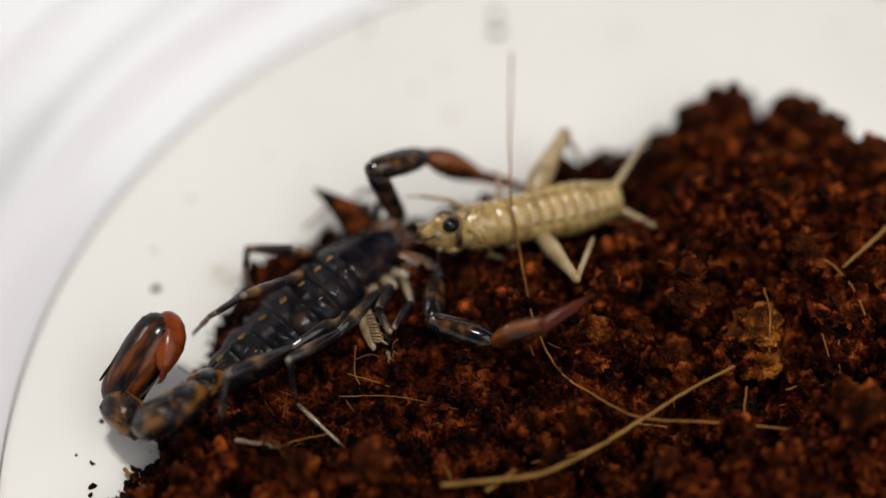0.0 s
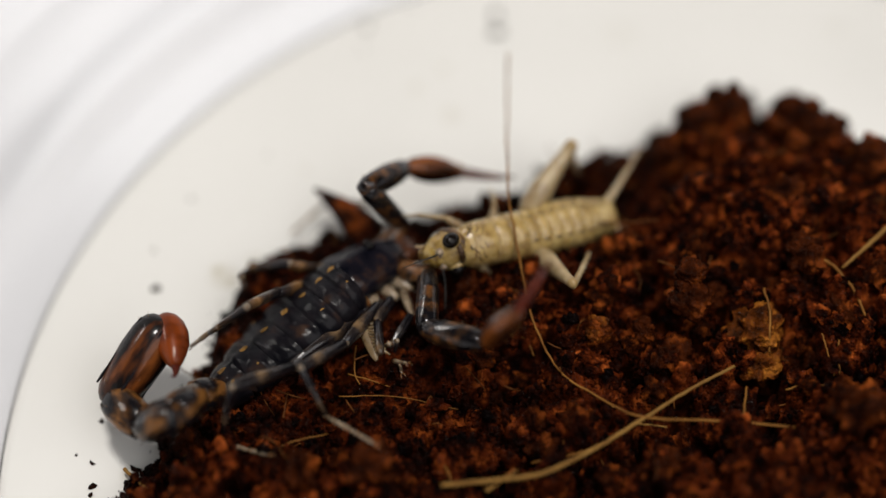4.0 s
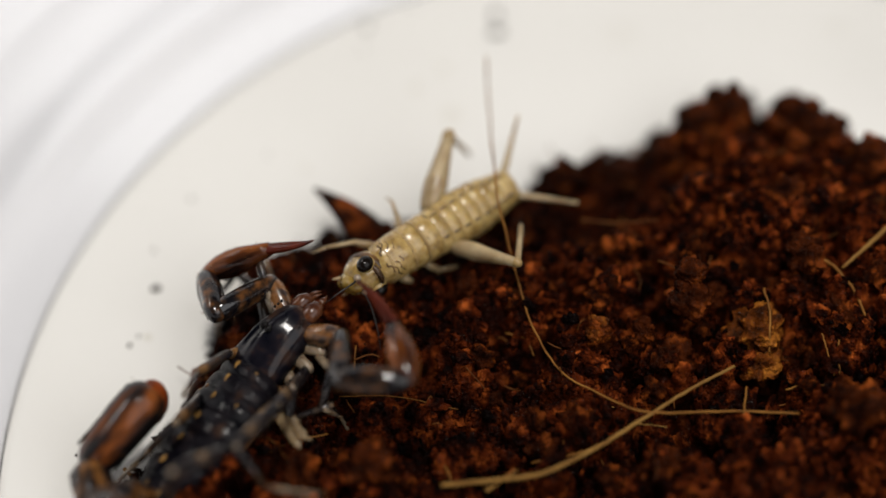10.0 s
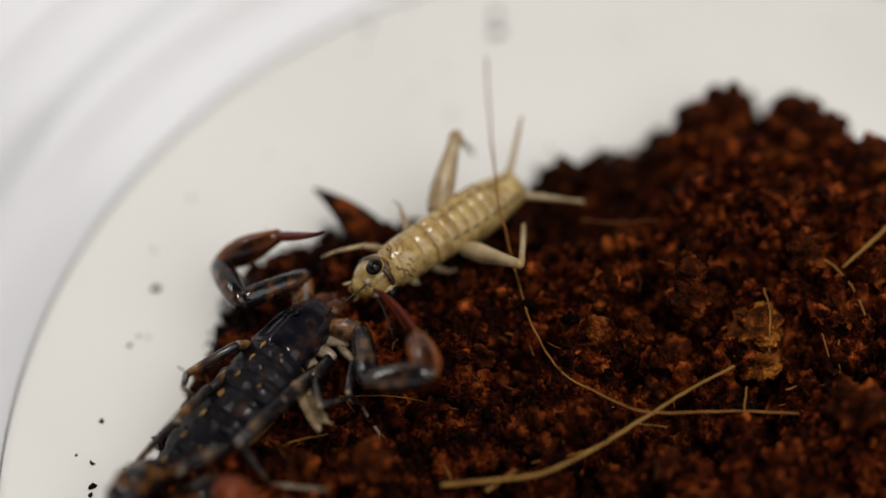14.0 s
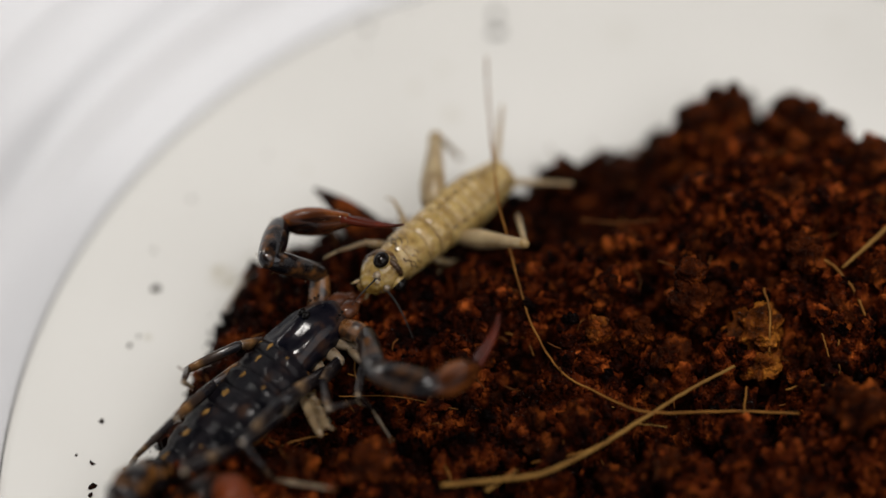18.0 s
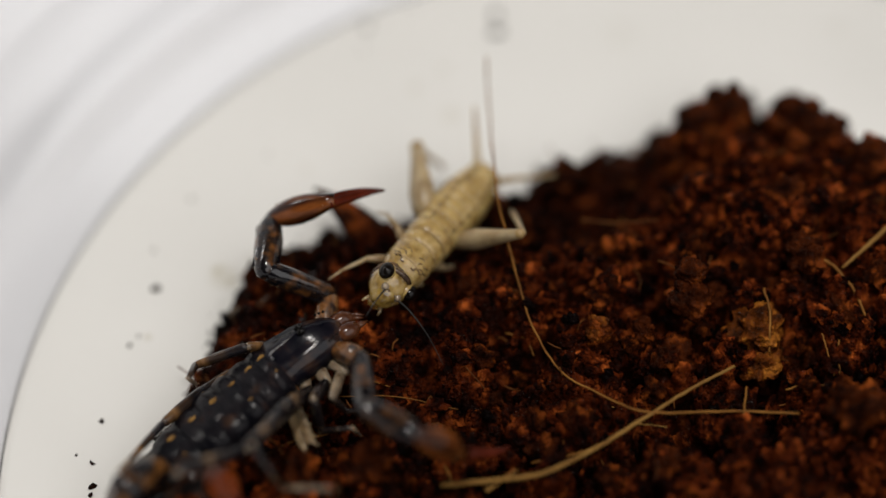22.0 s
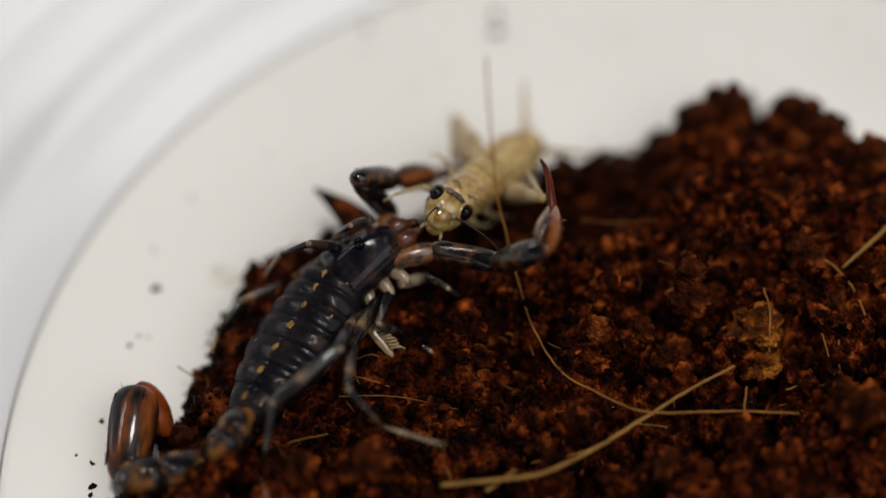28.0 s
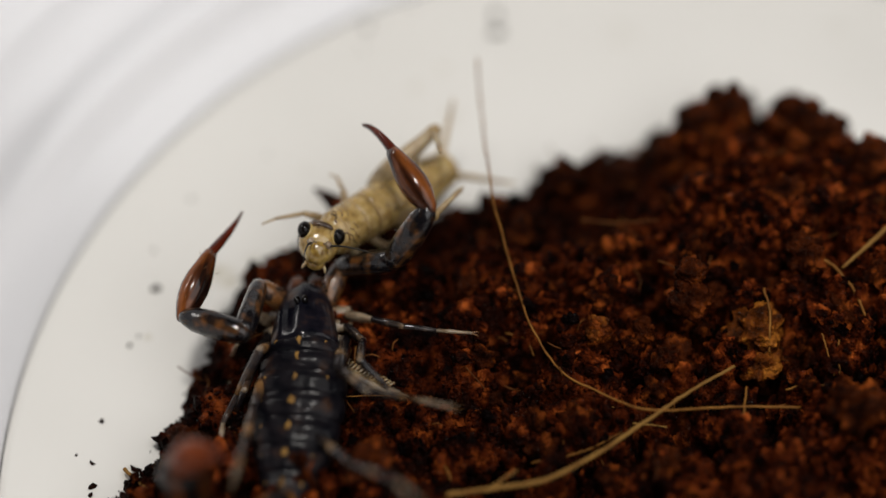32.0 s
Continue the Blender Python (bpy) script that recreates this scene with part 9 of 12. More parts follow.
    walk(MOVES["r3_tibia"], [
        (0, at(-6.61, -3.79, 2.56, -13, 56, 150)), (1, at(-6.31, -4.59, 2.66, -11, 60, 156)), (1.5, at(-6.47, -3.92, 2.59, -10, 58, 153)),
        (2, at(-6.58, -3.16, 2.43, -10, 57, 150)), (3, at(-6.95, -3.28, 2.22, -14, 57, 143)), (3.5, at(-6.95, -3.36, 2.26, -12, 56, 140)),
        (4.17, at(-6.44, -4.1, 2.66, -20, 53, 133)), (4.83, at(-5.97, -4.79, 2.95, -26, 50, 126)), (5.5, at(-5.5, -5.25, 3.04, -32, 47, 120)),
        (5.75, at(-5.62, -5.03, 3.24, -21, 49, 116)), (6, at(-5.66, -4.47, 3.18, -12, 50, 113)), (7, at(-5.7, -4.42, 3.13, -9, 49, 112)),
        (8, at(-5.28, -4.85, 3.71, -3, 49, 111)), (9, at(-5.38, -4.6, 3.68, -3, 49, 110)), (11, at(-5.4, -4.64, 3.64, -8, 51, 108)),
        (11.75, at(-6.08, -3.86, 2.83, -20, 52, 107)), (12, at(-6.3, -3.52, 2.5, -25, 52, 107)), (13, at(-6.21, -3.71, 2.57, -27, 53, 106)),
        (14.5, at(-6.32, -3.46, 2.29, -30, 52, 109)), (16.5, at(-5.93, -4.42, 2.77, -24, 51, 113)), (17, at(-5.89, -4.37, 2.73, -25, 50, 114)),
        (18, at(-6.2, -3.88, 2.23, -32, 49, 104)), (19, at(-6.35, -4.14, 2.76, -22, 49, 104)), (19.75, at(-6, -5.12, 2.91, -15, 48, 109)),
        (20, at(-5.86, -5.39, 2.91, -13, 48, 110)), (22, at(-5.69, -5.5, 3.14, -11, 49, 112)), (22.5, at(-5.77, -5.3, 3.09, -13, 49, 112)),
        (23, at(-5.85, -5.01, 2.97, -14, 49, 113)), (24.33, at(-5.5, -5.54, 3.37, -7, 46, 117)), (25, at(-5.32, -5.73, 3.51, -4, 44, 119)),
        (25.1, at(-5.71, -4.95, 3.56, -7, 49, 116)), (25.2, at(-6.16, -3.89, 3.33, -14, 54, 111)), (25.3, at(-6.33, -2.96, 3.13, -23, 59, 110)),
        (25.5, at(-6.29, -2.93, 3.21, -23, 60, 111)), (26.17, at(-6.69, -3.27, 3.62, -13, 62, 115)), (26.83, at(-6.85, -3.19, 3.38, -4, 63, 118)),
        (27.5, at(-6.39, -2.4, 1.84, 7, 60, 124)), (28, at(-6.02, -2.54, 2.09, 37, 51, 170)), (28.5, at(-6.1, -1.72, 0.96, 25, -8, -148)),
        (29, at(-5.85, -0.32, -1.14, 24, -6, -152)), (29.5, at(-6.07, -0.68, -0.75, 25, -5, -152)), (30, at(-6.33, -1.09, -0.23, 25, -4, -151)),
        (30.08, at(-6.05, -1.51, 0.15, 17, -14, -148)), (30.25, at(-5.61, -1.35, -0.63, 11, -22, -151)), (30.33, at(-5.44, -1.33, -0.94, 8, -26, -153)),
        (30.42, at(-5.24, -1.23, -1.43, 6, -29, -156)), (30.5, at(-5.11, -1.25, -1.7, 3, -33, -158)), (30.8, at(-4.5, 0, -2.25, 16, -31, -151)),
        (30.9, at(-3.79, 0.62, -3.18, 27, -25, -153)), (31, at(-3.7, 0.79, -3.15, 31, -25, -149)), (31.1, at(-6.41, -1.62, 2.11, -1, -28, -145)),
        (31.3, at(-6.03, -2.5, 1.89, 0, -30, -136)), (31.4, at(-5.77, -2.9, 1.67, 2, -30, -132)), (31.6, at(-5.51, -3.5, 2.7, -10, -34, -124)),
        (32, at(-5.44, -3.87, 2.63, -19, -32, -121)),])
    walk(MOVES["r3_tarsus"], [
        (0, at(-8.57, -2.66, -0.86, 120, 13, -60)), (1, at(-8.18, -3.77, -0.89, 113, 3, -59)), (1.5, at(-8.38, -2.94, -0.9, 115, 6, -61)),
        (2, at(-8.52, -2.02, -1, 116, 8, -64)), (3, at(-8.77, -1.93, -1.2, 125, 10, -62)), (3.5, at(-8.73, -1.87, -1.13, 130, 10, -63)),
        (4.83, at(-7.5, -2.67, -0.21, 113, 10, -77)), (5.5, at(-6.88, -2.84, 0.02, 103, 10, -84)), (5.75, at(-6.81, -2.6, 0.16, 124, 9, -82)),
        (6, at(-6.68, -2.02, 0.06, 145, 8, -79)), (7, at(-6.69, -1.93, 0.03, 146, 9, -82)), (8, at(-6.25, -2.34, 0.62, 155, 10, -81)),
        (9, at(-6.31, -2.07, 0.59, 156, 11, -81)), (11, at(-6.2, -2.17, 0.47, 154, 9, -82)), (11.75, at(-6.83, -1.42, -0.38, 147, 9, -80)),
        (12, at(-7.03, -1.1, -0.72, 143, 9, -80)), (13, at(-6.89, -1.32, -0.69, 143, 8, -80)), (14.5, at(-7.14, -1.07, -0.93, 130, 8, -82)),
        (16.5, at(-6.93, -2.02, -0.4, 121, 7, -86)), (17, at(-6.95, -1.97, -0.43, 117, 7, -87)), (18, at(-6.87, -1.27, -0.86, 141, 13, -79)),
        (19, at(-7, -1.54, -0.34, 152, 13, -79)), (19.75, at(-6.88, -2.51, -0.13, 159, 9, -74)), (20, at(-6.82, -2.8, -0.12, 160, 8, -73)),
        (22, at(-6.7, -2.98, 0.06, 160, 7, -73)), (23, at(-6.88, -2.54, -0.14, 157, 7, -72)), (24.33, at(-6.81, -3.02, 0.41, 147, 10, -75)),
        (25, at(-6.76, -3.18, 0.64, 143, 11, -77)), (25.1, at(-6.91, -2.54, 0.46, 136, 9, -83)), (25.2, at(-7.03, -1.66, 0.01, 129, 8, -90)),
        (25.3, at(-7.05, -0.96, -0.37, 116, 7, -96)), (25.5, at(-7.03, -1.01, -0.34, 115, 6, -95)), (26.17, at(-7.49, -1.54, -0.02, 100, -4, -108)),
        (26.83, at(-7.71, -1.55, -0.28, 87, -9, -119)), (27.5, at(-7.53, -0.73, -1.73, 75, -10, -132)), (28, at(-8.57, -2.09, -1.08, 59, -20, -128)),
        (28.5, at(-9.56, -3.86, 1.5, 21, -20, -131)), (29, at(-9.45, -2.25, -0.73, 23, -13, -141)), (29.5, at(-9.66, -2.61, -0.38, 23, -13, -139)),
        (30, at(-9.92, -3.05, 0.08, 22, -14, -137)), (30.08, at(-9.44, -3.61, 1.12, 12, -20, -131)), (30.33, at(-8.72, -3.01, 0.86, -2, -24, -128)),
        (30.42, at(-8.52, -2.68, 0.55, -7, -25, -128)), (30.5, at(-8.31, -2.54, 0.51, -13, -26, -127)), (30.7, at(-7.83, -1.93, 0.15, 4, -28, -139)),
        (30.8, at(-7.57, -1.69, -0.11, 13, -29, -144)), (30.9, at(-7.12, -1.07, -1.47, 27, -24, -154)), (31, at(-6.88, -1.12, -1.4, 34, -27, -157)),
        (31.1, at(-9.37, -3.71, 4.02, 3, -26, -155)), (31.3, at(-8.6, -4.97, 3.92, 7, -23, -151)), (31.4, at(-8.12, -5.54, 3.75, 9, -21, -149)),
        (31.6, at(-7.42, -6.32, 4.97, -1, -31, -142)), (32, at(-7.23, -6.87, 4.77, -11, -37, -136)),])
    walk(MOVES["l0_femur"], [
        (0, at(3.86, 2.64, -1.13, 42, -23, -17)), (0.33, at(3.74, 2.69, -1.16, -18, 20, -20)), (0.5, at(3.68, 2.72, -1.17, -35, 38, -12)),
        (0.67, at(3.62, 2.74, -1.18, -38, 51, 2)), (1, at(3.5, 2.78, -1.2, -21, 59, 36)), (1.5, at(3.59, 2.76, -1.17, -38, 60, 13)),
        (2, at(3.68, 2.74, -1.14, -45, 40, -20)), (2.5, at(3.7, 2.68, -1.2, 17, -4, -25)), (3, at(3.75, 2.6, -1.26, 39, -25, -9)),
        (3.5, at(3.75, 2.59, -1.26, 40, -25, -9)), (4.17, at(4.29, 2.39, -1.05, -18, 30, 1)), (4.83, at(5.27, 1.59, -0.56, 17, -6, 3)),
        (5.5, at(5.39, 1.53, -0.39, 23, -11, 1)), (5.75, at(5.4, 1.62, -0.25, 29, -16, -5)), (6, at(4.87, 2.29, -0.42, 44, -20, -26)),
        (6.5, at(4.63, 2.44, -0.58, -11, -50, 136)), (7, at(4.44, 2.54, -0.7, 4, -26, 123)), (8, at(4.62, 2.39, -0.67, 3, -31, 122)),
        (8.5, at(4.98, 2.15, -0.45, -12, -63, 128)), (9, at(5.45, 1.66, -0.08, 92, -71, -10)), (11, at(5.45, 1.67, -0.07, 97, -82, -4)),
        (11.25, at(5.09, 2.07, -0.34, -38, -71, 156)), (11.5, at(4.78, 2.32, -0.54, 0, -24, 142)), (11.75, at(4.55, 2.46, -0.68, 19, 19, 132)),
        (12, at(4.35, 2.56, -0.78, 22, 45, 117)), (13, at(4.36, 2.58, -0.75, 22, 35, 121)), (13.5, at(4.22, 2.65, -0.81, 14, 61, 94)),
        (14, at(4.08, 2.71, -0.86, -20, 64, 41)), (14.5, at(3.95, 2.76, -0.9, -29, 53, 18)), (15.17, at(4.01, 2.74, -0.88, -26, 40, 3)),
        (16.5, at(4.13, 2.69, -0.84, -5, 16, 0)), (17, at(4.1, 2.73, -0.81, 2, 10, 3)), (17.5, at(4.36, 2.59, -0.73, 13, -2, 13)),
        (18, at(4.69, 2.37, -0.6, 17, -9, 26)), (18.5, at(4.93, 2.1, -0.58, 19, -13, 28)), (19, at(5.35, 1.55, -0.45, 19, -16, 40)),
        (19.5, at(5.32, 1.52, -0.53, 19, -12, 29)), (20, at(5.24, 1.58, -0.62, 17, -7, 24)), (22, at(5.24, 1.57, -0.64, 16, -6, 21)),
        (22.5, at(5.25, 1.62, -0.58, 16, -7, 24)), (23, at(4.92, 2.04, -0.68, 13, -2, 21)), (24.33, at(5.27, 1.58, -0.57, 17, -8, 29)),
        (25, at(5.28, 1.54, -0.59, 17, -9, 30)), (25.1, at(5.4, 1.24, -0.61, 15, -9, 27)), (25.2, at(5.55, 0.85, -0.56, 13, -10, 24)),
        (25.3, at(5.62, 0.54, -0.55, 12, -11, 22)), (26.17, at(5.63, 0.45, -0.57, 19, -17, 15)), (27.5, at(5.44, 0.58, -0.87, 0, -64, -95)),
        (28, at(5.63, 0.48, -0.55, 0, -67, -95)), (28.5, at(5.61, 0.4, -0.61, 0, -72, -114)), (29, at(5.62, 0.51, -0.56, 0, -74, -113)),
        (30, at(5.41, 0.79, -0.84, 0, -70, -91)), (30.33, at(5, 1.48, -1.06, 21, -23, 29)), (30.5, at(5.15, 1.52, -0.82, 16, -19, 35)),
        (30.7, at(4.95, 1.84, -0.84, 26, -27, 16)), (30.8, at(4.91, 1.95, -0.79, 35, -34, 9)), (30.9, at(5.18, 1.91, -0.38, 0, 33, 48)),
        (31.4, at(5.09, 2.23, -0.09, 0, 34, 46)), (32, at(4.06, 2.47, -1.17, 0, -74, 172)),])
    walk(MOVES["l0_patella"], [
        (0, at(5.44, 2.17, -0.42, 21, -18, 37)), (0.33, at(5.32, 2.11, -1.78, -10, -5, 31)), (0.5, at(5.06, 2.43, -2.29, -18, 0, 35)),
        (0.67, at(4.75, 2.77, -2.57, -19, 2, 40)), (1, at(4.26, 3.33, -2.74, -14, 0, 47)), (1.5, at(4.48, 2.96, -2.72, -20, 6, 43)),
        (2, at(4.97, 2.27, -2.31, -23, 5, 30)), (2.5, at(5.33, 1.92, -1.07, 8, -14, 28)), (3, at(5.36, 2.33, -0.51, 21, -18, 40)),
        (3.5, at(5.36, 2.32, -0.5, 21, -18, 40)), (4.17, at(5.86, 2.42, -1.94, -10, -7, 42)), (4.83, at(7.06, 1.69, -0.39, 8, -15, 51)),
        (5.5, at(7.15, 1.57, -0.04, 12, -14, 48)), (5.75, at(7.13, 1.46, 0.24, 16, -15, 42)), (6, at(6.39, 1.55, 0.21, 25, -20, 23)),
        (6.5, at(3.8, 3.24, 0.81, 36, -35, 72)), (7, at(3.55, 3.89, 0.09, 27, -21, 69)), (8, at(3.8, 3.71, 0.25, 28, -23, 69)),
        (8.5, at(4.48, 2.78, 1.17, 42, -34, 61)), (9, at(6.03, 1.56, 1.62, 48, -30, 43)), (11, at(5.7, 1.66, 1.71, 51, -31, 46)),
        (11.25, at(4.55, 2.31, 1.35, 50, -38, 59)), (11.5, at(3.48, 3.32, 0.2, 28, -24, 79)), (11.75, at(3.42, 3.74, -1.25, 10, -3, 76)),
        (12, at(3.77, 3.7, -2.05, -2, 5, 65)), (13, at(3.61, 3.84, -1.79, 3, 1, 67)), (13.5, at(4.15, 3.53, -2.37, -10, 7, 57)),
        (14, at(4.67, 3.23, -2.48, -16, 5, 48)), (14.5, at(4.98, 3.09, -2.35, -15, -1, 44)), (15.17, at(5.39, 2.82, -2.03, -13, -6, 43)),
        (15.83, at(5.67, 2.7, -1.68, -8, -10, 44)), (16.5, at(5.86, 2.68, -1.34, -3, -13, 47)), (17, at(5.87, 2.83, -1.11, 0, -15, 50)),
        (18, at(6.28, 3.16, -0.3, 7, -17, 70)), (19, at(6.68, 2.66, 0.03, 11, -9, 75)), (19.25, at(6.82, 2.46, -0.03, 10, -12, 74)),
        (20, at(6.87, 2.32, -0.4, 6, -18, 70)), (22, at(6.9, 2.23, -0.45, 6, -18, 68)), (22.5, at(6.88, 2.35, -0.36, 5, -19, 71)),
        (23, at(6.6, 2.68, -0.6, 4, -20, 68)), (24.33, at(6.83, 2.45, -0.3, 5, -19, 76)), (25, at(6.82, 2.44, -0.32, 5, -20, 77)),
        (25.1, at(6.98, 2.06, -0.33, 3, -18, 75)), (25.2, at(7.18, 1.57, -0.25, 1, -17, 73)), (25.3, at(7.26, 1.2, -0.2, -1, -16, 71)),
        (25.5, at(7.25, 1.2, -0.15, 1, -15, 71)), (26.17, at(7.29, 0.89, -0.03, 4, -12, 68)), (27.5, at(5.37, -0.2, 0.75, 0, -48, -166)),
        (28, at(5.56, -0.21, 1.11, 0, -49, -162)), (28.5, at(5.38, -0.12, 1.1, 0, -51, -171)), (29, at(5.42, 0.05, 1.17, 0, -55, 164)),
        (30, at(5.4, 0.17, 0.85, 0, -56, 164)), (30.33, at(6.46, 2.28, -0.36, 9, -6, 75)), (30.42, at(6.55, 2.36, -0.28, 6, -7, 79)),
        (30.5, at(6.54, 2.51, -0.23, 5, -6, 82)), (30.7, at(6.5, 2.27, -0.03, 9, -9, 67)), (30.8, at(6.39, 2.18, 0.22, 14, -11, 60)),
        (30.9, at(6.19, 3.02, -1.37, 0, -39, 176)), (31.4, at(6.13, 3.3, -1.09, 0, -38, 175)), (32, at(3.56, 2.54, 0.56, 0, 53, 85)),])
    walk(MOVES["l0_tibia"], [
        (0, at(6.95, 3.33, 0.2, 15, 9, 107)), (0.33, at(7.03, 3.13, -1.6, -41, -29, 115)), (0.5, at(6.69, 3.57, -2.3, -59, -47, 116)),
        (0.67, at(6.28, 4.06, -2.66, -68, -62, 117)), (1, at(5.62, 4.8, -2.73, -79, -83, 119)), (1.5, at(5.94, 4.31, -2.92, -65, -70, 106)),
        (2, at(6.69, 3.27, -2.47, -57, -45, 108)), (2.5, at(7.05, 2.82, -0.6, -9, -8, 107)), (3, at(6.83, 3.55, 0.1, 15, 9, 103)),
        (3.5, at(6.83, 3.54, 0.11, 15, 9, 103)), (4.17, at(7.34, 3.75, -1.69, -54, -46, 123)), (4.83, at(8.27, 3.2, 0.12, -10, -10, 124)),
        (5.5, at(8.45, 3.01, 0.45, 0, -4, 115)), (5.75, at(8.56, 2.75, 0.77, 6, 1, 108)), (6, at(8.11, 2.29, 0.89, 13, 1, 90)),
        (6.5, at(4.32, 4.8, 1.95, 44, 18, 21)), (7, at(4.22, 5.63, 0.82, 36, 9, 1)), (8, at(4.46, 5.43, 1.03, 36, 10, 7)),
        (8.5, at(5.28, 4.23, 2.29, 44, 30, 25)), (9, at(7.3, 2.74, 2.61, 51, 41, 68)), (11, at(6.88, 2.9, 2.74, 53, 48, 58)),
        (11.25, at(5.35, 3.65, 2.6, 49, 39, 28)), (11.5, at(3.84, 5.1, 1.02, 40, 11, -1)), (11.75, at(3.9, 5.67, -1.15, 36, -24, -11)),
        (12, at(4.6, 5.51, -2.22, 38, -49, -15)), (13, at(4.4, 5.68, -1.82, 42, -41, -21)), (13.5, at(5.24, 5.19, -2.62, 37, -68, -11)),
        (14, at(6.01, 4.7, -2.64, -38, -83, 73)), (14.5, at(6.4, 4.49, -2.3, -82, -72, 128)), (15.17, at(6.86, 4.17, -1.84, -71, -55, 132)),
        (15.83, at(7.1, 4.06, -1.34, -57, -42, 133)), (16.5, at(7.2, 4.1, -0.89, -44, -32, 133)), (17, at(7.1, 4.32, -0.6, -36, -27, 134)),
        (17.5, at(7.06, 4.65, -0.09, -22, -18, 136)), (18, at(6.93, 4.96, 0.28, -11, -11, 136)), (18.5, at(7.13, 4.76, 0.3, -1, -3, 131)),
        (19, at(7.2, 4.57, 0.34, 10, 6, 124)), (19.25, at(7.36, 4.33, 0.39, 3, -1, 131)), (20, at(7.51, 4.11, 0.23, -16, -14, 141)),
        (22, at(7.6, 3.99, 0.17, -17, -14, 141)), (22.5, at(7.49, 4.15, 0.28, -17, -14, 143)), (23, at(7.31, 4.41, 0.09, -27, -20, 146)),
        (24.33, at(7.28, 4.28, 0.36, -18, -13, 148)), (25, at(7.23, 4.27, 0.35, -19, -13, 149)), (25.1, at(7.46, 3.89, 0.29, -17, -10, 147)),
        (25.2, at(7.75, 3.39, 0.33, -16, -7, 144)), (25.3, at(7.89, 3.02, 0.34, -15, -4, 142)), (25.5, at(7.87, 3.04, 0.36, -11, -1, 142)),
        (26.17, at(8.01, 2.7, 0.4, 1, 9, 142)), (27.5, at(4.06, -0.53, 2.23, 0, 42, 88)), (28, at(4.32, -0.62, 2.62, 0, 44, 91)),
        (28.5, at(4.15, -0.31, 2.66, 0, 46, 92)), (29, at(4.33, 0.36, 2.81, 0, 44, 82)), (30, at(4.31, 0.49, 2.5, 0, 45, 84)),
        (30.25, at(7.09, 4.03, -0.15, 22, 24, 136)), (30.33, at(6.99, 4.2, -0.16, 20, 22, 140)), (30.42, at(6.95, 4.31, -0.05, 13, 18, 146)),
        (30.5, at(6.8, 4.48, -0.01, 12, 16, 149)), (30.6, at(7.08, 4.31, 0.09, 15, 19, 143)), (30.7, at(7.28, 4.09, 0.28, 20, 24, 136)),
        (30.8, at(7.36, 3.89, 0.59, 28, 30, 128)), (30.9, at(4.63, 3.12, -0.12, 0, -27, -176)), (31.4, at(4.57, 3.45, 0.14, 0, 61, 90)),
        (32, at(3.67, 3.75, -1.03, 0, -36, -179)),])
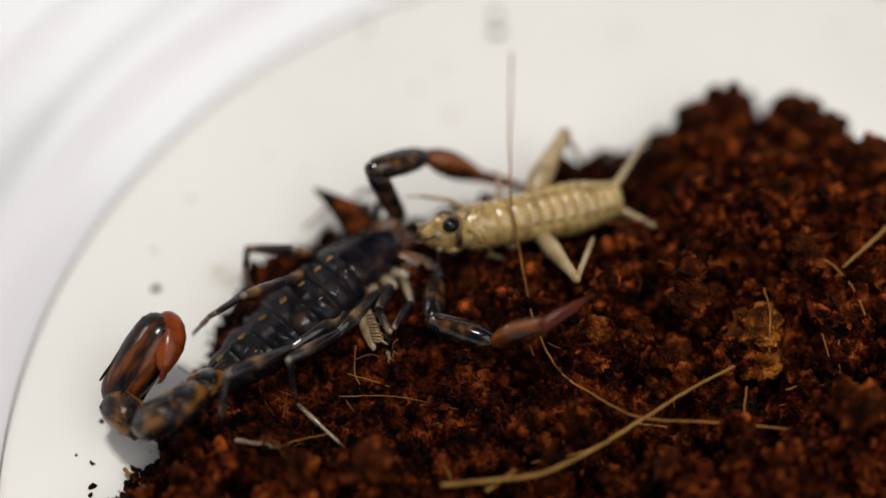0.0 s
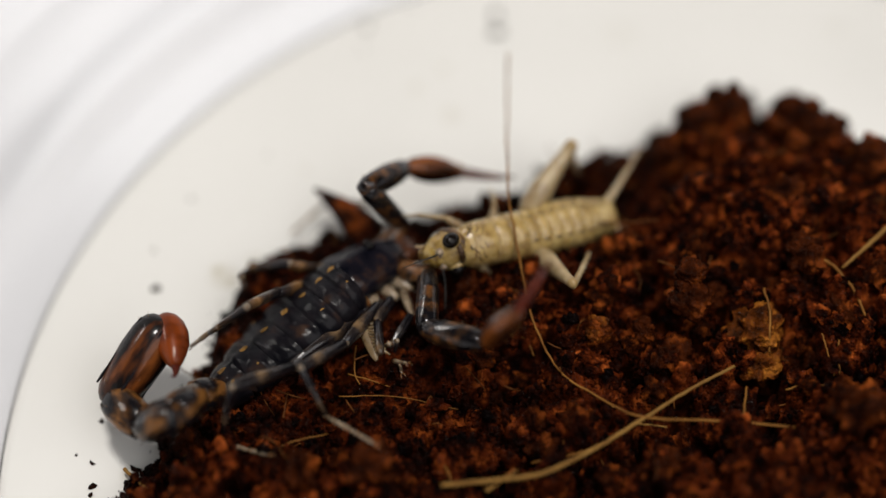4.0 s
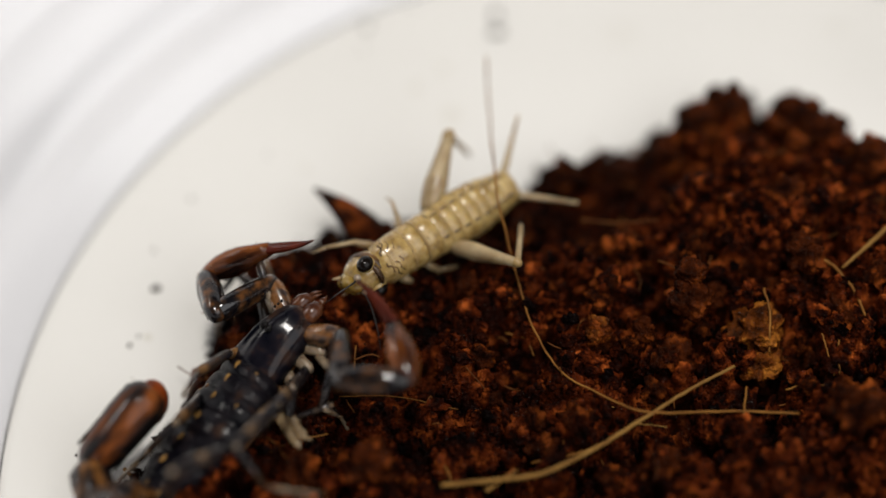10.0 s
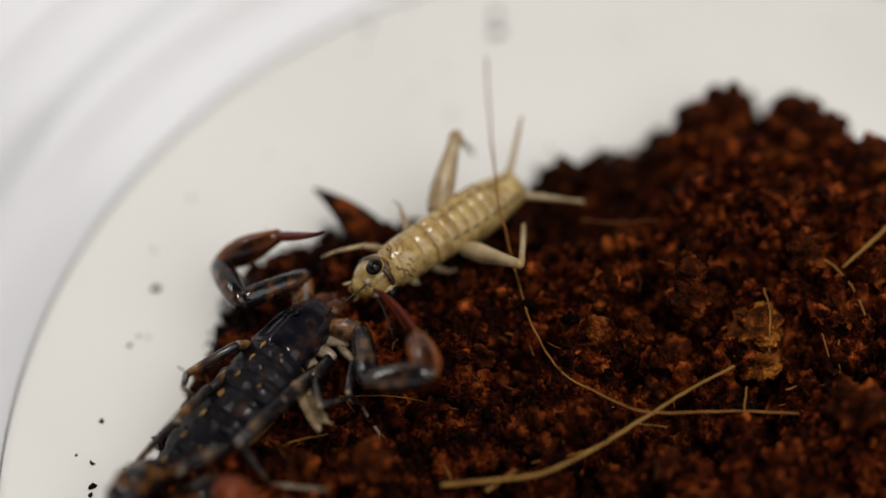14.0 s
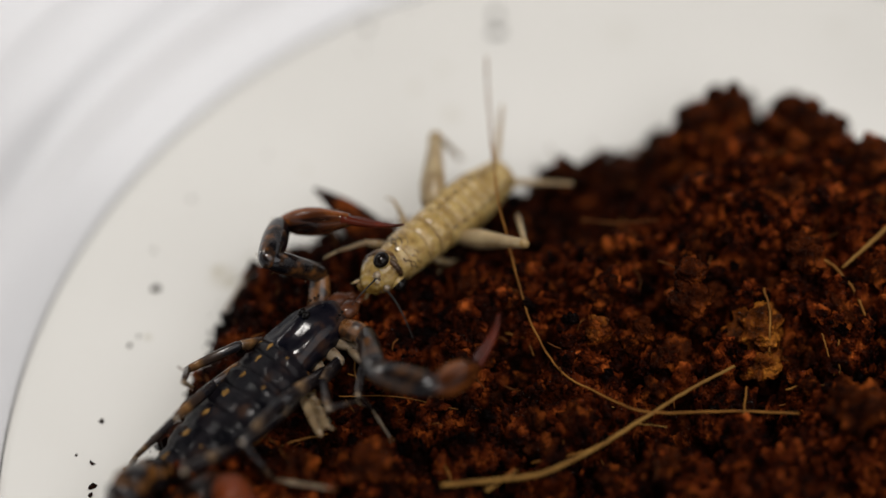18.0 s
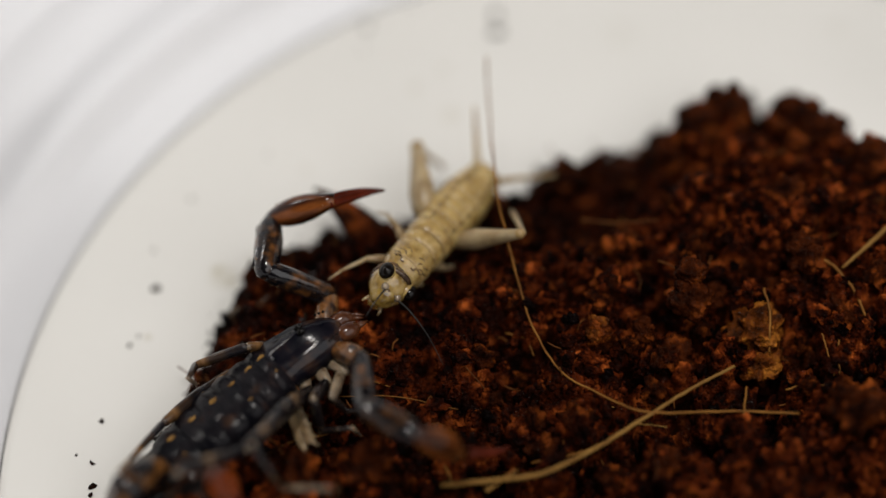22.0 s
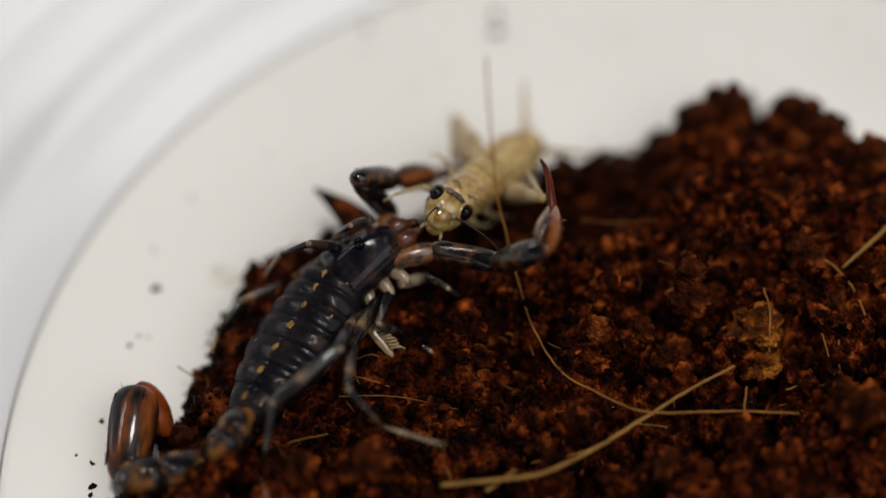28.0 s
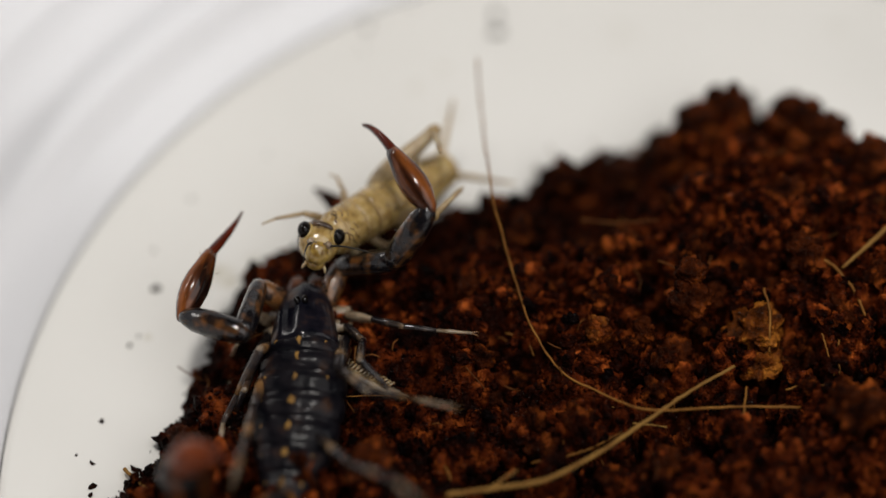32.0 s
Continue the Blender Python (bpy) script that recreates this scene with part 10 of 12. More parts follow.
    walk(MOVES["l0_tarsus"], [
        (0, at(6.43, 5.02, -0.1, 30, 23, 158)), (0.33, at(6.37, 4.56, -0.73, -64, -14, 174)), (0.5, at(6.15, 4.68, -0.99, -105, -27, -173)),
        (0.67, at(5.89, 4.82, -1.07, -138, -33, -159)), (1, at(5.51, 5, -0.95, -179, -33, -137)), (1.5, at(5.78, 4.89, -1.22, -160, -38, -150)),
        (2, at(6.31, 4.49, -1.21, -106, -31, -180)), (2.5, at(6.53, 4.53, -0.36, -10, 5, 158)), (3, at(6.42, 5.28, -0.18, 28, 23, 149)),
        (3.5, at(6.44, 5.27, -0.17, 29, 23, 148)), (4.17, at(6.65, 4.79, -0.39, -94, -26, -173)), (4.83, at(7.29, 4.68, 0.43, -14, 2, 170)),
        (5.5, at(7.69, 4.64, 0.58, 1, 7, 160)), (5.75, at(8.02, 4.47, 0.75, 11, 12, 152)), (6, at(8.12, 4.09, 0.87, 20, 16, 134)),
        (6.5, at(5.92, 5.42, 1.39, 17, 47, -26)), (7, at(6, 5.65, 0.54, 20, 25, -49)), (8, at(6.23, 5.63, 0.72, 20, 28, -40)),
        (8.5, at(6.69, 4.89, 1.39, -2, 63, -34)), (9, at(7.8, 4.01, 1.44, 129, 73, 154)), (11, at(7.53, 3.92, 1.41, -165, 76, -157)),
        (11.25, at(6.57, 4.31, 1.45, -41, 70, -71)), (11.5, at(5.61, 5.08, 0.69, 19, 28, -60)), (11.75, at(5.51, 5.35, -0.41, 56, -11, -72)),
        (12, at(5.74, 5.21, -0.86, 91, -29, -91)), (13, at(5.67, 5.19, -0.64, 80, -20, -89)), (13.5, at(5.9, 5.06, -0.95, 125, -36, -111)),
        (14, at(6.07, 4.92, -0.86, 171, -37, -134)), (14.5, at(6.06, 4.93, -0.59, -156, -31, -147)), (15.17, at(6.17, 4.93, -0.36, -119, -24, -160)),
        (16.5, at(6.15, 5.21, 0.07, -66, -11, -171)), (17, at(5.98, 5.47, 0.21, -52, -8, -173)), (17.5, at(5.83, 5.84, 0.46, -31, -2, -177)),
        (18, at(5.65, 6.19, 0.61, -14, 1, 178)), (19, at(6.18, 6.04, 0.16, 16, 14, 159)), (19.25, at(6.17, 5.69, 0.41, 6, 9, 170)),
        (19.75, at(6.15, 5.32, 0.62, -14, 2, -178)), (20, at(6.15, 5.21, 0.66, -22, 0, -175)), (22, at(6.25, 5.09, 0.61, -23, 1, -174)),
        (22.5, at(6.08, 5.19, 0.7, -22, 1, -172)), (23, at(5.9, 5.37, 0.69, -36, -1, -167)), (24.33, at(5.79, 5.21, 0.77, -23, 3, -167)),
        (25, at(5.72, 5.17, 0.75, -23, 3, -166)), (25.1, at(5.97, 4.85, 0.61, -19, 4, -167)), (25.2, at(6.31, 4.44, 0.55, -17, 6, -170)),
        (25.3, at(6.47, 4.12, 0.48, -13, 8, -171)), (25.5, at(6.46, 4.15, 0.41, -7, 10, -171)), (26.17, at(6.62, 3.8, 0.13, 14, 17, -166)),
        (27.5, at(4.11, 0.8, 1.02, 0, 54, 89)), (28, at(4.29, 0.68, 1.37, 0, 53, 92)), (28.5, at(4.1, 0.95, 1.38, 0, 55, 95)),
        (29, at(4.52, 1.64, 1.56, 0, 60, 90)), (30, at(4.46, 1.75, 1.22, 0, 61, 92)), (30.25, at(5.91, 5.17, -0.89, 47, 28, -171)),
        (30.33, at(5.71, 5.26, -0.84, 42, 26, -167)), (30.42, at(5.53, 5.27, -0.59, 31, 22, -163)), (30.5, at(5.33, 5.37, -0.52, 29, 21, -161)),
        (30.7, at(6.09, 5.23, -0.44, 46, 27, -167)), (30.8, at(6.41, 5.12, -0.32, 63, 34, -170)), (30.9, at(3.03, 3.02, 0.69, 0, 63, 78)),
        (31.4, at(4.56, 4.33, -1.43, 0, -31, -171)), (32, at(2.21, 3.72, 0.02, 0, 65, 93)),])
    walk(MOVES["l1_femur"], [
        (0, at(3.11, 2.51, -0.88, 1, 11, 5)), (0.33, at(3, 2.54, -0.89, 4, 7, -3)), (0.5, at(2.94, 2.55, -0.89, 12, -1, -8)),
        (0.67, at(2.89, 2.56, -0.9, 33, -17, -14)), (1, at(2.78, 2.59, -0.9, 170, -77, -73)), (1.5, at(2.86, 2.57, -0.89, 48, -27, -18)),
        (2, at(2.95, 2.56, -0.88, 8, 2, -5)), (2.5, at(2.97, 2.53, -0.91, 0, 12, 8)), (3, at(3.02, 2.48, -0.95, 2, 11, 18)),
        (3.5, at(3.02, 2.48, -0.95, 2, 12, 18)), (4.17, at(3.52, 2.35, -0.84, 22, -15, 15)), (4.83, at(4.49, 1.76, -0.54, 25, -24, 32)),
        (5.5, at(4.61, 1.72, -0.41, 28, -31, 36)), (5.75, at(4.62, 1.78, -0.31, 29, -32, 35)), (6, at(4.07, 2.29, -0.41, 37, -36, 21)),
        (7, at(3.65, 2.46, -0.6, 56, -50, 8)), (8, at(3.82, 2.36, -0.58, 53, -48, 10)), (8.5, at(4.18, 2.18, -0.43, 41, -41, 22)),
        (9, at(4.67, 1.81, -0.18, 30, -35, 37)), (11, at(4.67, 1.82, -0.17, 35, -38, 29)), (11.25, at(4.29, 2.12, -0.36, 35, -34, 21)),
        (11.5, at(3.98, 2.3, -0.5, 33, -28, 17)), (12, at(3.57, 2.47, -0.65, 24, -18, 19)), (13, at(3.57, 2.48, -0.63, 24, -16, 15)),
        (14.5, at(3.19, 2.59, -0.72, 22, -14, 15)), (16.5, at(3.36, 2.55, -0.69, 32, -27, 14)), (17, at(3.32, 2.58, -0.67, 31, -26, 15)),
        (18, at(3.89, 2.34, -0.54, 24, -23, 31)), (18.5, at(4.14, 2.15, -0.53, 28, -27, 28)), (19, at(4.57, 1.73, -0.46, 30, -32, 33)),
        (19.75, at(4.5, 1.73, -0.56, 23, -24, 41)), (22.5, at(4.46, 1.78, -0.56, 21, -18, 37)), (23, at(4.12, 2.1, -0.61, 20, -14, 32)),
        (24.33, at(4.49, 1.75, -0.55, 19, -15, 38)), (25, at(4.5, 1.72, -0.57, 19, -14, 38)), (25.3, at(4.92, 0.93, -0.56, 15, -22, 39)),
        (27.5, at(4.73, 0.95, -0.83, 0, -49, -160)), (28, at(4.92, 0.85, -0.61, 0, -51, -162)), (28.5, at(4.91, 0.79, -0.65, 0, -49, 178)),
        (29, at(4.92, 0.9, -0.58, 0, -67, 178)), (30, at(4.69, 1.13, -0.78, 0, -69, -163)), (30.25, at(4.24, 1.61, -0.97, 27, -34, 31)),
        (30.33, at(4.23, 1.66, -0.94, 21, -27, 36)), (30.5, at(4.37, 1.68, -0.77, 14, -22, 51)), (30.7, at(4.16, 1.92, -0.78, 13, -22, 53)),
        (30.8, at(4.12, 2, -0.74, 13, -22, 55)), (30.9, at(4.38, 1.97, -0.44, 0, -15, 173)), (31.4, at(4.3, 2.2, -0.24, 0, -14, 172)),
        (32, at(3.29, 2.34, -0.98, 0, -23, 170)),])
    walk(MOVES["l1_patella"], [
        (0, at(5.07, 2.67, -1.26, 1, -11, 55)), (0.33, at(4.98, 2.44, -1.11, 1, -12, 49)), (0.5, at(4.93, 2.29, -0.86, 4, -15, 45)),
        (0.67, at(4.74, 2.09, -0.31, 12, -24, 43)), (1, at(2.92, 2.15, 1.05, 30, -49, 70)), (1.5, at(4.55, 2.03, 0.03, 17, -29, 43)),
        (2, at(4.94, 2.39, -0.95, 3, -14, 46)), (2.5, at(4.9, 2.81, -1.34, 1, -10, 56)), (3, at(4.88, 3.09, -1.34, 2, -13, 63)),
        (3.5, at(4.89, 3.08, -1.36, 2, -13, 63)), (4.17, at(5.39, 2.85, -0.33, 7, -19, 63)), (4.83, at(6.02, 2.74, 0.28, 9, -18, 74)),
        (5.75, at(6.02, 2.75, 0.74, 11, -18, 75)), (6, at(5.58, 2.86, 0.77, 12, -21, 70)), (7, at(4.93, 2.63, 0.93, 17, -25, 68)),
        (8, at(5.13, 2.6, 0.91, 16, -24, 68)), (8.5, at(5.58, 2.73, 0.89, 12, -18, 74)), (9, at(5.97, 2.8, 0.98, 10, -12, 83)),
        (11, at(6.06, 2.58, 1.05, 11, -15, 79)), (11.75, at(5.52, 2.94, 0.18, 7, -18, 74)), (12, at(5.37, 3.09, -0.05, 5, -18, 76)),
        (13, at(5.44, 2.97, -0.09, 6, -18, 72)), (14.5, at(5.06, 3.1, -0.23, 6, -18, 69)), (16.5, at(5.09, 2.99, 0.21, 10, -21, 67)),
        (17, at(5.07, 3.04, 0.2, 10, -21, 66)), (18, at(5.48, 3.29, 0.23, 8, -18, 76)), (19, at(5.99, 2.64, 0.6, 11, -18, 75)),
        (20, at(5.8, 3.03, 0.16, 8, -16, 84)), (22, at(5.99, 2.85, 0.05, 7, -17, 80)), (22.5, at(5.98, 2.93, 0.06, 7, -17, 82)),
        (23, at(5.77, 3.13, -0.12, 6, -18, 79)), (24.33, at(6, 2.95, -0.03, 6, -18, 84)), (25, at(6.02, 2.92, -0.08, 5, -18, 84)),
        (25.1, at(6.14, 2.67, -0.03, 4, -18, 84)), (25.2, at(6.31, 2.33, 0.12, 0, -17, 84)), (25.3, at(6.35, 2.11, 0.19, -1, -17, 85)),
        (26.17, at(6.18, 2.13, 0.28, 0, -14, 90)), (27.5, at(3.5, 0.49, 0.68, 0, -55, 171)), (28, at(3.71, 0.46, 0.94, 0, -56, 165)),
        (28.5, at(3.61, 0.83, 0.87, 0, -41, 146)), (29, at(4.14, 0.92, 1.26, 0, -43, 113)), (30, at(4.01, 0.93, 1.09, 0, -42, 113)),
        (30.25, at(5.65, 2.47, 0.16, 3, -15, 83)), (30.33, at(5.68, 2.69, -0.03, 1, -14, 89)), (30.42, at(5.67, 2.93, -0.06, -2, -14, 96)),
        (30.6, at(5.4, 3.27, -0.05, -3, -13, 102)), (30.8, at(5.19, 3.51, 0.01, -2, -12, 104)), (30.9, at(2.46, 2.21, 0.07, 0, -13, 180)),
        (31.4, at(2.38, 2.48, 0.25, 0, -13, 179)), (32, at(1.48, 2.64, -0.19, 0, -22, 178)),])
    walk(MOVES["l1_tibia"], [
        (0, at(6.36, 4.52, -0.82, -30, -24, 140)), (0.33, at(6.47, 4.14, -0.64, -25, -19, 132)), (0.5, at(6.49, 3.86, -0.26, -20, -13, 127)),
        (0.67, at(6.29, 3.51, 0.62, -8, -1, 120)), (1, at(3.45, 3.58, 2.77, 28, 28, 81)), (1.5, at(6.02, 3.4, 1.16, -1, 6, 116)),
        (2, at(6.49, 4, -0.42, -22, -16, 128)), (2.5, at(6.18, 4.67, -0.93, -29, -26, 136)), (3, at(5.89, 5.09, -0.83, -32, -28, 143)),
        (3.5, at(5.91, 5.08, -0.86, -31, -29, 142)), (4.17, at(6.38, 4.78, 0.42, -9, -5, 131)), (4.83, at(6.63, 4.84, 1.01, 1, 3, 128)),
        (5.5, at(6.61, 4.83, 1.34, 7, 8, 119)), (5.75, at(6.58, 4.87, 1.45, 8, 13, 124)), (6, at(6.32, 4.88, 1.59, 10, 17, 126)),
        (6.5, at(6.08, 4.68, 1.74, 14, 24, 124)), (7, at(5.73, 4.55, 1.9, 20, 31, 121)), (8, at(5.92, 4.54, 1.86, 19, 29, 121)),
        (8.5, at(6.17, 4.83, 1.61, 19, 29, 133)), (9, at(6.24, 5.04, 1.45, 20, 29, 142)), (11, at(6.48, 4.76, 1.64, 19, 29, 140)),
        (11.75, at(6.11, 5.04, 0.9, 1, 11, 149)), (12, at(5.9, 5.21, 0.66, -5, 5, 153)), (13, at(6.11, 5.05, 0.63, -7, 3, 151)),
        (14.5, at(5.83, 5.14, 0.5, -9, -1, 145)), (16.5, at(5.94, 4.96, 1.03, 2, 9, 132)), (17, at(5.92, 5.01, 1.01, 1, 7, 132)),
        (18, at(6.02, 5.41, 0.94, 0, 4, 135)), (19, at(6.54, 4.76, 1.3, 9, 14, 127)), (19.75, at(6.19, 5.12, 0.89, 4, 6, 134)),
        (20, at(6.04, 5.23, 0.79, 2, 4, 137)), (22, at(6.37, 5.01, 0.73, -3, 0, 141)), (22.5, at(6.29, 5.11, 0.74, -4, -1, 143)),
        (23, at(6.2, 5.27, 0.59, -9, -5, 145)), (24.33, at(6.24, 5.13, 0.68, -8, -5, 148)), (25, at(6.25, 5.1, 0.63, -10, -6, 149)),
        (25.1, at(6.36, 4.85, 0.67, -9, -2, 148)), (25.2, at(6.54, 4.51, 0.81, -9, 2, 146)), (25.3, at(6.54, 4.3, 0.86, -9, 5, 146)),
        (26.17, at(6.17, 4.36, 0.84, 0, 13, 148)), (27.5, at(2.2, 0.7, 2.56, 0, 22, 110)), (28, at(2.45, 0.8, 2.83, 0, 24, 113)),
        (28.5, at(2.16, 1.8, 2.37, 0, 33, 111)), (29, at(3.49, 2.49, 2.82, 0, 27, 27)), (30, at(3.35, 2.51, 2.62, 0, 28, 26)),
        (30.25, at(5.9, 4.67, 0.76, 10, 25, 147)), (30.33, at(5.73, 4.92, 0.54, 4, 18, 158)), (30.42, at(5.43, 5.15, 0.49, -3, 13, 166)),
        (30.5, at(5.09, 5.31, 0.48, -2, 13, 170)), (30.8, at(4.65, 5.7, 0.48, -1, 14, 170)), (30.9, at(0.22, 2.21, 0.58, 0, 54, 127)),
        (31.4, at(0.14, 2.52, 0.75, 0, 56, 125)), (32, at(-0.66, 2.73, 0.67, 0, 51, 134)),])
    walk(MOVES["l1_tarsus"], [
        (0, at(4.96, 5.71, -0.02, -46, -7, -166)), (0.33, at(5.2, 5.54, 0, -36, -4, -175)), (0.5, at(5.31, 5.41, 0.18, -24, 3, 179)),
        (0.67, at(5.27, 5.23, 0.65, 0, 19, 171)), (1, at(3.73, 5.33, 1.84, 55, 78, 111)), (1.5, at(5.16, 5.19, 0.97, 15, 28, 166)),
        (2, at(5.31, 5.53, 0.12, -30, -1, 179)), (2.5, at(4.89, 5.92, -0.05, -48, -12, -171)), (3, at(4.49, 6.15, 0.13, -51, -13, -165)),
        (3.5, at(4.52, 6.16, 0.11, -52, -13, -165)), (4.17, at(5.09, 6.29, 0.6, -7, 9, 174)), (4.83, at(5.4, 6.41, 0.9, 8, 17, 165)),
        (5.5, at(5.65, 6.56, 1.05, 17, 25, 152)), (6, at(5.2, 6.43, 1, 32, 35, 173)), (7, at(4.84, 6.01, 0.86, 67, 50, -172)),
        (8, at(5.02, 6.03, 0.88, 61, 49, -177)), (8.5, at(4.98, 6.12, 0.65, 57, 42, -167)), (9, at(4.86, 6.12, 0.48, 54, 39, -161)),
        (11, at(5.14, 5.9, 0.68, 55, 39, -161)), (12, at(4.13, 6.12, 0.48, 7, 19, -153)), (13, at(4.37, 6.02, 0.53, 3, 17, -156)),
        (14.5, at(4.19, 6.28, 0.52, -2, 14, -165)), (16.5, at(4.61, 6.43, 0.72, 17, 25, -180)), (17.5, at(4.63, 6.67, 0.77, 10, 20, 177)),
        (18, at(4.62, 6.83, 0.81, 8, 18, 175)), (19, at(5.37, 6.31, 0.8, 26, 31, 168)), (20, at(4.58, 6.59, 0.66, 9, 16, 174)),
        (22, at(4.82, 6.27, 0.73, 2, 13, -179)), (23, at(4.58, 6.42, 0.78, -8, 8, -172)), (25, at(4.55, 6.13, 0.84, -9, 7, -170)),
        (25.1, at(4.66, 5.9, 0.76, -6, 11, -170)), (25.2, at(4.87, 5.62, 0.74, -3, 15, -171)), (25.3, at(4.89, 5.42, 0.7, 0, 18, -172)),
        (26.17, at(4.52, 5.4, 0.37, 15, 26, -168)), (27.5, at(1.57, 2.44, 1.8, 0, 46, 117)), (28, at(1.73, 2.48, 2.03, 0, 46, 122)),
        (28.5, at(1.57, 3.37, 1.29, 0, 52, 117)), (29, at(5.08, 3.31, 1.91, 0, 58, -5)), (30, at(4.93, 3.29, 1.68, 0, 59, -2)),
        (30.25, at(4.37, 5.65, -0.09, 41, 35, -155)), (30.33, at(3.97, 5.65, -0.07, 26, 27, -148)), (30.42, at(3.54, 5.61, 0.05, 14, 23, -141)),
        (30.5, at(3.17, 5.64, 0.04, 14, 22, -139)), (30.8, at(2.74, 6.03, 0.01, 15, 22, -140)), (30.9, at(-0.48, 3.14, -1.05, 0, -22, -171)),
        (31.4, at(-0.52, 3.45, -0.9, 0, -22, -172)), (32, at(-1.54, 3.64, -0.88, 0, -31, -173)),])
    walk(MOVES["l2_femur"], [
        (0, at(2.27, 2.36, -0.59, -71, -61, -158)), (1, at(1.98, 2.36, -0.57, -100, -65, -137)), (3, at(2.2, 2.35, -0.61, -44, -56, 178)),
        (3.5, at(2.2, 2.35, -0.61, -55, -59, -173)), (4.17, at(2.65, 2.3, -0.61, -42, -50, -177)), (4.83, at(3.61, 1.95, -0.52, -2, -22, 152)),
        (5.5, at(3.73, 1.92, -0.45, 0, -19, 155)), (5.75, at(3.75, 1.96, -0.38, 3, -13, 159)), (6, at(3.17, 2.28, -0.4, -9, -21, 179)),
        (6.5, at(2.94, 2.34, -0.45, -51, -39, -151)), (7, at(2.77, 2.36, -0.48, -95, -46, -125)), (8, at(2.93, 2.32, -0.49, -109, -52, -121)),
        (8.5, at(3.28, 2.22, -0.42, -86, -47, -131)), (9, at(3.8, 1.98, -0.29, -56, -40, -147)), (11, at(3.79, 1.99, -0.29, -74, -44, -137)),
        (11.25, at(3.4, 2.19, -0.39, -82, -46, -133)), (11.75, at(2.86, 2.34, -0.48, -84, -47, -133)), (12, at(2.68, 2.37, -0.51, -80, -47, -136)),
        (13, at(2.69, 2.37, -0.5, -93, -50, -130)), (14.5, at(2.34, 2.4, -0.52, -84, -50, -136)), (17, at(2.46, 2.41, -0.5, -80, -49, -138)),
        (18, at(3, 2.31, -0.47, -51, -45, -159)), (18.5, at(3.24, 2.2, -0.48, -55, -44, -153)), (19, at(3.69, 1.93, -0.48, -47, -40, -156)),
        (20, at(3.58, 1.94, -0.55, -46, -48, -166)), (22, at(3.58, 1.94, -0.56, -60, -49, -154)), (22.5, at(3.58, 1.96, -0.53, -54, -47, -158)),
        (23, at(3.23, 2.17, -0.53, -67, -50, -148)), (24.33, at(3.61, 1.94, -0.53, -43, -43, -164)), (25, at(3.62, 1.92, -0.55, -40, -42, -166)),
        (25.3, at(4.13, 1.36, -0.59, -31, -32, -174)), (25.5, at(4.13, 1.36, -0.59, -31, -32, -174)), (26.83, at(4.14, 1.21, -0.69, 7, 2, 152)),
        (27.5, at(3.93, 1.37, -0.79, 9, 2, 153)), (28, at(4.13, 1.26, -0.66, 6, -2, 148)), (28.5, at(4.13, 1.22, -0.69, 6, -3, 147)),
        (29, at(4.13, 1.34, -0.6, 0, 2, 142)), (30, at(3.88, 1.52, -0.71, -5, -7, 156)), (30.08, at(3.48, 1.72, -0.86, -11, -21, 169)),
        (30.33, at(3.37, 1.86, -0.8, -25, -30, -176)), (30.5, at(3.49, 1.86, -0.71, -28, -29, -172)), (30.8, at(3.22, 2.05, -0.68, -30, -38, 175)),
        (30.9, at(3.49, 2.04, -0.51, -28, -33, 167)), (31, at(3.38, 2.1, -0.52, -25, -36, 162)), (31.4, at(3.42, 2.17, -0.4, -34, -39, 169)),
        (31.6, at(2.87, 2.22, -0.64, -45, -53, 178)), (32, at(2.43, 2.2, -0.77, -70, -62, -164)),])
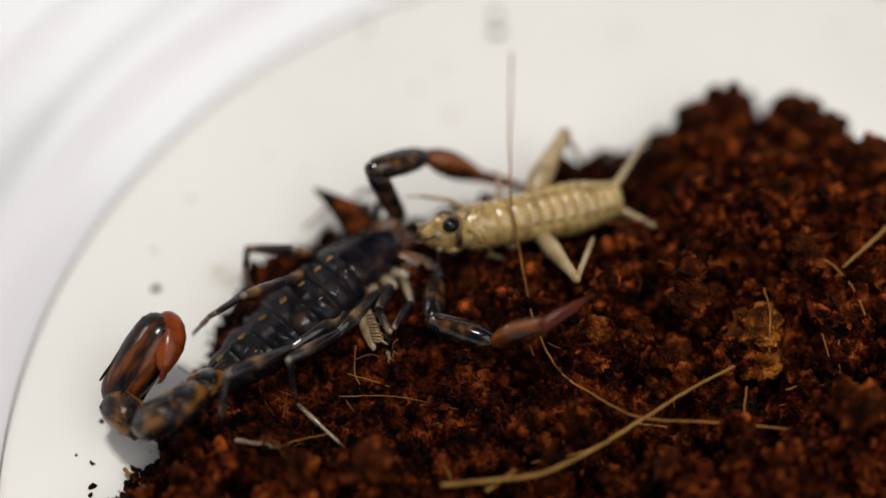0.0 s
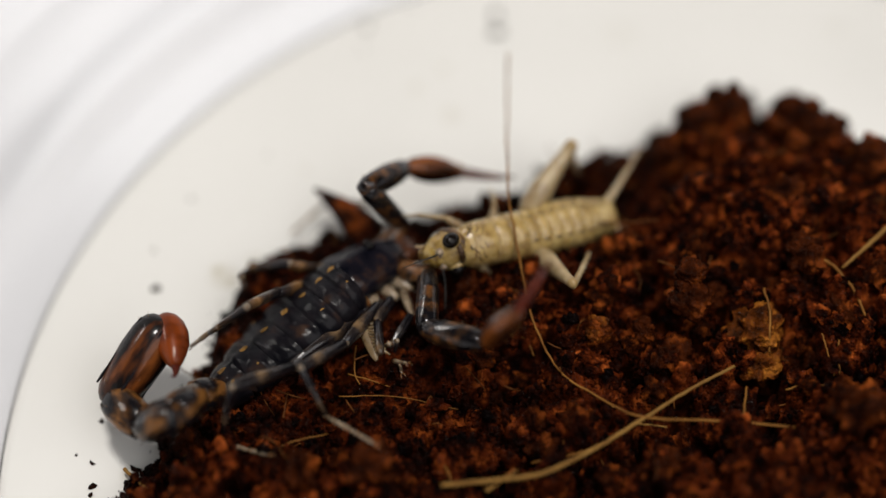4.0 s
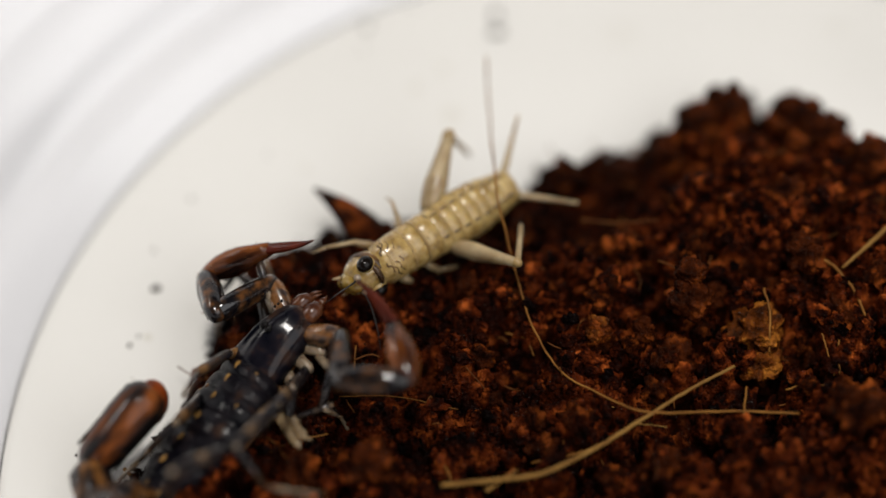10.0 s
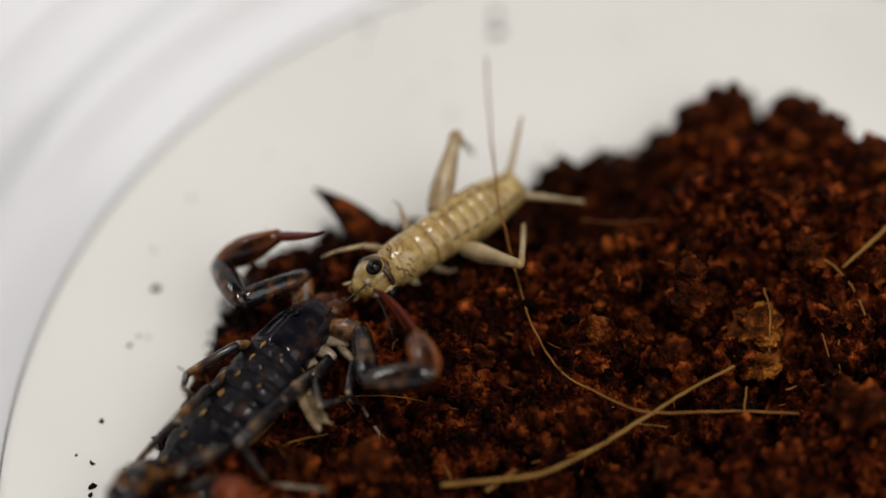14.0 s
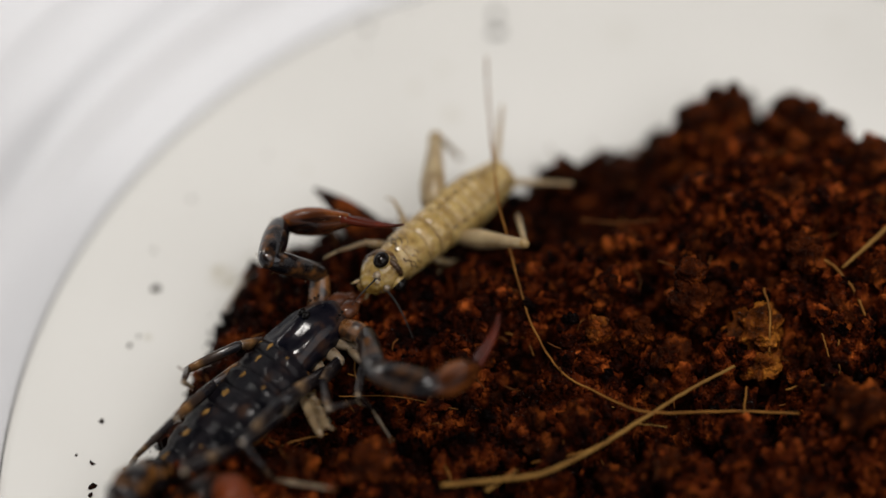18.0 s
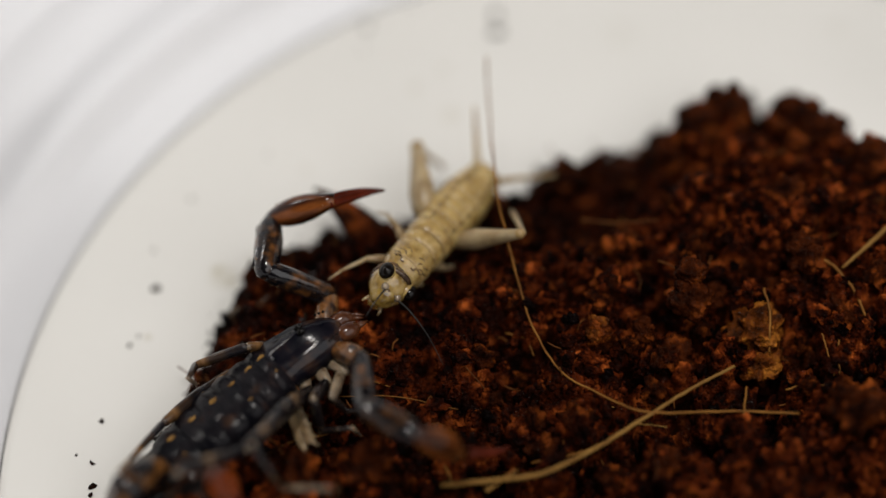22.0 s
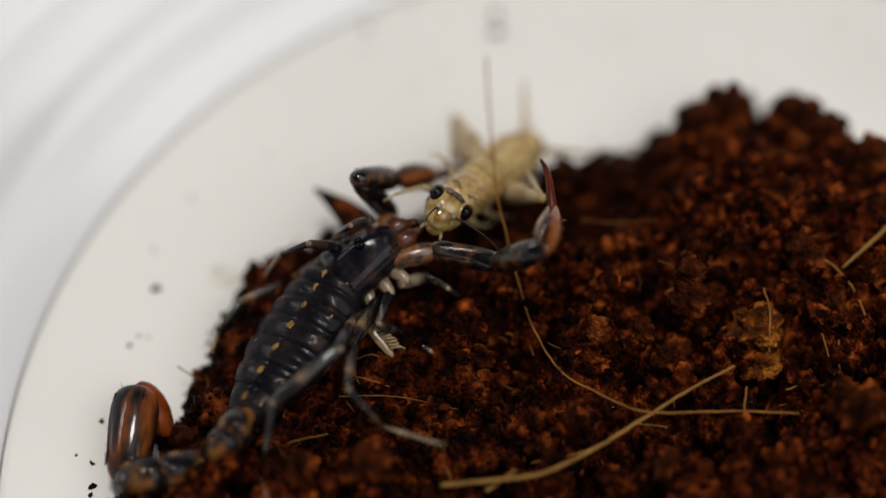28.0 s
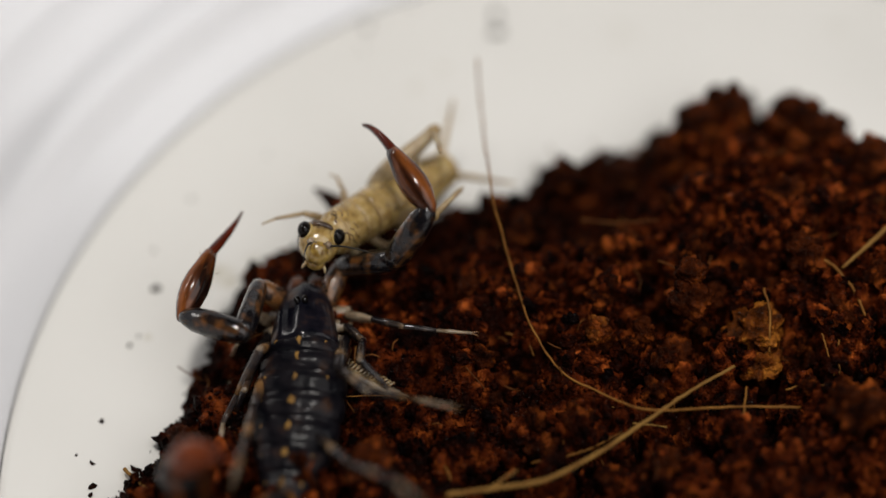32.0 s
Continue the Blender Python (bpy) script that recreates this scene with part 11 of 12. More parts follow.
    walk(MOVES["l2_patella"], [
        (0, at(0.97, 1.84, 1.95, -15, -3, 120)), (1, at(1.09, 1.53, 2.06, -20, -3, 119)), (2.5, at(0.74, 2.12, 1.93, -11, 2, 115)),
        (3, at(0.59, 2.4, 1.8, -10, 4, 115)), (3.5, at(0.71, 2.15, 1.87, -12, 5, 114)), (4.17, at(0.79, 2.19, 1.61, -13, 6, 121)),
        (4.83, at(1.24, 3.21, 0.57, -16, -32, -178)), (5.5, at(1.25, 3.1, 0.47, -5, -23, 170)), (5.75, at(1.12, 3, 0.28, -6, -37, 178)),
        (6, at(0.47, 2.34, 0.64, -21, -53, -163)), (6.5, at(0.98, 1.23, 1.37, -51, -44, -151)), (7, at(1.61, 0.73, 1.62, -82, -35, -145)),
        (8, at(2.02, 0.77, 1.79, -93, -34, -145)), (9, at(1.95, 0.77, 1.58, -57, -35, -146)), (11, at(2.26, 0.58, 1.73, -57, -29, -165)),
        (11.75, at(1.52, 0.91, 1.65, -61, -24, -172)), (12, at(1.26, 1, 1.62, -57, -22, -175)), (12.75, at(1.44, 0.95, 1.7, -57, -14, 172)),
        (13, at(1.5, 0.93, 1.72, -55, -7, 163)), (14.5, at(1, 1.13, 1.72, -49, -9, 162)), (16.5, at(1.12, 1.06, 1.66, -46, -11, 161)),
        (17, at(1.03, 1.12, 1.67, -45, -11, 160)), (18, at(1.1, 1.57, 1.59, -31, -11, 162)), (19, at(1.65, 1.01, 1.37, -24, -14, 158)),
        (20, at(1.68, 1.48, 1.59, -31, -12, 164)), (22, at(1.85, 1.1, 1.61, -29, -1, 145)), (22.5, at(1.75, 1.22, 1.59, -26, 1, 142)),
        (23, at(1.63, 1.18, 1.67, -31, 2, 139)), (24.33, at(1.56, 1.37, 1.44, -18, 5, 132)), (25, at(1.52, 1.38, 1.38, -16, 6, 128)),
        (25.3, at(1.69, 1.12, 0.96, -15, 10, 116)), (25.5, at(1.68, 1.11, 0.94, -16, 11, 117)), (26.17, at(1.43, 1.97, 0.11, -8, -33, 169)),
        (26.83, at(1.58, 2.56, -0.77, 8, -16, 150)), (27.5, at(1.35, 2.68, -0.9, 9, -7, 144)), (28, at(1.66, 2.79, -0.55, 6, -16, 151)),
        (28.5, at(1.68, 2.78, -0.56, 6, -6, 145)), (29, at(1.86, 3.13, -0.72, -2, -16, 161)), (29.5, at(1.5, 2.91, -0.5, -5, -19, 164)),
        (30, at(1.26, 2.69, -0.34, -7, -19, 164)), (30.08, at(0.83, 2.24, 0.2, -8, -19, 162)), (30.25, at(0.83, 1.83, 0.57, -13, -1, 147)),
        (30.5, at(0.99, 1.5, 0.71, -16, 1, 144)), (30.8, at(0.95, 2.25, 1.11, -20, 6, 143)), (30.9, at(1.11, 2.58, 1.06, -23, 12, 141)),
        (31, at(1.14, 2.83, 1.17, -21, 19, 138)), (31.1, at(1.16, 2.77, 1.24, -22, 13, 143)), (31.4, at(1.2, 2.6, 1.41, -28, 14, 142)),
        (31.6, at(1.1, 2.29, 1.66, -32, 10, 147)), (31.7, at(1.1, 2.17, 1.7, -36, 11, 149)), (31.8, at(1.09, 2.05, 1.73, -40, 27, 141)),
        (32, at(1.1, 1.83, 1.78, -52, 42, 136)),])
    walk(MOVES["l2_tibia"], [
        (0, at(-0.5, 4.45, 2.11, -27, -4, -125)), (1, at(-0.35, 4.16, 2.22, -25, 0, -127)), (2, at(-0.33, 4.65, 1.99, -24, -8, -130)),
        (3, at(-0.68, 5.11, 1.62, -24, -12, -127)), (3.5, at(-0.51, 4.88, 1.6, -29, -15, -127)), (4.17, at(-0.76, 4.75, 1.32, -70, -38, -117)),
        (4.83, at(-1.31, 3.13, 2.15, -77, -58, -100)), (5.5, at(-1.48, 3.58, 1.62, -150, -72, -39)), (5.75, at(-1.28, 3.06, 2.08, -146, -67, -34)),
        (6, at(-1.24, 1.81, 3.05, -145, -62, -31)), (6.5, at(-0.89, 0.17, 3.47, -75, -51, -118)), (7, at(-0.42, -0.67, 3.32, -75, -19, -160)),
        (8, at(0, -0.66, 3.49, -92, -22, -147)), (9, at(-0.08, -0.61, 3.31, -62, -24, -136)), (11, at(-0.26, -0.11, 3.2, -73, -23, -129)),
        (11.75, at(-1.2, 0.53, 2.86, -80, -21, -125)), (12, at(-1.51, 0.76, 2.73, -77, -21, -124)), (12.5, at(-1.48, 1.08, 2.57, -79, -21, -122)),
        (12.75, at(-1.45, 1.33, 2.42, -79, -20, -121)), (13, at(-1.34, 1.82, 2.11, -76, -20, -120)), (14.5, at(-1.82, 2.03, 2.17, -72, -20, -120)),
        (16.5, at(-1.66, 2.04, 2.23, -73, -22, -120)), (17.5, at(-1.72, 2.26, 2.24, -66, -22, -119)), (18, at(-1.7, 2.48, 2.18, -58, -21, -118)),
        (19, at(-1.04, 2.11, 2.09, -56, -24, -120)), (20, at(-1.14, 2.29, 2.22, -59, -22, -115)), (20.67, at(-1.03, 2.38, 2.13, -59, -22, -115)),
        (21.33, at(-0.8, 2.7, 1.83, -56, -22, -117)), (22, at(-0.6, 2.82, 1.68, -54, -22, -120)), (22.5, at(-0.61, 3.06, 1.56, -49, -22, -122)),
        (23, at(-0.65, 3.13, 1.56, -53, -21, -124)), (24.33, at(-0.43, 3.6, 1.19, -37, -21, -131)), (25, at(-0.33, 3.73, 1.06, -33, -21, -135)),
        (25.3, at(0.38, 3.77, 0.42, -12, -6, -169)), (25.5, at(0.36, 3.74, 0.34, -12, -7, -168)), (26.17, at(-1.04, 2.44, 1.75, -14, -7, -172)),
        (26.83, at(-0.92, 3.99, 0.06, 2, -4, -178)), (27.5, at(-1.05, 4.45, -0.55, 10, 10, 164)), (28, at(-0.85, 4.2, 0.29, 4, 7, 172)),
        (28.5, at(-0.77, 4.48, -0.27, 7, 10, 165)), (29, at(-0.86, 4.09, 0.11, -2, 14, 157)), (29.5, at(-1.23, 3.71, 0.46, -5, 14, 158)),
        (30, at(-1.47, 3.47, 0.63, -7, 14, 158)), (30.08, at(-1.87, 3.1, 1.18, -8, 18, 157)), (30.17, at(-1.83, 3.33, 0.89, -11, 26, 152)),
        (30.25, at(-1.69, 3.45, 0.62, -11, 23, 155)), (30.33, at(-1.64, 3.35, 0.69, -13, 11, 164)), (30.5, at(-1.44, 3.26, 0.65, -14, 13, 162)),
        (30.7, at(-1.47, 3.78, 0.8, -23, -18, 173)), (30.8, at(-1.44, 4.04, 0.82, -27, -30, 176)), (30.9, at(-1.15, 4.44, 0.42, -30, -33, 176)),
        (31, at(-0.98, 4.72, 0.2, -31, -44, 177)), (31.1, at(-1.17, 4.55, 0.58, -31, -41, 175)), (31.4, at(-1.09, 4.39, 0.68, -32, -30, 168)),
        (31.6, at(-1.38, 3.88, 1.12, -39, -37, 175)), (31.7, at(-1.42, 3.7, 1.11, -43, -36, 177)), (31.8, at(-0.99, 3.72, 0.36, -42, -32, 176)),
        (32, at(-0.51, 3.38, -0.23, -44, -19, 170)),])
    walk(MOVES["l2_tarsus"], [
        (0, at(-1.64, 2.81, 2.27, -141, 75, 108)), (1, at(-1.56, 2.56, 2.21, -165, 58, 75)), (2, at(-1.59, 3.12, 2.25, -163, 61, 74)),
        (3, at(-1.86, 3.55, 2.04, -166, 63, 74)), (3.5, at(-1.67, 3.34, 2.13, -171, 65, 74)), (4.17, at(-1.47, 3.34, 2.55, -89, 43, 98)),
        (4.83, at(-1.49, 2.08, 3.84, 42, 19, 109)), (5.5, at(-1, 3.19, 3.53, 54, -12, 123)), (5.75, at(-0.63, 2.62, 3.92, 81, -11, 111)),
        (6, at(-0.43, 1.32, 4.81, 104, -11, 100)), (6.5, at(-1.49, -0.95, 5.01, 23, 9, 101)), (7, at(-2.2, -1.31, 3.96, -82, 25, 105)),
        (8, at(-1.55, -1.67, 4.23, -104, 30, 101)), (9, at(-1.41, -1.87, 4.12, -86, 35, 97)), (11, at(-1.41, -1.54, 3.98, -150, 46, 85)),
        (11.75, at(-2.27, -0.99, 3.6, 172, 49, 79)), (12, at(-2.55, -0.79, 3.45, 164, 50, 77)), (12.5, at(-2.47, -0.51, 3.27, 142, 53, 73)),
        (12.75, at(-2.41, -0.28, 3.12, 132, 54, 71)), (13, at(-2.29, 0.2, 2.79, 126, 55, 68)), (14.5, at(-2.75, 0.41, 2.86, 128, 55, 68)),
        (16.5, at(-2.58, 0.42, 2.96, 127, 55, 68)), (17, at(-2.65, 0.5, 3, 128, 55, 68)), (18, at(-2.57, 0.83, 2.9, 139, 54, 68)),
        (19, at(-1.96, 0.53, 2.9, 146, 55, 68)), (20, at(-1.91, 0.61, 2.97, 136, 53, 70)), (20.67, at(-1.8, 0.69, 2.87, 135, 53, 70)),
        (21.33, at(-1.66, 1.06, 2.58, 145, 54, 70)), (22, at(-1.54, 1.22, 2.42, 155, 54, 70)), (22.5, at(-1.6, 1.49, 2.29, 164, 54, 70)),
        (23, at(-1.7, 1.59, 2.28, 165, 54, 70)), (24.33, at(-1.65, 2.19, 1.91, -164, 55, 69)), (25, at(-1.64, 2.4, 1.79, -154, 55, 69)),
        (25.1, at(-1.66, 2.63, 1.48, -135, 60, 71)), (25.3, at(-1.57, 3.38, 0.63, -100, 66, 77)), (25.5, at(-1.59, 3.34, 0.57, -101, 68, 77)),
        (26.17, at(-3, 2.17, 1.99, -82, 69, 95)), (26.83, at(-2.92, 3.92, 0.19, -45, 66, 114)), (27.5, at(-2.94, 5, -0.89, 8, -12, -156)),
        (28, at(-2.81, 4.47, 0.04, 0, -18, -150)), (28.5, at(-2.67, 5, -0.61, 4, -16, -153)), (29, at(-2.64, 4.85, -0.38, -1, -10, -158)),
        (29.5, at(-3.02, 4.45, -0.03, -4, -11, -157)), (30, at(-3.28, 4.18, 0.13, -6, -12, -157)), (30.08, at(-3.63, 3.84, 0.58, -10, -20, -151)),
        (30.17, at(-3.42, 4.17, 0, -7, -20, -153)), (30.25, at(-3.36, 4.22, -0.17, -10, -21, -154)), (30.33, at(-3.53, 3.89, 0.29, -16, -21, -156)),
        (30.42, at(-3.38, 3.9, 0.19, -15, -16, -163)), (30.5, at(-3.3, 3.86, 0.21, -14, -12, -168)), (30.6, at(-3.42, 3.97, 0.78, -25, -23, -158)),
        (30.7, at(-3.36, 4, 1.43, -34, -22, -156)), (30.8, at(-3.18, 4.15, 1.82, -41, -22, -154)), (30.9, at(-2.82, 4.57, 1.51, -42, -15, -155)),
        (31, at(-2.43, 4.81, 1.58, -47, -16, -152)), (31.1, at(-2.68, 4.68, 1.89, -49, -14, -149)), (31.4, at(-2.78, 4.76, 1.69, -49, -6, -142)),
        (31.6, at(-2.98, 4.02, 2.31, -55, -14, -150)), (31.7, at(-3.03, 3.77, 2.3, -54, -15, -156)), (31.8, at(-2.69, 3.85, 1.41, -51, -15, -162)),
        (32, at(-2.37, 3.7, 0.42, -48, -12, -175)),])
    walk(MOVES["l3_femur"], [
        (0, at(1.43, 2.21, -0.3, -65, -37, -137)), (1, at(1.17, 2.14, -0.24, -88, -41, -125)), (3, at(1.38, 2.21, -0.26, -53, -39, -150)),
        (3.5, at(1.38, 2.22, -0.26, -56, -39, -147)), (4.17, at(1.79, 2.25, -0.38, -51, -36, -147)), (4.83, at(2.73, 2.14, -0.5, -29, -28, -159)),
        (5.5, at(2.86, 2.12, -0.48, -29, -26, -154)), (5.75, at(2.87, 2.15, -0.44, -16, -23, -169)), (6, at(2.27, 2.28, -0.39, -21, -27, -170)),
        (7, at(1.88, 2.27, -0.37, -38, -31, -153)), (8, at(2.04, 2.28, -0.39, -45, -33, -147)), (8.5, at(2.38, 2.26, -0.41, -32, -28, -153)),
        (9, at(2.92, 2.16, -0.4, -13, -19, -165)), (11, at(2.91, 2.16, -0.4, -23, -24, -157)), (11.5, at(2.18, 2.28, -0.4, -30, -26, -152)),
        (12, at(1.8, 2.26, -0.36, -25, -24, -155)), (13, at(1.81, 2.27, -0.36, -33, -27, -150)), (14.5, at(1.48, 2.22, -0.32, -30, -26, -154)),
        (17, at(1.59, 2.23, -0.34, -31, -27, -154)), (18, at(2.1, 2.28, -0.4, -18, -23, -165)), (18.5, at(2.34, 2.25, -0.43, -20, -23, -162)),
        (19, at(2.81, 2.13, -0.49, -14, -20, -165)), (19.5, at(2.79, 2.12, -0.51, -3, -15, 179)), (19.75, at(2.75, 2.13, -0.51, 6, -8, 166)),
        (21.33, at(2.7, 2.13, -0.52, 5, -9, 166)), (22, at(2.7, 2.13, -0.52, -3, -15, 178)), (22.5, at(2.7, 2.14, -0.51, 2, -12, 172)),
        (23, at(2.33, 2.23, -0.46, -12, -21, -173)), (23.67, at(2.54, 2.19, -0.49, -4, -16, 179)), (24.33, at(2.73, 2.13, -0.52, 6, -7, 166)),
        (25, at(2.74, 2.12, -0.53, 6, -7, 166)), (25.3, at(3.34, 1.79, -0.61, 7, 5, 158)), (26.83, at(3.36, 1.66, -0.72, 12, 8, 161)),
        (27.5, at(3.13, 1.78, -0.74, 13, 8, 161)), (28, at(3.33, 1.68, -0.72, 12, 6, 159)), (28.5, at(3.34, 1.66, -0.74, 12, 7, 160)),
        (29, at(3.35, 1.78, -0.62, 8, 14, 156)), (30, at(3.07, 1.91, -0.64, 11, 16, 160)), (30.08, at(2.64, 2.01, -0.69, 9, 3, 171)),
        (30.25, at(2.52, 2.05, -0.67, -1, -8, 179)), (30.5, at(2.61, 2.05, -0.66, -5, -11, -179)), (30.8, at(2.32, 2.11, -0.62, -19, -24, -178)),
        (30.9, at(2.59, 2.11, -0.59, -21, -20, 179)), (31.1, at(2.5, 2.12, -0.58, -24, -26, 179)), (31.4, at(2.53, 2.13, -0.56, -31, -30, 179)),
        (31.6, at(1.97, 2.12, -0.6, -31, -35, -177)), (32, at(1.56, 2.06, -0.56, -25, -29, -177)),])
    walk(MOVES["l3_patella"], [
        (0, at(-0.84, 0.08, 2.05, -57, -34, -150)), (1, at(-0.53, -0.25, 2.33, -74, -41, -147)), (2, at(-0.91, 0.32, 2.35, -66, -41, -144)),
        (3, at(-1.24, 0.7, 2.19, -61, -37, -136)), (3.5, at(-1.15, 0.59, 2.22, -65, -37, -134)), (4.17, at(-0.85, 0.54, 1.93, -53, -30, -144)),
        (4.83, at(-0.49, 0.92, 1.34, -30, -22, -156)), (5.5, at(-0.29, 0.58, 1.23, -23, -12, -171)), (5.75, at(-0.65, 1.46, 1.09, -22, -19, -152)),
        (6, at(-1.14, 1.69, 1.4, -35, -23, -137)), (6.5, at(-1.12, 1.13, 1.58, -41, -24, -139)), (7, at(-1.08, 0.74, 1.66, -44, -25, -140)),
        (8, at(-0.71, 0.51, 1.74, -50, -27, -138)), (8.5, at(-0.7, 0.71, 1.4, -39, -29, -138)), (9, at(-0.63, 1.18, 0.86, -24, -30, -137)),
        (11, at(-0.37, 0.75, 1.17, -29, -28, -145)), (11.5, at(-0.93, 0.64, 1.29, -32, -26, -146)), (12, at(-1.44, 0.77, 1.21, -28, -25, -148)),
        (13, at(-1.22, 0.55, 1.39, -32, -23, -151)), (14.5, at(-1.66, 0.69, 1.42, -30, -22, -153)), (16.5, at(-1.47, 0.64, 1.42, -30, -21, -155)),
        (17, at(-1.53, 0.71, 1.44, -30, -21, -156)), (17.5, at(-1.46, 0.95, 1.33, -27, -20, -156)), (18, at(-1.36, 1.33, 1.13, -22, -19, -156)),
        (18.5, at(-1.07, 1.12, 1.09, -21, -20, -158)), (19, at(-0.73, 1.18, 0.83, -16, -20, -160)), (19.5, at(-0.97, 2.18, 0.5, -10, -19, -157)),
        (19.75, at(-0.99, 3.09, 0.03, -2, -16, -158)), (20, at(-1.03, 3.08, 0.13, -1, -12, -164)), (21.33, at(-1.05, 3.05, 0.07, -3, -16, -157)),
        (22, at(-1.06, 2.29, 0.51, -10, -16, -157)), (22.5, at(-1.08, 2.68, 0.28, -5, -15, -158)), (23, at(-1.28, 1.77, 0.94, -17, -15, -158)),
        (23.67, at(-1.21, 2.24, 0.59, -10, -15, -160)), (24.33, at(-1.03, 3.04, -0.01, 0, -14, -164)), (25, at(-1.01, 3.05, -0.04, 1, -14, -166)),
        (25.1, at(-0.82, 3.11, -0.36, 7, -7, 175)), (25.2, at(-0.49, 3.22, -0.69, 7, 1, 161)), (25.3, at(-0.26, 3.26, -0.93, 7, 1, 156)),
        (26.17, at(-0.28, 3.04, -1.17, 10, 4, 158)), (26.83, at(-0.28, 2.94, -1.27, 12, 5, 159)), (27.5, at(-0.52, 3.02, -1.31, 13, 6, 160)),
        (28, at(-0.29, 3.06, -1.14, 12, 6, 161)), (28.5, at(-0.29, 3.01, -1.19, 12, 7, 162)), (29, at(-0.1, 3.32, -1.59, 9, 15, 158)),
        (30, at(-0.44, 3.18, -1.75, 11, 15, 160)), (30.08, at(-1.21, 2.59, -0.87, 8, 10, 165)), (30.17, at(-1.32, 2.27, -0.38, 2, 11, 166)),
        (30.33, at(-1.34, 2.03, 0.03, -3, 13, 167)), (30.5, at(-1.22, 2, 0.11, -6, 15, 166)), (30.6, at(-1.26, 1.94, 0.5, -11, 15, 165)),
        (30.8, at(-1.24, 1.99, 0.96, -19, -16, -179)), (30.9, at(-1.08, 2.2, 0.73, -22, -19, -177)), (31, at(-1.08, 2.2, 0.99, -27, -29, -170)),
        (31.4, at(-0.84, 2.22, 1.39, -33, -14, -176)), (31.6, at(-1.21, 1.98, 1.64, -33, -25, -172)), (32, at(-1.84, 1.87, 1.34, -28, -35, -171)),])
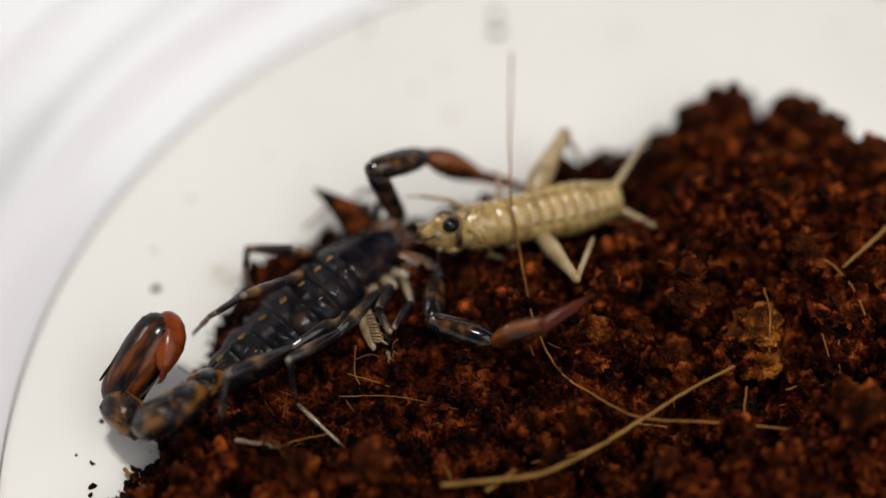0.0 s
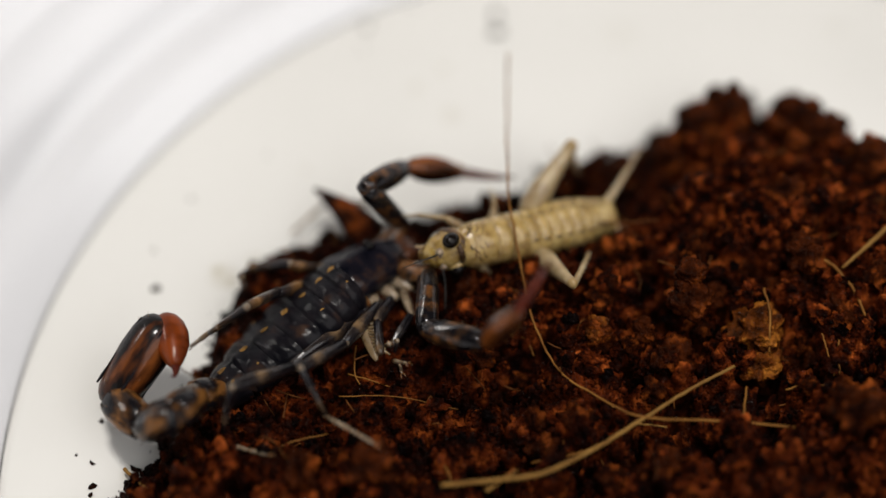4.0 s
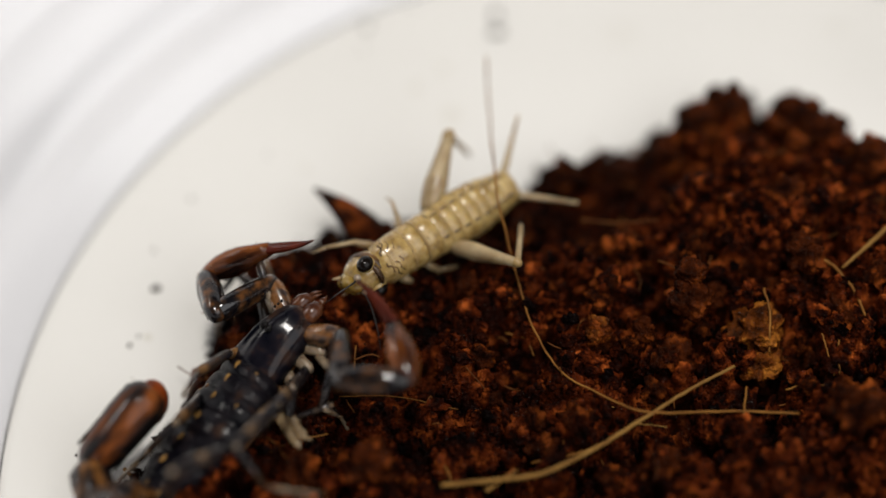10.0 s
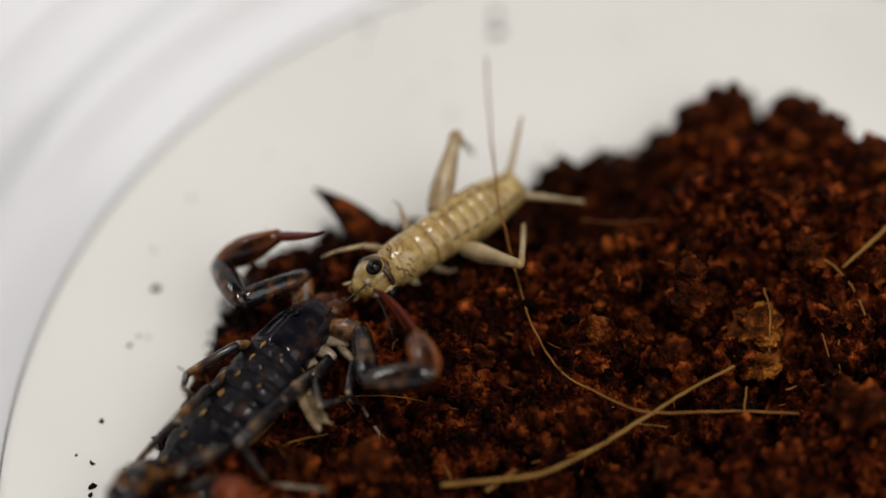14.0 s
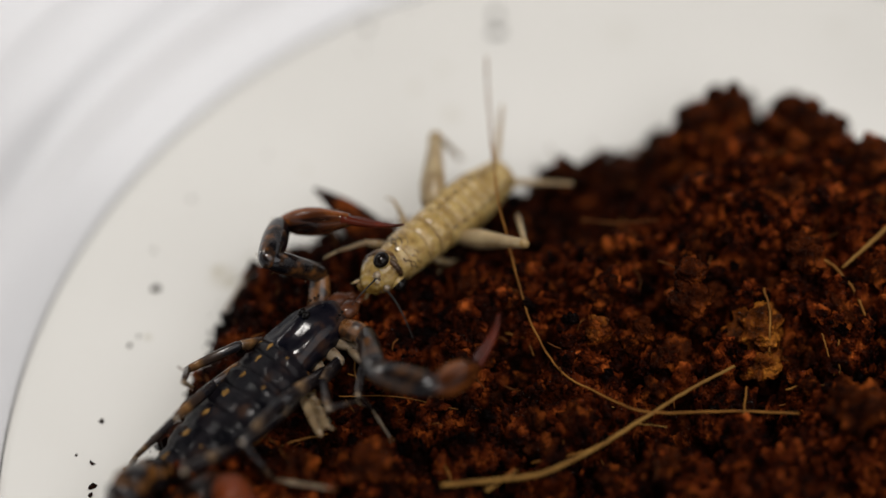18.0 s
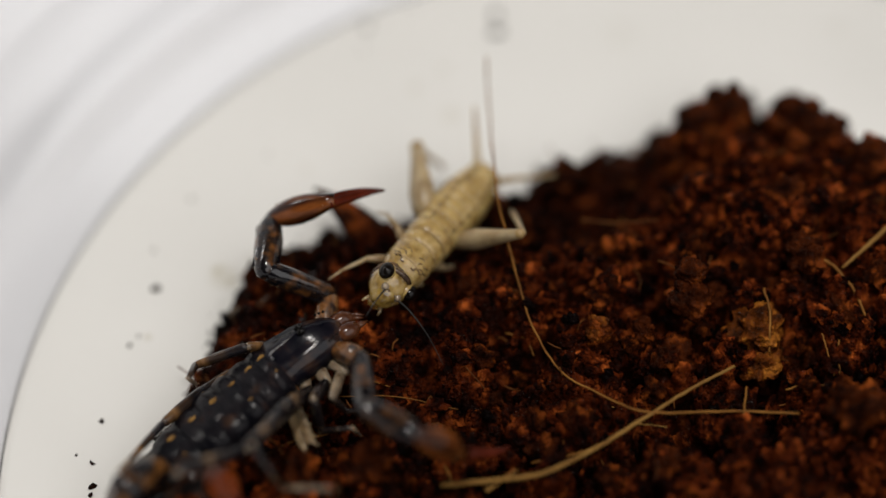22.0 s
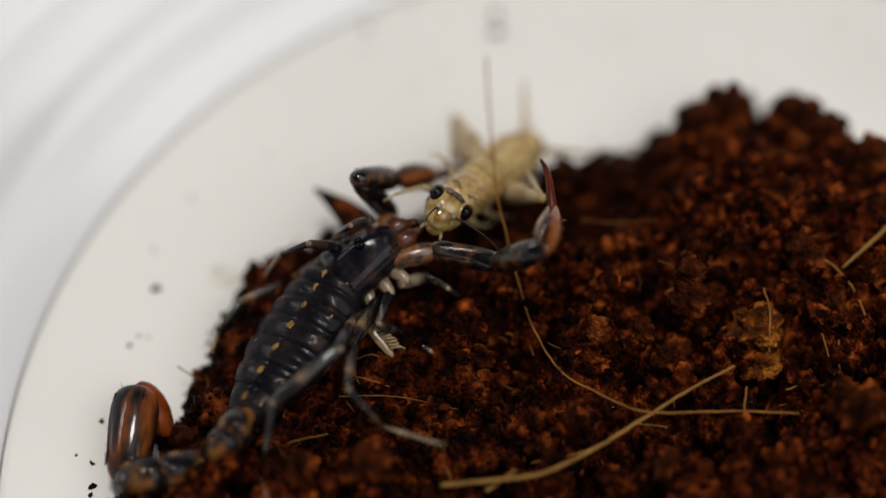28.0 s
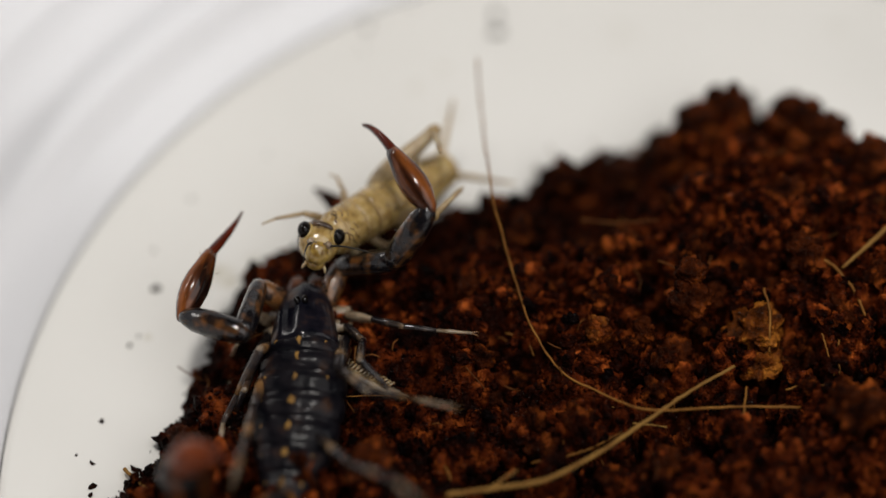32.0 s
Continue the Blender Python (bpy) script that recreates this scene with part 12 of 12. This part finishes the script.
    walk(MOVES["l3_tibia"], [
        (0, at(-3.22, -1.28, 3.89, -46, 24, 123)), (1, at(-2.62, -1.61, 4.49, -59, 30, 117)), (2, at(-2.93, -1.15, 4.51, -47, 27, 118)),
        (3, at(-3.14, -1.11, 4.2, -42, 23, 123)), (3.5, at(-2.98, -1.32, 4.19, -44, 22, 125)), (4.17, at(-3.17, -1.13, 3.59, -47, 24, 130)),
        (4.83, at(-3.27, -0.34, 2.59, -33, 25, 136)), (5.5, at(-3.48, 0.08, 1.91, -29, 25, 144)), (5.75, at(-3.41, 0, 2.19, -29, 28, 141)),
        (6, at(-3.38, -0.37, 2.67, -44, 31, 139)), (6.5, at(-3.38, -0.87, 2.91, -48, 31, 138)), (7, at(-3.36, -1.2, 3.04, -49, 30, 137)),
        (8, at(-2.88, -1.47, 3.24, -51, 28, 137)), (8.5, at(-2.84, -1.24, 2.98, -37, 26, 136)), (9, at(-2.74, -0.75, 2.51, -18, 24, 136)),
        (11, at(-2.76, -0.91, 2.71, -24, 23, 139)), (11.5, at(-3.4, -0.99, 2.75, -30, 23, 140)), (12, at(-3.98, -0.83, 2.59, -27, 23, 142)),
        (13, at(-3.89, -0.92, 2.68, -32, 22, 144)), (14.5, at(-4.39, -0.71, 2.65, -30, 22, 144)), (16.5, at(-4.28, -0.63, 2.6, -30, 21, 143)),
        (17, at(-4.36, -0.54, 2.6, -30, 21, 143)), (17.5, at(-4.29, -0.32, 2.44, -28, 21, 144)), (18, at(-4.21, 0.04, 2.18, -23, 21, 145)),
        (18.5, at(-3.95, -0.05, 2.19, -22, 20, 144)), (19, at(-3.64, 0.13, 1.98, -15, 19, 143)), (19.5, at(-3.86, 0.97, 1.55, -14, 25, 143)),
        (19.75, at(-3.93, 1.91, 0.96, -9, 27, 143)), (20, at(-4.13, 2.19, 0.83, -5, -13, -146)), (21.33, at(-3.98, 1.83, 0.96, -6, -14, -146)),
        (22, at(-3.98, 1.05, 1.43, -13, -15, -146)), (22.5, at(-4.03, 1.48, 1.16, -9, -15, -146)), (23, at(-4.23, 0.58, 1.8, -20, -16, -145)),
        (23.67, at(-4.2, 1.15, 1.46, -14, -17, -146)), (24.33, at(-4.11, 2.17, 0.79, -4, -17, -147)), (25, at(-4.13, 2.29, 0.76, -4, -18, -148)),
        (25.1, at(-4.09, 3.37, 0.03, 0, -18, -156)), (25.2, at(-3.6, 4.32, -0.73, 5, -11, -172)), (25.3, at(-3.27, 4.6, -1, 8, 6, 162)),
        (26.17, at(-3.32, 4.28, -1.4, 11, 9, 164)), (26.83, at(-3.34, 4.13, -1.56, 13, 10, 166)), (27.5, at(-3.6, 4.15, -1.64, 14, 11, 167)),
        (28, at(-3.4, 4.12, -1.5, 14, 14, 172)), (28.5, at(-3.41, 4.02, -1.61, 14, 14, 172)), (29, at(-3.06, 4.49, -2.45, 11, 21, 167)),
        (30, at(-3.44, 4.26, -2.61, 14, 20, 169)), (30.08, at(-4.35, 3.41, -1.47, 10, 14, 172)), (30.17, at(-4.46, 3.04, -1.03, 4, 6, 176)),
        (30.33, at(-4.48, 2.75, -0.71, -2, -6, 180)), (30.42, at(-4.36, 2.78, -0.8, -4, -8, 179)), (30.5, at(-4.31, 2.75, -0.76, -5, -11, 180)),
        (30.6, at(-4.33, 2.77, -0.38, -13, -22, -172)), (30.7, at(-4.54, 2.3, 0.87, -19, -26, -169)), (30.8, at(-4.41, 1.94, 1.86, -22, -24, -169)),
        (30.9, at(-4.2, 2.01, 1.79, -24, -16, -172)), (31, at(-3.93, 1.69, 2.57, -27, -16, -171)), (31.4, at(-4.04, 1.99, 2.18, -34, -13, -171)),
        (31.6, at(-4.17, 1.59, 3.06, -35, -27, -168)), (32, at(-4.51, 1.45, 3.22, -29, -40, -169)),])
    walk(MOVES["l3_tarsus"], [
        (0, at(-4.83, 1.16, 2.59, -45, 33, 127)), (1, at(-3.88, 0.85, 2.88, -63, 31, 109)), (2, at(-4.26, 1.38, 3.07, -49, 28, 113)),
        (3, at(-4.75, 1.34, 2.93, -43, 25, 122)), (3.5, at(-4.69, 1.12, 3.01, -44, 23, 125)), (4.17, at(-5.05, 1.1, 2.27, -47, 26, 130)),
        (4.83, at(-5.36, 1.66, 1.21, -33, 28, 136)), (5.5, at(-5.81, 1.8, 0.53, -29, 29, 143)), (5.75, at(-5.6, 1.76, 0.66, -31, 33, 137)),
        (6, at(-5.45, 1.43, 1, -48, 36, 131)), (6.5, at(-5.42, 0.97, 1.27, -52, 36, 130)), (7, at(-5.38, 0.68, 1.42, -54, 35, 129)),
        (8, at(-4.95, 0.48, 1.76, -53, 29, 133)), (8.5, at(-4.92, 0.74, 1.58, -38, 26, 134)), (9, at(-4.84, 1.27, 1.2, -18, 22, 136)),
        (11, at(-4.99, 1.03, 1.47, -26, 23, 135)), (11.5, at(-5.66, 0.89, 1.5, -31, 24, 136)), (12, at(-6.29, 0.99, 1.33, -29, 25, 136)),
        (13, at(-6.28, 0.82, 1.45, -35, 25, 137)), (14.5, at(-6.79, 1.03, 1.45, -36, 30, 131)), (16.5, at(-6.68, 1.15, 1.46, -39, 34, 124)),
        (17, at(-6.76, 1.25, 1.47, -40, 35, 122)), (17.5, at(-6.72, 1.42, 1.3, -39, 36, 121)), (18, at(-6.67, 1.73, 1.04, -36, 37, 119)),
        (18.5, at(-6.38, 1.71, 1.09, -35, 38, 117)), (19, at(-6.05, 1.95, 0.93, -29, 39, 114)), (19.25, at(-6.11, 2.31, 0.6, -30, 38, 113)),
        (19.5, at(-6.17, 2.73, 0.21, -16, -27, -125)), (19.75, at(-6.2, 3.62, -0.5, -10, -28, -123)), (20, at(-6.7, 0.44, 1.55, -15, -30, -120)),
        (21.33, at(-6.54, 0.09, 1.75, -14, -29, -122)), (22, at(-6.53, -0.69, 2.27, -21, -28, -124)), (22.5, at(-6.58, -0.25, 2.01, -16, -27, -124)),
        (23, at(-6.76, -1.17, 2.67, -27, -26, -125)), (23.67, at(-6.75, -0.55, 2.38, -21, -26, -127)), (24.33, at(-6.68, 0.53, 1.75, -11, -25, -129)),
        (25, at(-6.71, 0.69, 1.77, -10, -24, -131)), (25.1, at(-6.86, 2.12, 1.01, -8, -30, -136)), (25.2, at(-6.71, 3.88, -0.12, -6, -34, -144)),
        (25.3, at(-6.29, 5.6, -1.36, -7, -38, -152)), (25.5, at(-6.32, 5.5, -1.45, -6, -38, -153)), (26.17, at(-6.37, 5.16, -1.88, 10, -16, -175)),
        (26.83, at(-6.4, 4.9, -2.11, 13, 12, 169)), (27.5, at(-6.67, 4.84, -2.24, 15, 14, 173)), (28, at(-6.48, 4.55, -2.27, 16, 19, -180)),
        (28.5, at(-6.49, 4.47, -2.36, 16, 18, 179)), (29, at(-5.99, 5.16, -3.57, 15, 26, 175)), (30, at(-6.38, 4.83, -3.73, 18, 25, 178)),
        (30.08, at(-7.43, 3.83, -2.24, 11, -9, -163)), (30.17, at(-7.64, 3.27, -1.34, 0, -21, -160)), (30.25, at(-7.68, 2.94, -0.76, -5, -27, -159)),
        (30.33, at(-7.66, 2.76, -0.38, -10, -33, -160)), (30.42, at(-7.53, 2.81, -0.34, -12, -38, -161)), (30.5, at(-7.45, 2.76, -0.14, -14, -43, -162)),
        (30.6, at(-7.28, 2.37, 0.81, -19, -36, -159)), (30.7, at(-7.37, 1.73, 2.27, -24, -28, -157)), (30.8, at(-7.28, 1.37, 3.16, -27, -18, -157)),
        (30.9, at(-7.25, 1.57, 2.65, -25, -1, -160)), (31, at(-6.97, 1.2, 3.44, -27, 15, -160)), (31.1, at(-7.03, 1.27, 3.33, -29, 8, -171)),
        (31.2, at(-7.07, 1.34, 3.2, -30, 8, 177)), (31.3, at(-7.1, 1.42, 3.06, -35, 21, 157)), (31.4, at(-7.12, 1.5, 2.89, -36, 17, 148)),
        (31.6, at(-6.96, 1, 4.52, -37, 30, 144)), (32, at(-6.91, 1, 5.29, -49, 62, 129)),])
    walk(MOVES["cricket"], [
        (0, at(4.56, -0.52, 4.08, -20, -8, -162)), (1, at(3.7, -0.75, 4.37, -20, -4, -159)), (2, at(4.13, -0.64, 4.34, -20, -4, -160)),
        (3, at(5.02, -1.15, 3.54, -20, -14, -159)), (3.5, at(5.02, -1.22, 3.52, -20, -15, -159)), (4.83, at(2.25, -1.49, 4.07, -20, -8, -154)),
        (5.5, at(0.86, -1.69, 4.44, -20, -3, -152)), (6, at(-0.39, -1.89, 4.57, -20, -2, -142)), (7, at(0, -1.8, 4.78, -20, 1, -148)),
        (8, at(-0.34, -1.74, 4.49, -20, -3, -142)), (11, at(-0.34, -1.62, 4.41, -20, -4, -142)), (12.5, at(0.09, -1.71, 4.35, -20, -4, -141)),
        (13, at(0.24, -1.76, 4.39, -20, -4, -142)), (14.5, at(-0.02, -1.6, 4.26, -20, -5, -139)), (17, at(-0.09, -1.35, 4.27, -20, -5, -138)),
        (18, at(-0.06, -0.9, 3.94, -20, -9, -132)), (19, at(-0.3, -0.75, 3.89, -20, -10, -133)), (20, at(-0.28, -1.17, 3.79, -20, -11, -122)),
        (22, at(-0.28, -1.23, 3.82, -20, -11, -122)), (23, at(-0.14, -1.33, 3.87, -20, -10, -122)), (25, at(0.04, -1.1, 3.69, -20, -13, -120)),
        (25.3, at(0.45, 1.09, 3.11, -20, -20, -122)), (25.4, at(0.45, 0.52, 3.99, -20, -20, -122)), (25.5, at(0.45, 0.52, 3.99, -20, -20, -122)),
        (26.83, at(1.6, 2.13, 3.37, -20, -29, -121)), (27.5, at(2.18, 2.47, 3.78, -20, -33, -121)), (28, at(2.38, 1.89, 4.11, -20, -28, -123)),
        (29, at(2.98, 2.15, 4.08, -20, -28, -121)), (30, at(3.06, 2.17, 3.96, -20, -30, -122)), (30.33, at(2.45, 2.2, 3.99, -20, -30, -130)),
        (30.42, at(2.29, 2.65, 3.32, -20, -29, -132)), (30.5, at(2.14, 2.65, 3.34, -20, -29, -134)), (31, at(-0.61, 2.24, 3.09, -20, -33, -137)),
        (31.4, at(-0.98, 2.25, 3.26, -20, -30, -131)), (32, at(-3.14, 0, 4.33, -20, -16, -136)),])
    walk(MOVES["cricket_head"], [
        (0, at(4.02, -0.34, -0.21, -53, -16, 28)), (2, at(4.02, -0.32, -0.25, -52, -19, 27)), (3.5, at(4.03, -0.38, -0.17, -45, -13, 32)),
        (5.75, at(4.01, -0.34, -0.2, -42, -15, 28)), (6.5, at(4.01, -0.31, -0.22, -43, -17, 26)), (9.67, at(4.01, -0.32, -0.21, -40, -16, 26)),
        (12, at(4.01, -0.32, -0.21, -38, -16, 26)), (14, at(4.01, -0.33, -0.21, -37, -16, 27)), (17, at(4, -0.31, -0.21, -37, -16, 26)),
        (19.25, at(4.03, -0.32, -0.27, -26, -21, 28)), (22, at(4.01, -0.25, -0.29, -24, -22, 21)), (25.1, at(4, -0.24, -0.29, -20, -23, 20)),
        (25.5, at(4.01, -0.22, -0.32, -12, -26, 19)), (27.5, at(3.98, -0.16, -0.3, 3, -23, 13)), (30.08, at(4, -0.17, -0.34, 7, -27, 15)),
        (30.6, at(4.06, -0.24, -0.4, 13, -32, 22)), (31.2, at(4.06, -0.24, -0.39, 18, -31, 22)), (31.8, at(4.12, -0.23, -0.48, 21, -39, 24)),
        (32, at(4.17, -0.24, -0.52, 21, -44, 26)),])
    walk(MOVES["far_hind_femur"], [
        (0, at(-0.3, -1.1, -0.1, 0, 10, -134)), (0.67, at(-0.3, -1.1, -0.1, 0, -2, -147)), (1, at(-0.3, -1.1, -0.1, 0, -20, -154)),
        (1.5, at(-0.3, -1.1, -0.1, 0, -7, -154)), (2, at(-0.3, -1.1, -0.1, 0, -1, -155)), (3, at(-0.3, -1.1, -0.1, 0, -16, -141)),
        (3.5, at(-0.3, -1.1, -0.1, 0, -20, -139)), (5.5, at(-0.3, -1.1, -0.1, 0, 5, -135)), (6.5, at(-0.3, -1.1, -0.1, 0, 6, -137)),
        (7, at(-0.3, -1.1, -0.1, 0, 10, -138)), (8, at(-0.3, -1.1, -0.1, 0, -3, -142)), (9.67, at(-0.3, -1.1, -0.1, 0, -3, -139)),
        (12, at(-0.3, -1.1, -0.1, 0, -9, -143)), (13.5, at(-0.3, -1.1, -0.1, 0, -7, -140)), (15.83, at(-0.3, -1.1, -0.1, 0, -6, -140)),
        (17.5, at(-0.3, -1.1, -0.1, 0, 1, -141)), (19, at(-0.3, -1.1, -0.1, 0, 14, -140)), (20, at(-0.3, -1.1, -0.1, 0, 6, -143)),
        (23.67, at(-0.3, -1.1, -0.1, 0, 5, -142)), (25.2, at(-0.3, -1.1, -0.1, 0, 9, -143)), (27.5, at(-0.3, -1.1, -0.1, 0, 19, -142)),
        (30.08, at(-0.3, -1.1, -0.1, 0, 18, -134)), (30.5, at(-0.3, -1.1, -0.1, 0, 29, -134)), (31.1, at(-0.3, -1.1, -0.1, 0, 5, -159)),
        (31.4, at(-0.3, -1.1, -0.1, 0, 1, -165)), (31.7, at(-0.3, -1.1, -0.1, 0, -17, -168)), (31.8, at(-0.3, -1.1, -0.1, 0, -30, -169)),
        (32, at(-0.3, -1.1, -0.1, 0, -38, -172)),])
    walk(MOVES["far_hind_tibia"], [
        (0, at(-3.25, -4.14, -0.83, 0, 50, 136)), (0.5, at(-3.77, -3.64, -0.25, 0, 53, 133)), (0.67, at(-3.9, -3.44, 0.04, 0, 55, 132)),
        (1, at(-3.92, -2.87, 1.39, 0, 57, 129)), (1.5, at(-4.14, -2.97, 0.42, 0, 60, 128)), (2, at(-4.19, -2.94, -0.01, 0, 62, 127)),
        (2.5, at(-3.91, -3.35, 0.52, 0, 61, 134)), (3, at(-3.49, -3.73, 1.08, 0, 60, 139)), (3.5, at(-3.36, -3.74, 1.37, 0, 60, 140)),
        (4.17, at(-3.5, -3.9, 0.54, 0, 60, 148)), (4.83, at(-3.46, -4.01, 0, 0, 58, 154)), (5.5, at(-3.32, -4.14, -0.45, 0, 57, 159)),
        (6, at(-3.42, -4.06, -0.26, 0, 55, 150)), (7, at(-3.43, -3.95, -0.87, 0, 59, 151)), (8, at(-3.69, -3.73, 0.13, 0, 55, 147)),
        (9, at(-3.49, -3.98, 0.11, 0, 55, 145)), (11, at(-3.69, -3.72, 0.26, 0, 57, 147)), (12, at(-3.68, -3.67, 0.59, 0, 57, 148)),
        (13, at(-3.53, -3.91, 0.29, 0, 59, 150)), (14.5, at(-3.58, -3.79, 0.6, 0, 56, 147)), (17, at(-3.52, -3.94, 0.13, 0, 52, 140)),
        (18, at(-3.7, -3.71, -0.43, 0, 48, 139)), (19, at(-3.51, -3.77, -1.13, 0, 45, 140)), (20, at(-3.72, -3.68, -0.52, 0, 40, 135)),
        (22.5, at(-3.69, -3.71, -0.51, 0, 41, 135)), (25, at(-3.62, -3.8, -0.53, 0, 39, 136)), (25.2, at(-3.7, -3.65, -0.76, 0, 54, 139)),
        (25.3, at(-3.73, -3.58, -0.86, 0, -17, 25)), (25.5, at(-3.74, -3.56, -0.86, 0, -16, 25)), (27.5, at(-3.47, -3.62, -1.53, 0, 1, 32)),
        (28, at(-3.33, -3.81, -1.5, 0, -2, 33)), (29, at(-3.16, -3.97, -1.54, 0, 3, 33)), (30, at(-3.15, -4.09, -1.31, 0, 6, 37)),
        (30.5, at(-2.9, -3.81, -2.19, 0, 0, 32)), (30.7, at(-3.56, -3.41, -1.69, 0, 2, 28)), (30.9, at(-4.04, -3, -1.03, 0, 5, 24)),
        (31, at(-4.22, -2.79, -0.63, 0, 6, 22)), (31.4, at(-4.45, -2.24, -0.17, 0, -2, 22)), (31.6, at(-4.42, -2.08, 0.63, 0, -11, 25)),
        (31.7, at(-4.31, -1.97, 1.17, 0, -15, 26)), (31.8, at(-3.97, -1.81, 2.03, 0, -19, 28)), (32, at(-3.65, -1.59, 2.55, 0, -39, 36)),])
    walk(MOVES["near_hind_femur"], [
        (0, at(-0.3, 1.1, -0.1, 0, -42, 96)), (1, at(-0.3, 1.1, -0.1, 0, -30, 110)), (2, at(-0.3, 1.1, -0.1, 0, -30, 104)),
        (3, at(-0.3, 1.1, -0.1, 0, -48, 84)), (4.83, at(-0.3, 1.1, -0.1, 0, -52, 95)), (6.5, at(-0.3, 1.1, -0.1, 0, -47, 113)),
        (7.5, at(-0.3, 1.1, -0.1, 0, -44, 114)), (10.33, at(-0.3, 1.1, -0.1, 0, -43, 113)), (11.5, at(-0.3, 1.1, -0.1, 0, -43, 110)),
        (13, at(-0.3, 1.1, -0.1, 0, -48, 106)), (16.5, at(-0.3, 1.1, -0.1, 0, -48, 101)), (18.5, at(-0.3, 1.1, -0.1, 0, -50, 109)),
        (19, at(-0.3, 1.1, -0.1, 0, -49, 113)), (20, at(-0.3, 1.1, -0.1, 0, -56, 103)), (23, at(-0.3, 1.1, -0.1, 0, -58, 98)),
        (25, at(-0.3, 1.1, -0.1, 0, -59, 86)), (25.3, at(-0.3, 1.1, -0.1, 0, -52, 69)), (27.5, at(-0.3, 1.1, -0.1, 0, -35, 42)),
        (28, at(-0.3, 1.1, -0.1, 0, -45, 40)), (29, at(-0.3, 1.1, -0.1, 0, -42, 29)), (30.08, at(-0.3, 1.1, -0.1, 0, -45, 27)),
        (30.6, at(-0.3, 1.1, -0.1, 0, -33, 24)), (31.1, at(-0.3, 1.1, -0.1, 0, -31, 31)), (31.4, at(-0.3, 1.1, -0.1, 0, -29, 28)),
        (31.8, at(-0.3, 1.1, -0.1, 0, -56, 39)), (32, at(-0.3, 1.1, -0.1, 0, -68, 59)),])
    walk(MOVES["near_hind_tibia"], [
        (0, at(-0.62, 4.3, 2.76, 0, 27, -131)), (0.67, at(-1.22, 4.5, 2.37, 0, 29, -134)), (1, at(-1.54, 4.6, 2.07, 0, 31, -135)),
        (2, at(-1.21, 4.71, 2.06, 0, 34, -136)), (2.5, at(-0.59, 4.35, 2.7, 0, 31, -138)), (3, at(0, 3.98, 3.08, 0, 29, -140)),
        (3.5, at(0, 3.92, 3.13, 0, 29, -139)), (4.83, at(-0.53, 3.71, 3.31, 0, 32, -144)), (5.75, at(-1.05, 3.64, 3.29, 0, 38, -141)),
        (6, at(-1.27, 3.69, 3.19, 0, 40, -136)), (7, at(-1.66, 3.93, 2.84, 0, 37, -130)), (8, at(-1.47, 3.99, 2.86, 0, 33, -139)),
        (9, at(-1.39, 3.89, 2.99, 0, 32, -141)), (11, at(-1.58, 4.08, 2.73, 0, 32, -140)), (12, at(-1.12, 4.02, 2.95, 0, 30, -142)),
        (13, at(-1.09, 3.87, 3.09, 0, 31, -139)), (15.17, at(-0.97, 3.95, 3.05, 0, 29, -144)), (17, at(-0.8, 3.92, 3.1, 0, 29, -146)),
        (18, at(-0.98, 3.77, 3.2, 0, 38, -144)), (19, at(-1.42, 3.68, 3.15, 0, 41, -143)), (20, at(-0.83, 3.42, 3.49, 0, 39, -153)),
        (22, at(-0.81, 3.44, 3.47, 0, 40, -153)), (23.67, at(-0.46, 3.32, 3.58, 0, 41, -155)), (25, at(-0.13, 3.3, 3.59, 0, 40, -156)),
        (25.3, at(0.64, 3.57, 3.29, 0, 31, -145)), (25.5, at(0.69, 3.55, 3.29, 0, 31, -146)), (26.17, at(1.31, 3.51, 3.08, 0, 26, -145)),
        (27.5, at(2.32, 3.47, 2.36, 0, 18, -144)), (28, at(2.03, 3.03, 2.95, 0, 22, -143)), (29, at(2.48, 2.65, 2.79, 0, 23, -146)),
        (30, at(2.28, 2.51, 3.04, 0, 25, -146)), (30.33, at(2.82, 2.41, 2.55, 0, 20, -151)), (30.5, at(3.02, 2.44, 2.28, 0, 17, -152)),
        (31, at(2.83, 3.03, 2.13, 0, -4, -159)), (31.4, at(3.03, 2.84, 1.99, 0, -3, -166)), (31.6, at(2.4, 2.73, 2.82, 0, 3, -167)),
        (31.8, at(1.56, 2.6, 3.48, 0, 9, -168)), (32, at(0.51, 2.45, 3.9, 0, 16, -169)),])
    walk(MOVES["loose_fibre"], [(t, at(5.97, -8.70, 2.39, 0, 0, a)) for t, a in ((0, -4.6), (3.5, -4.6), (5.5, 0), (22, 0), (25, -0.5), (27.5, 0), (28.3, 0), (29, -1.6), (30, -1.4),
                                                                                (30.6, 0), (31, 0.7), (32, 1.7))])
    walk(MOVES["straw_fibre"], [(t, at(*THICK[-1], 0, 0, a)) for t, a in ((0, 0), (31.5, 0), (31.9, 2), (32, 2))])


motions()
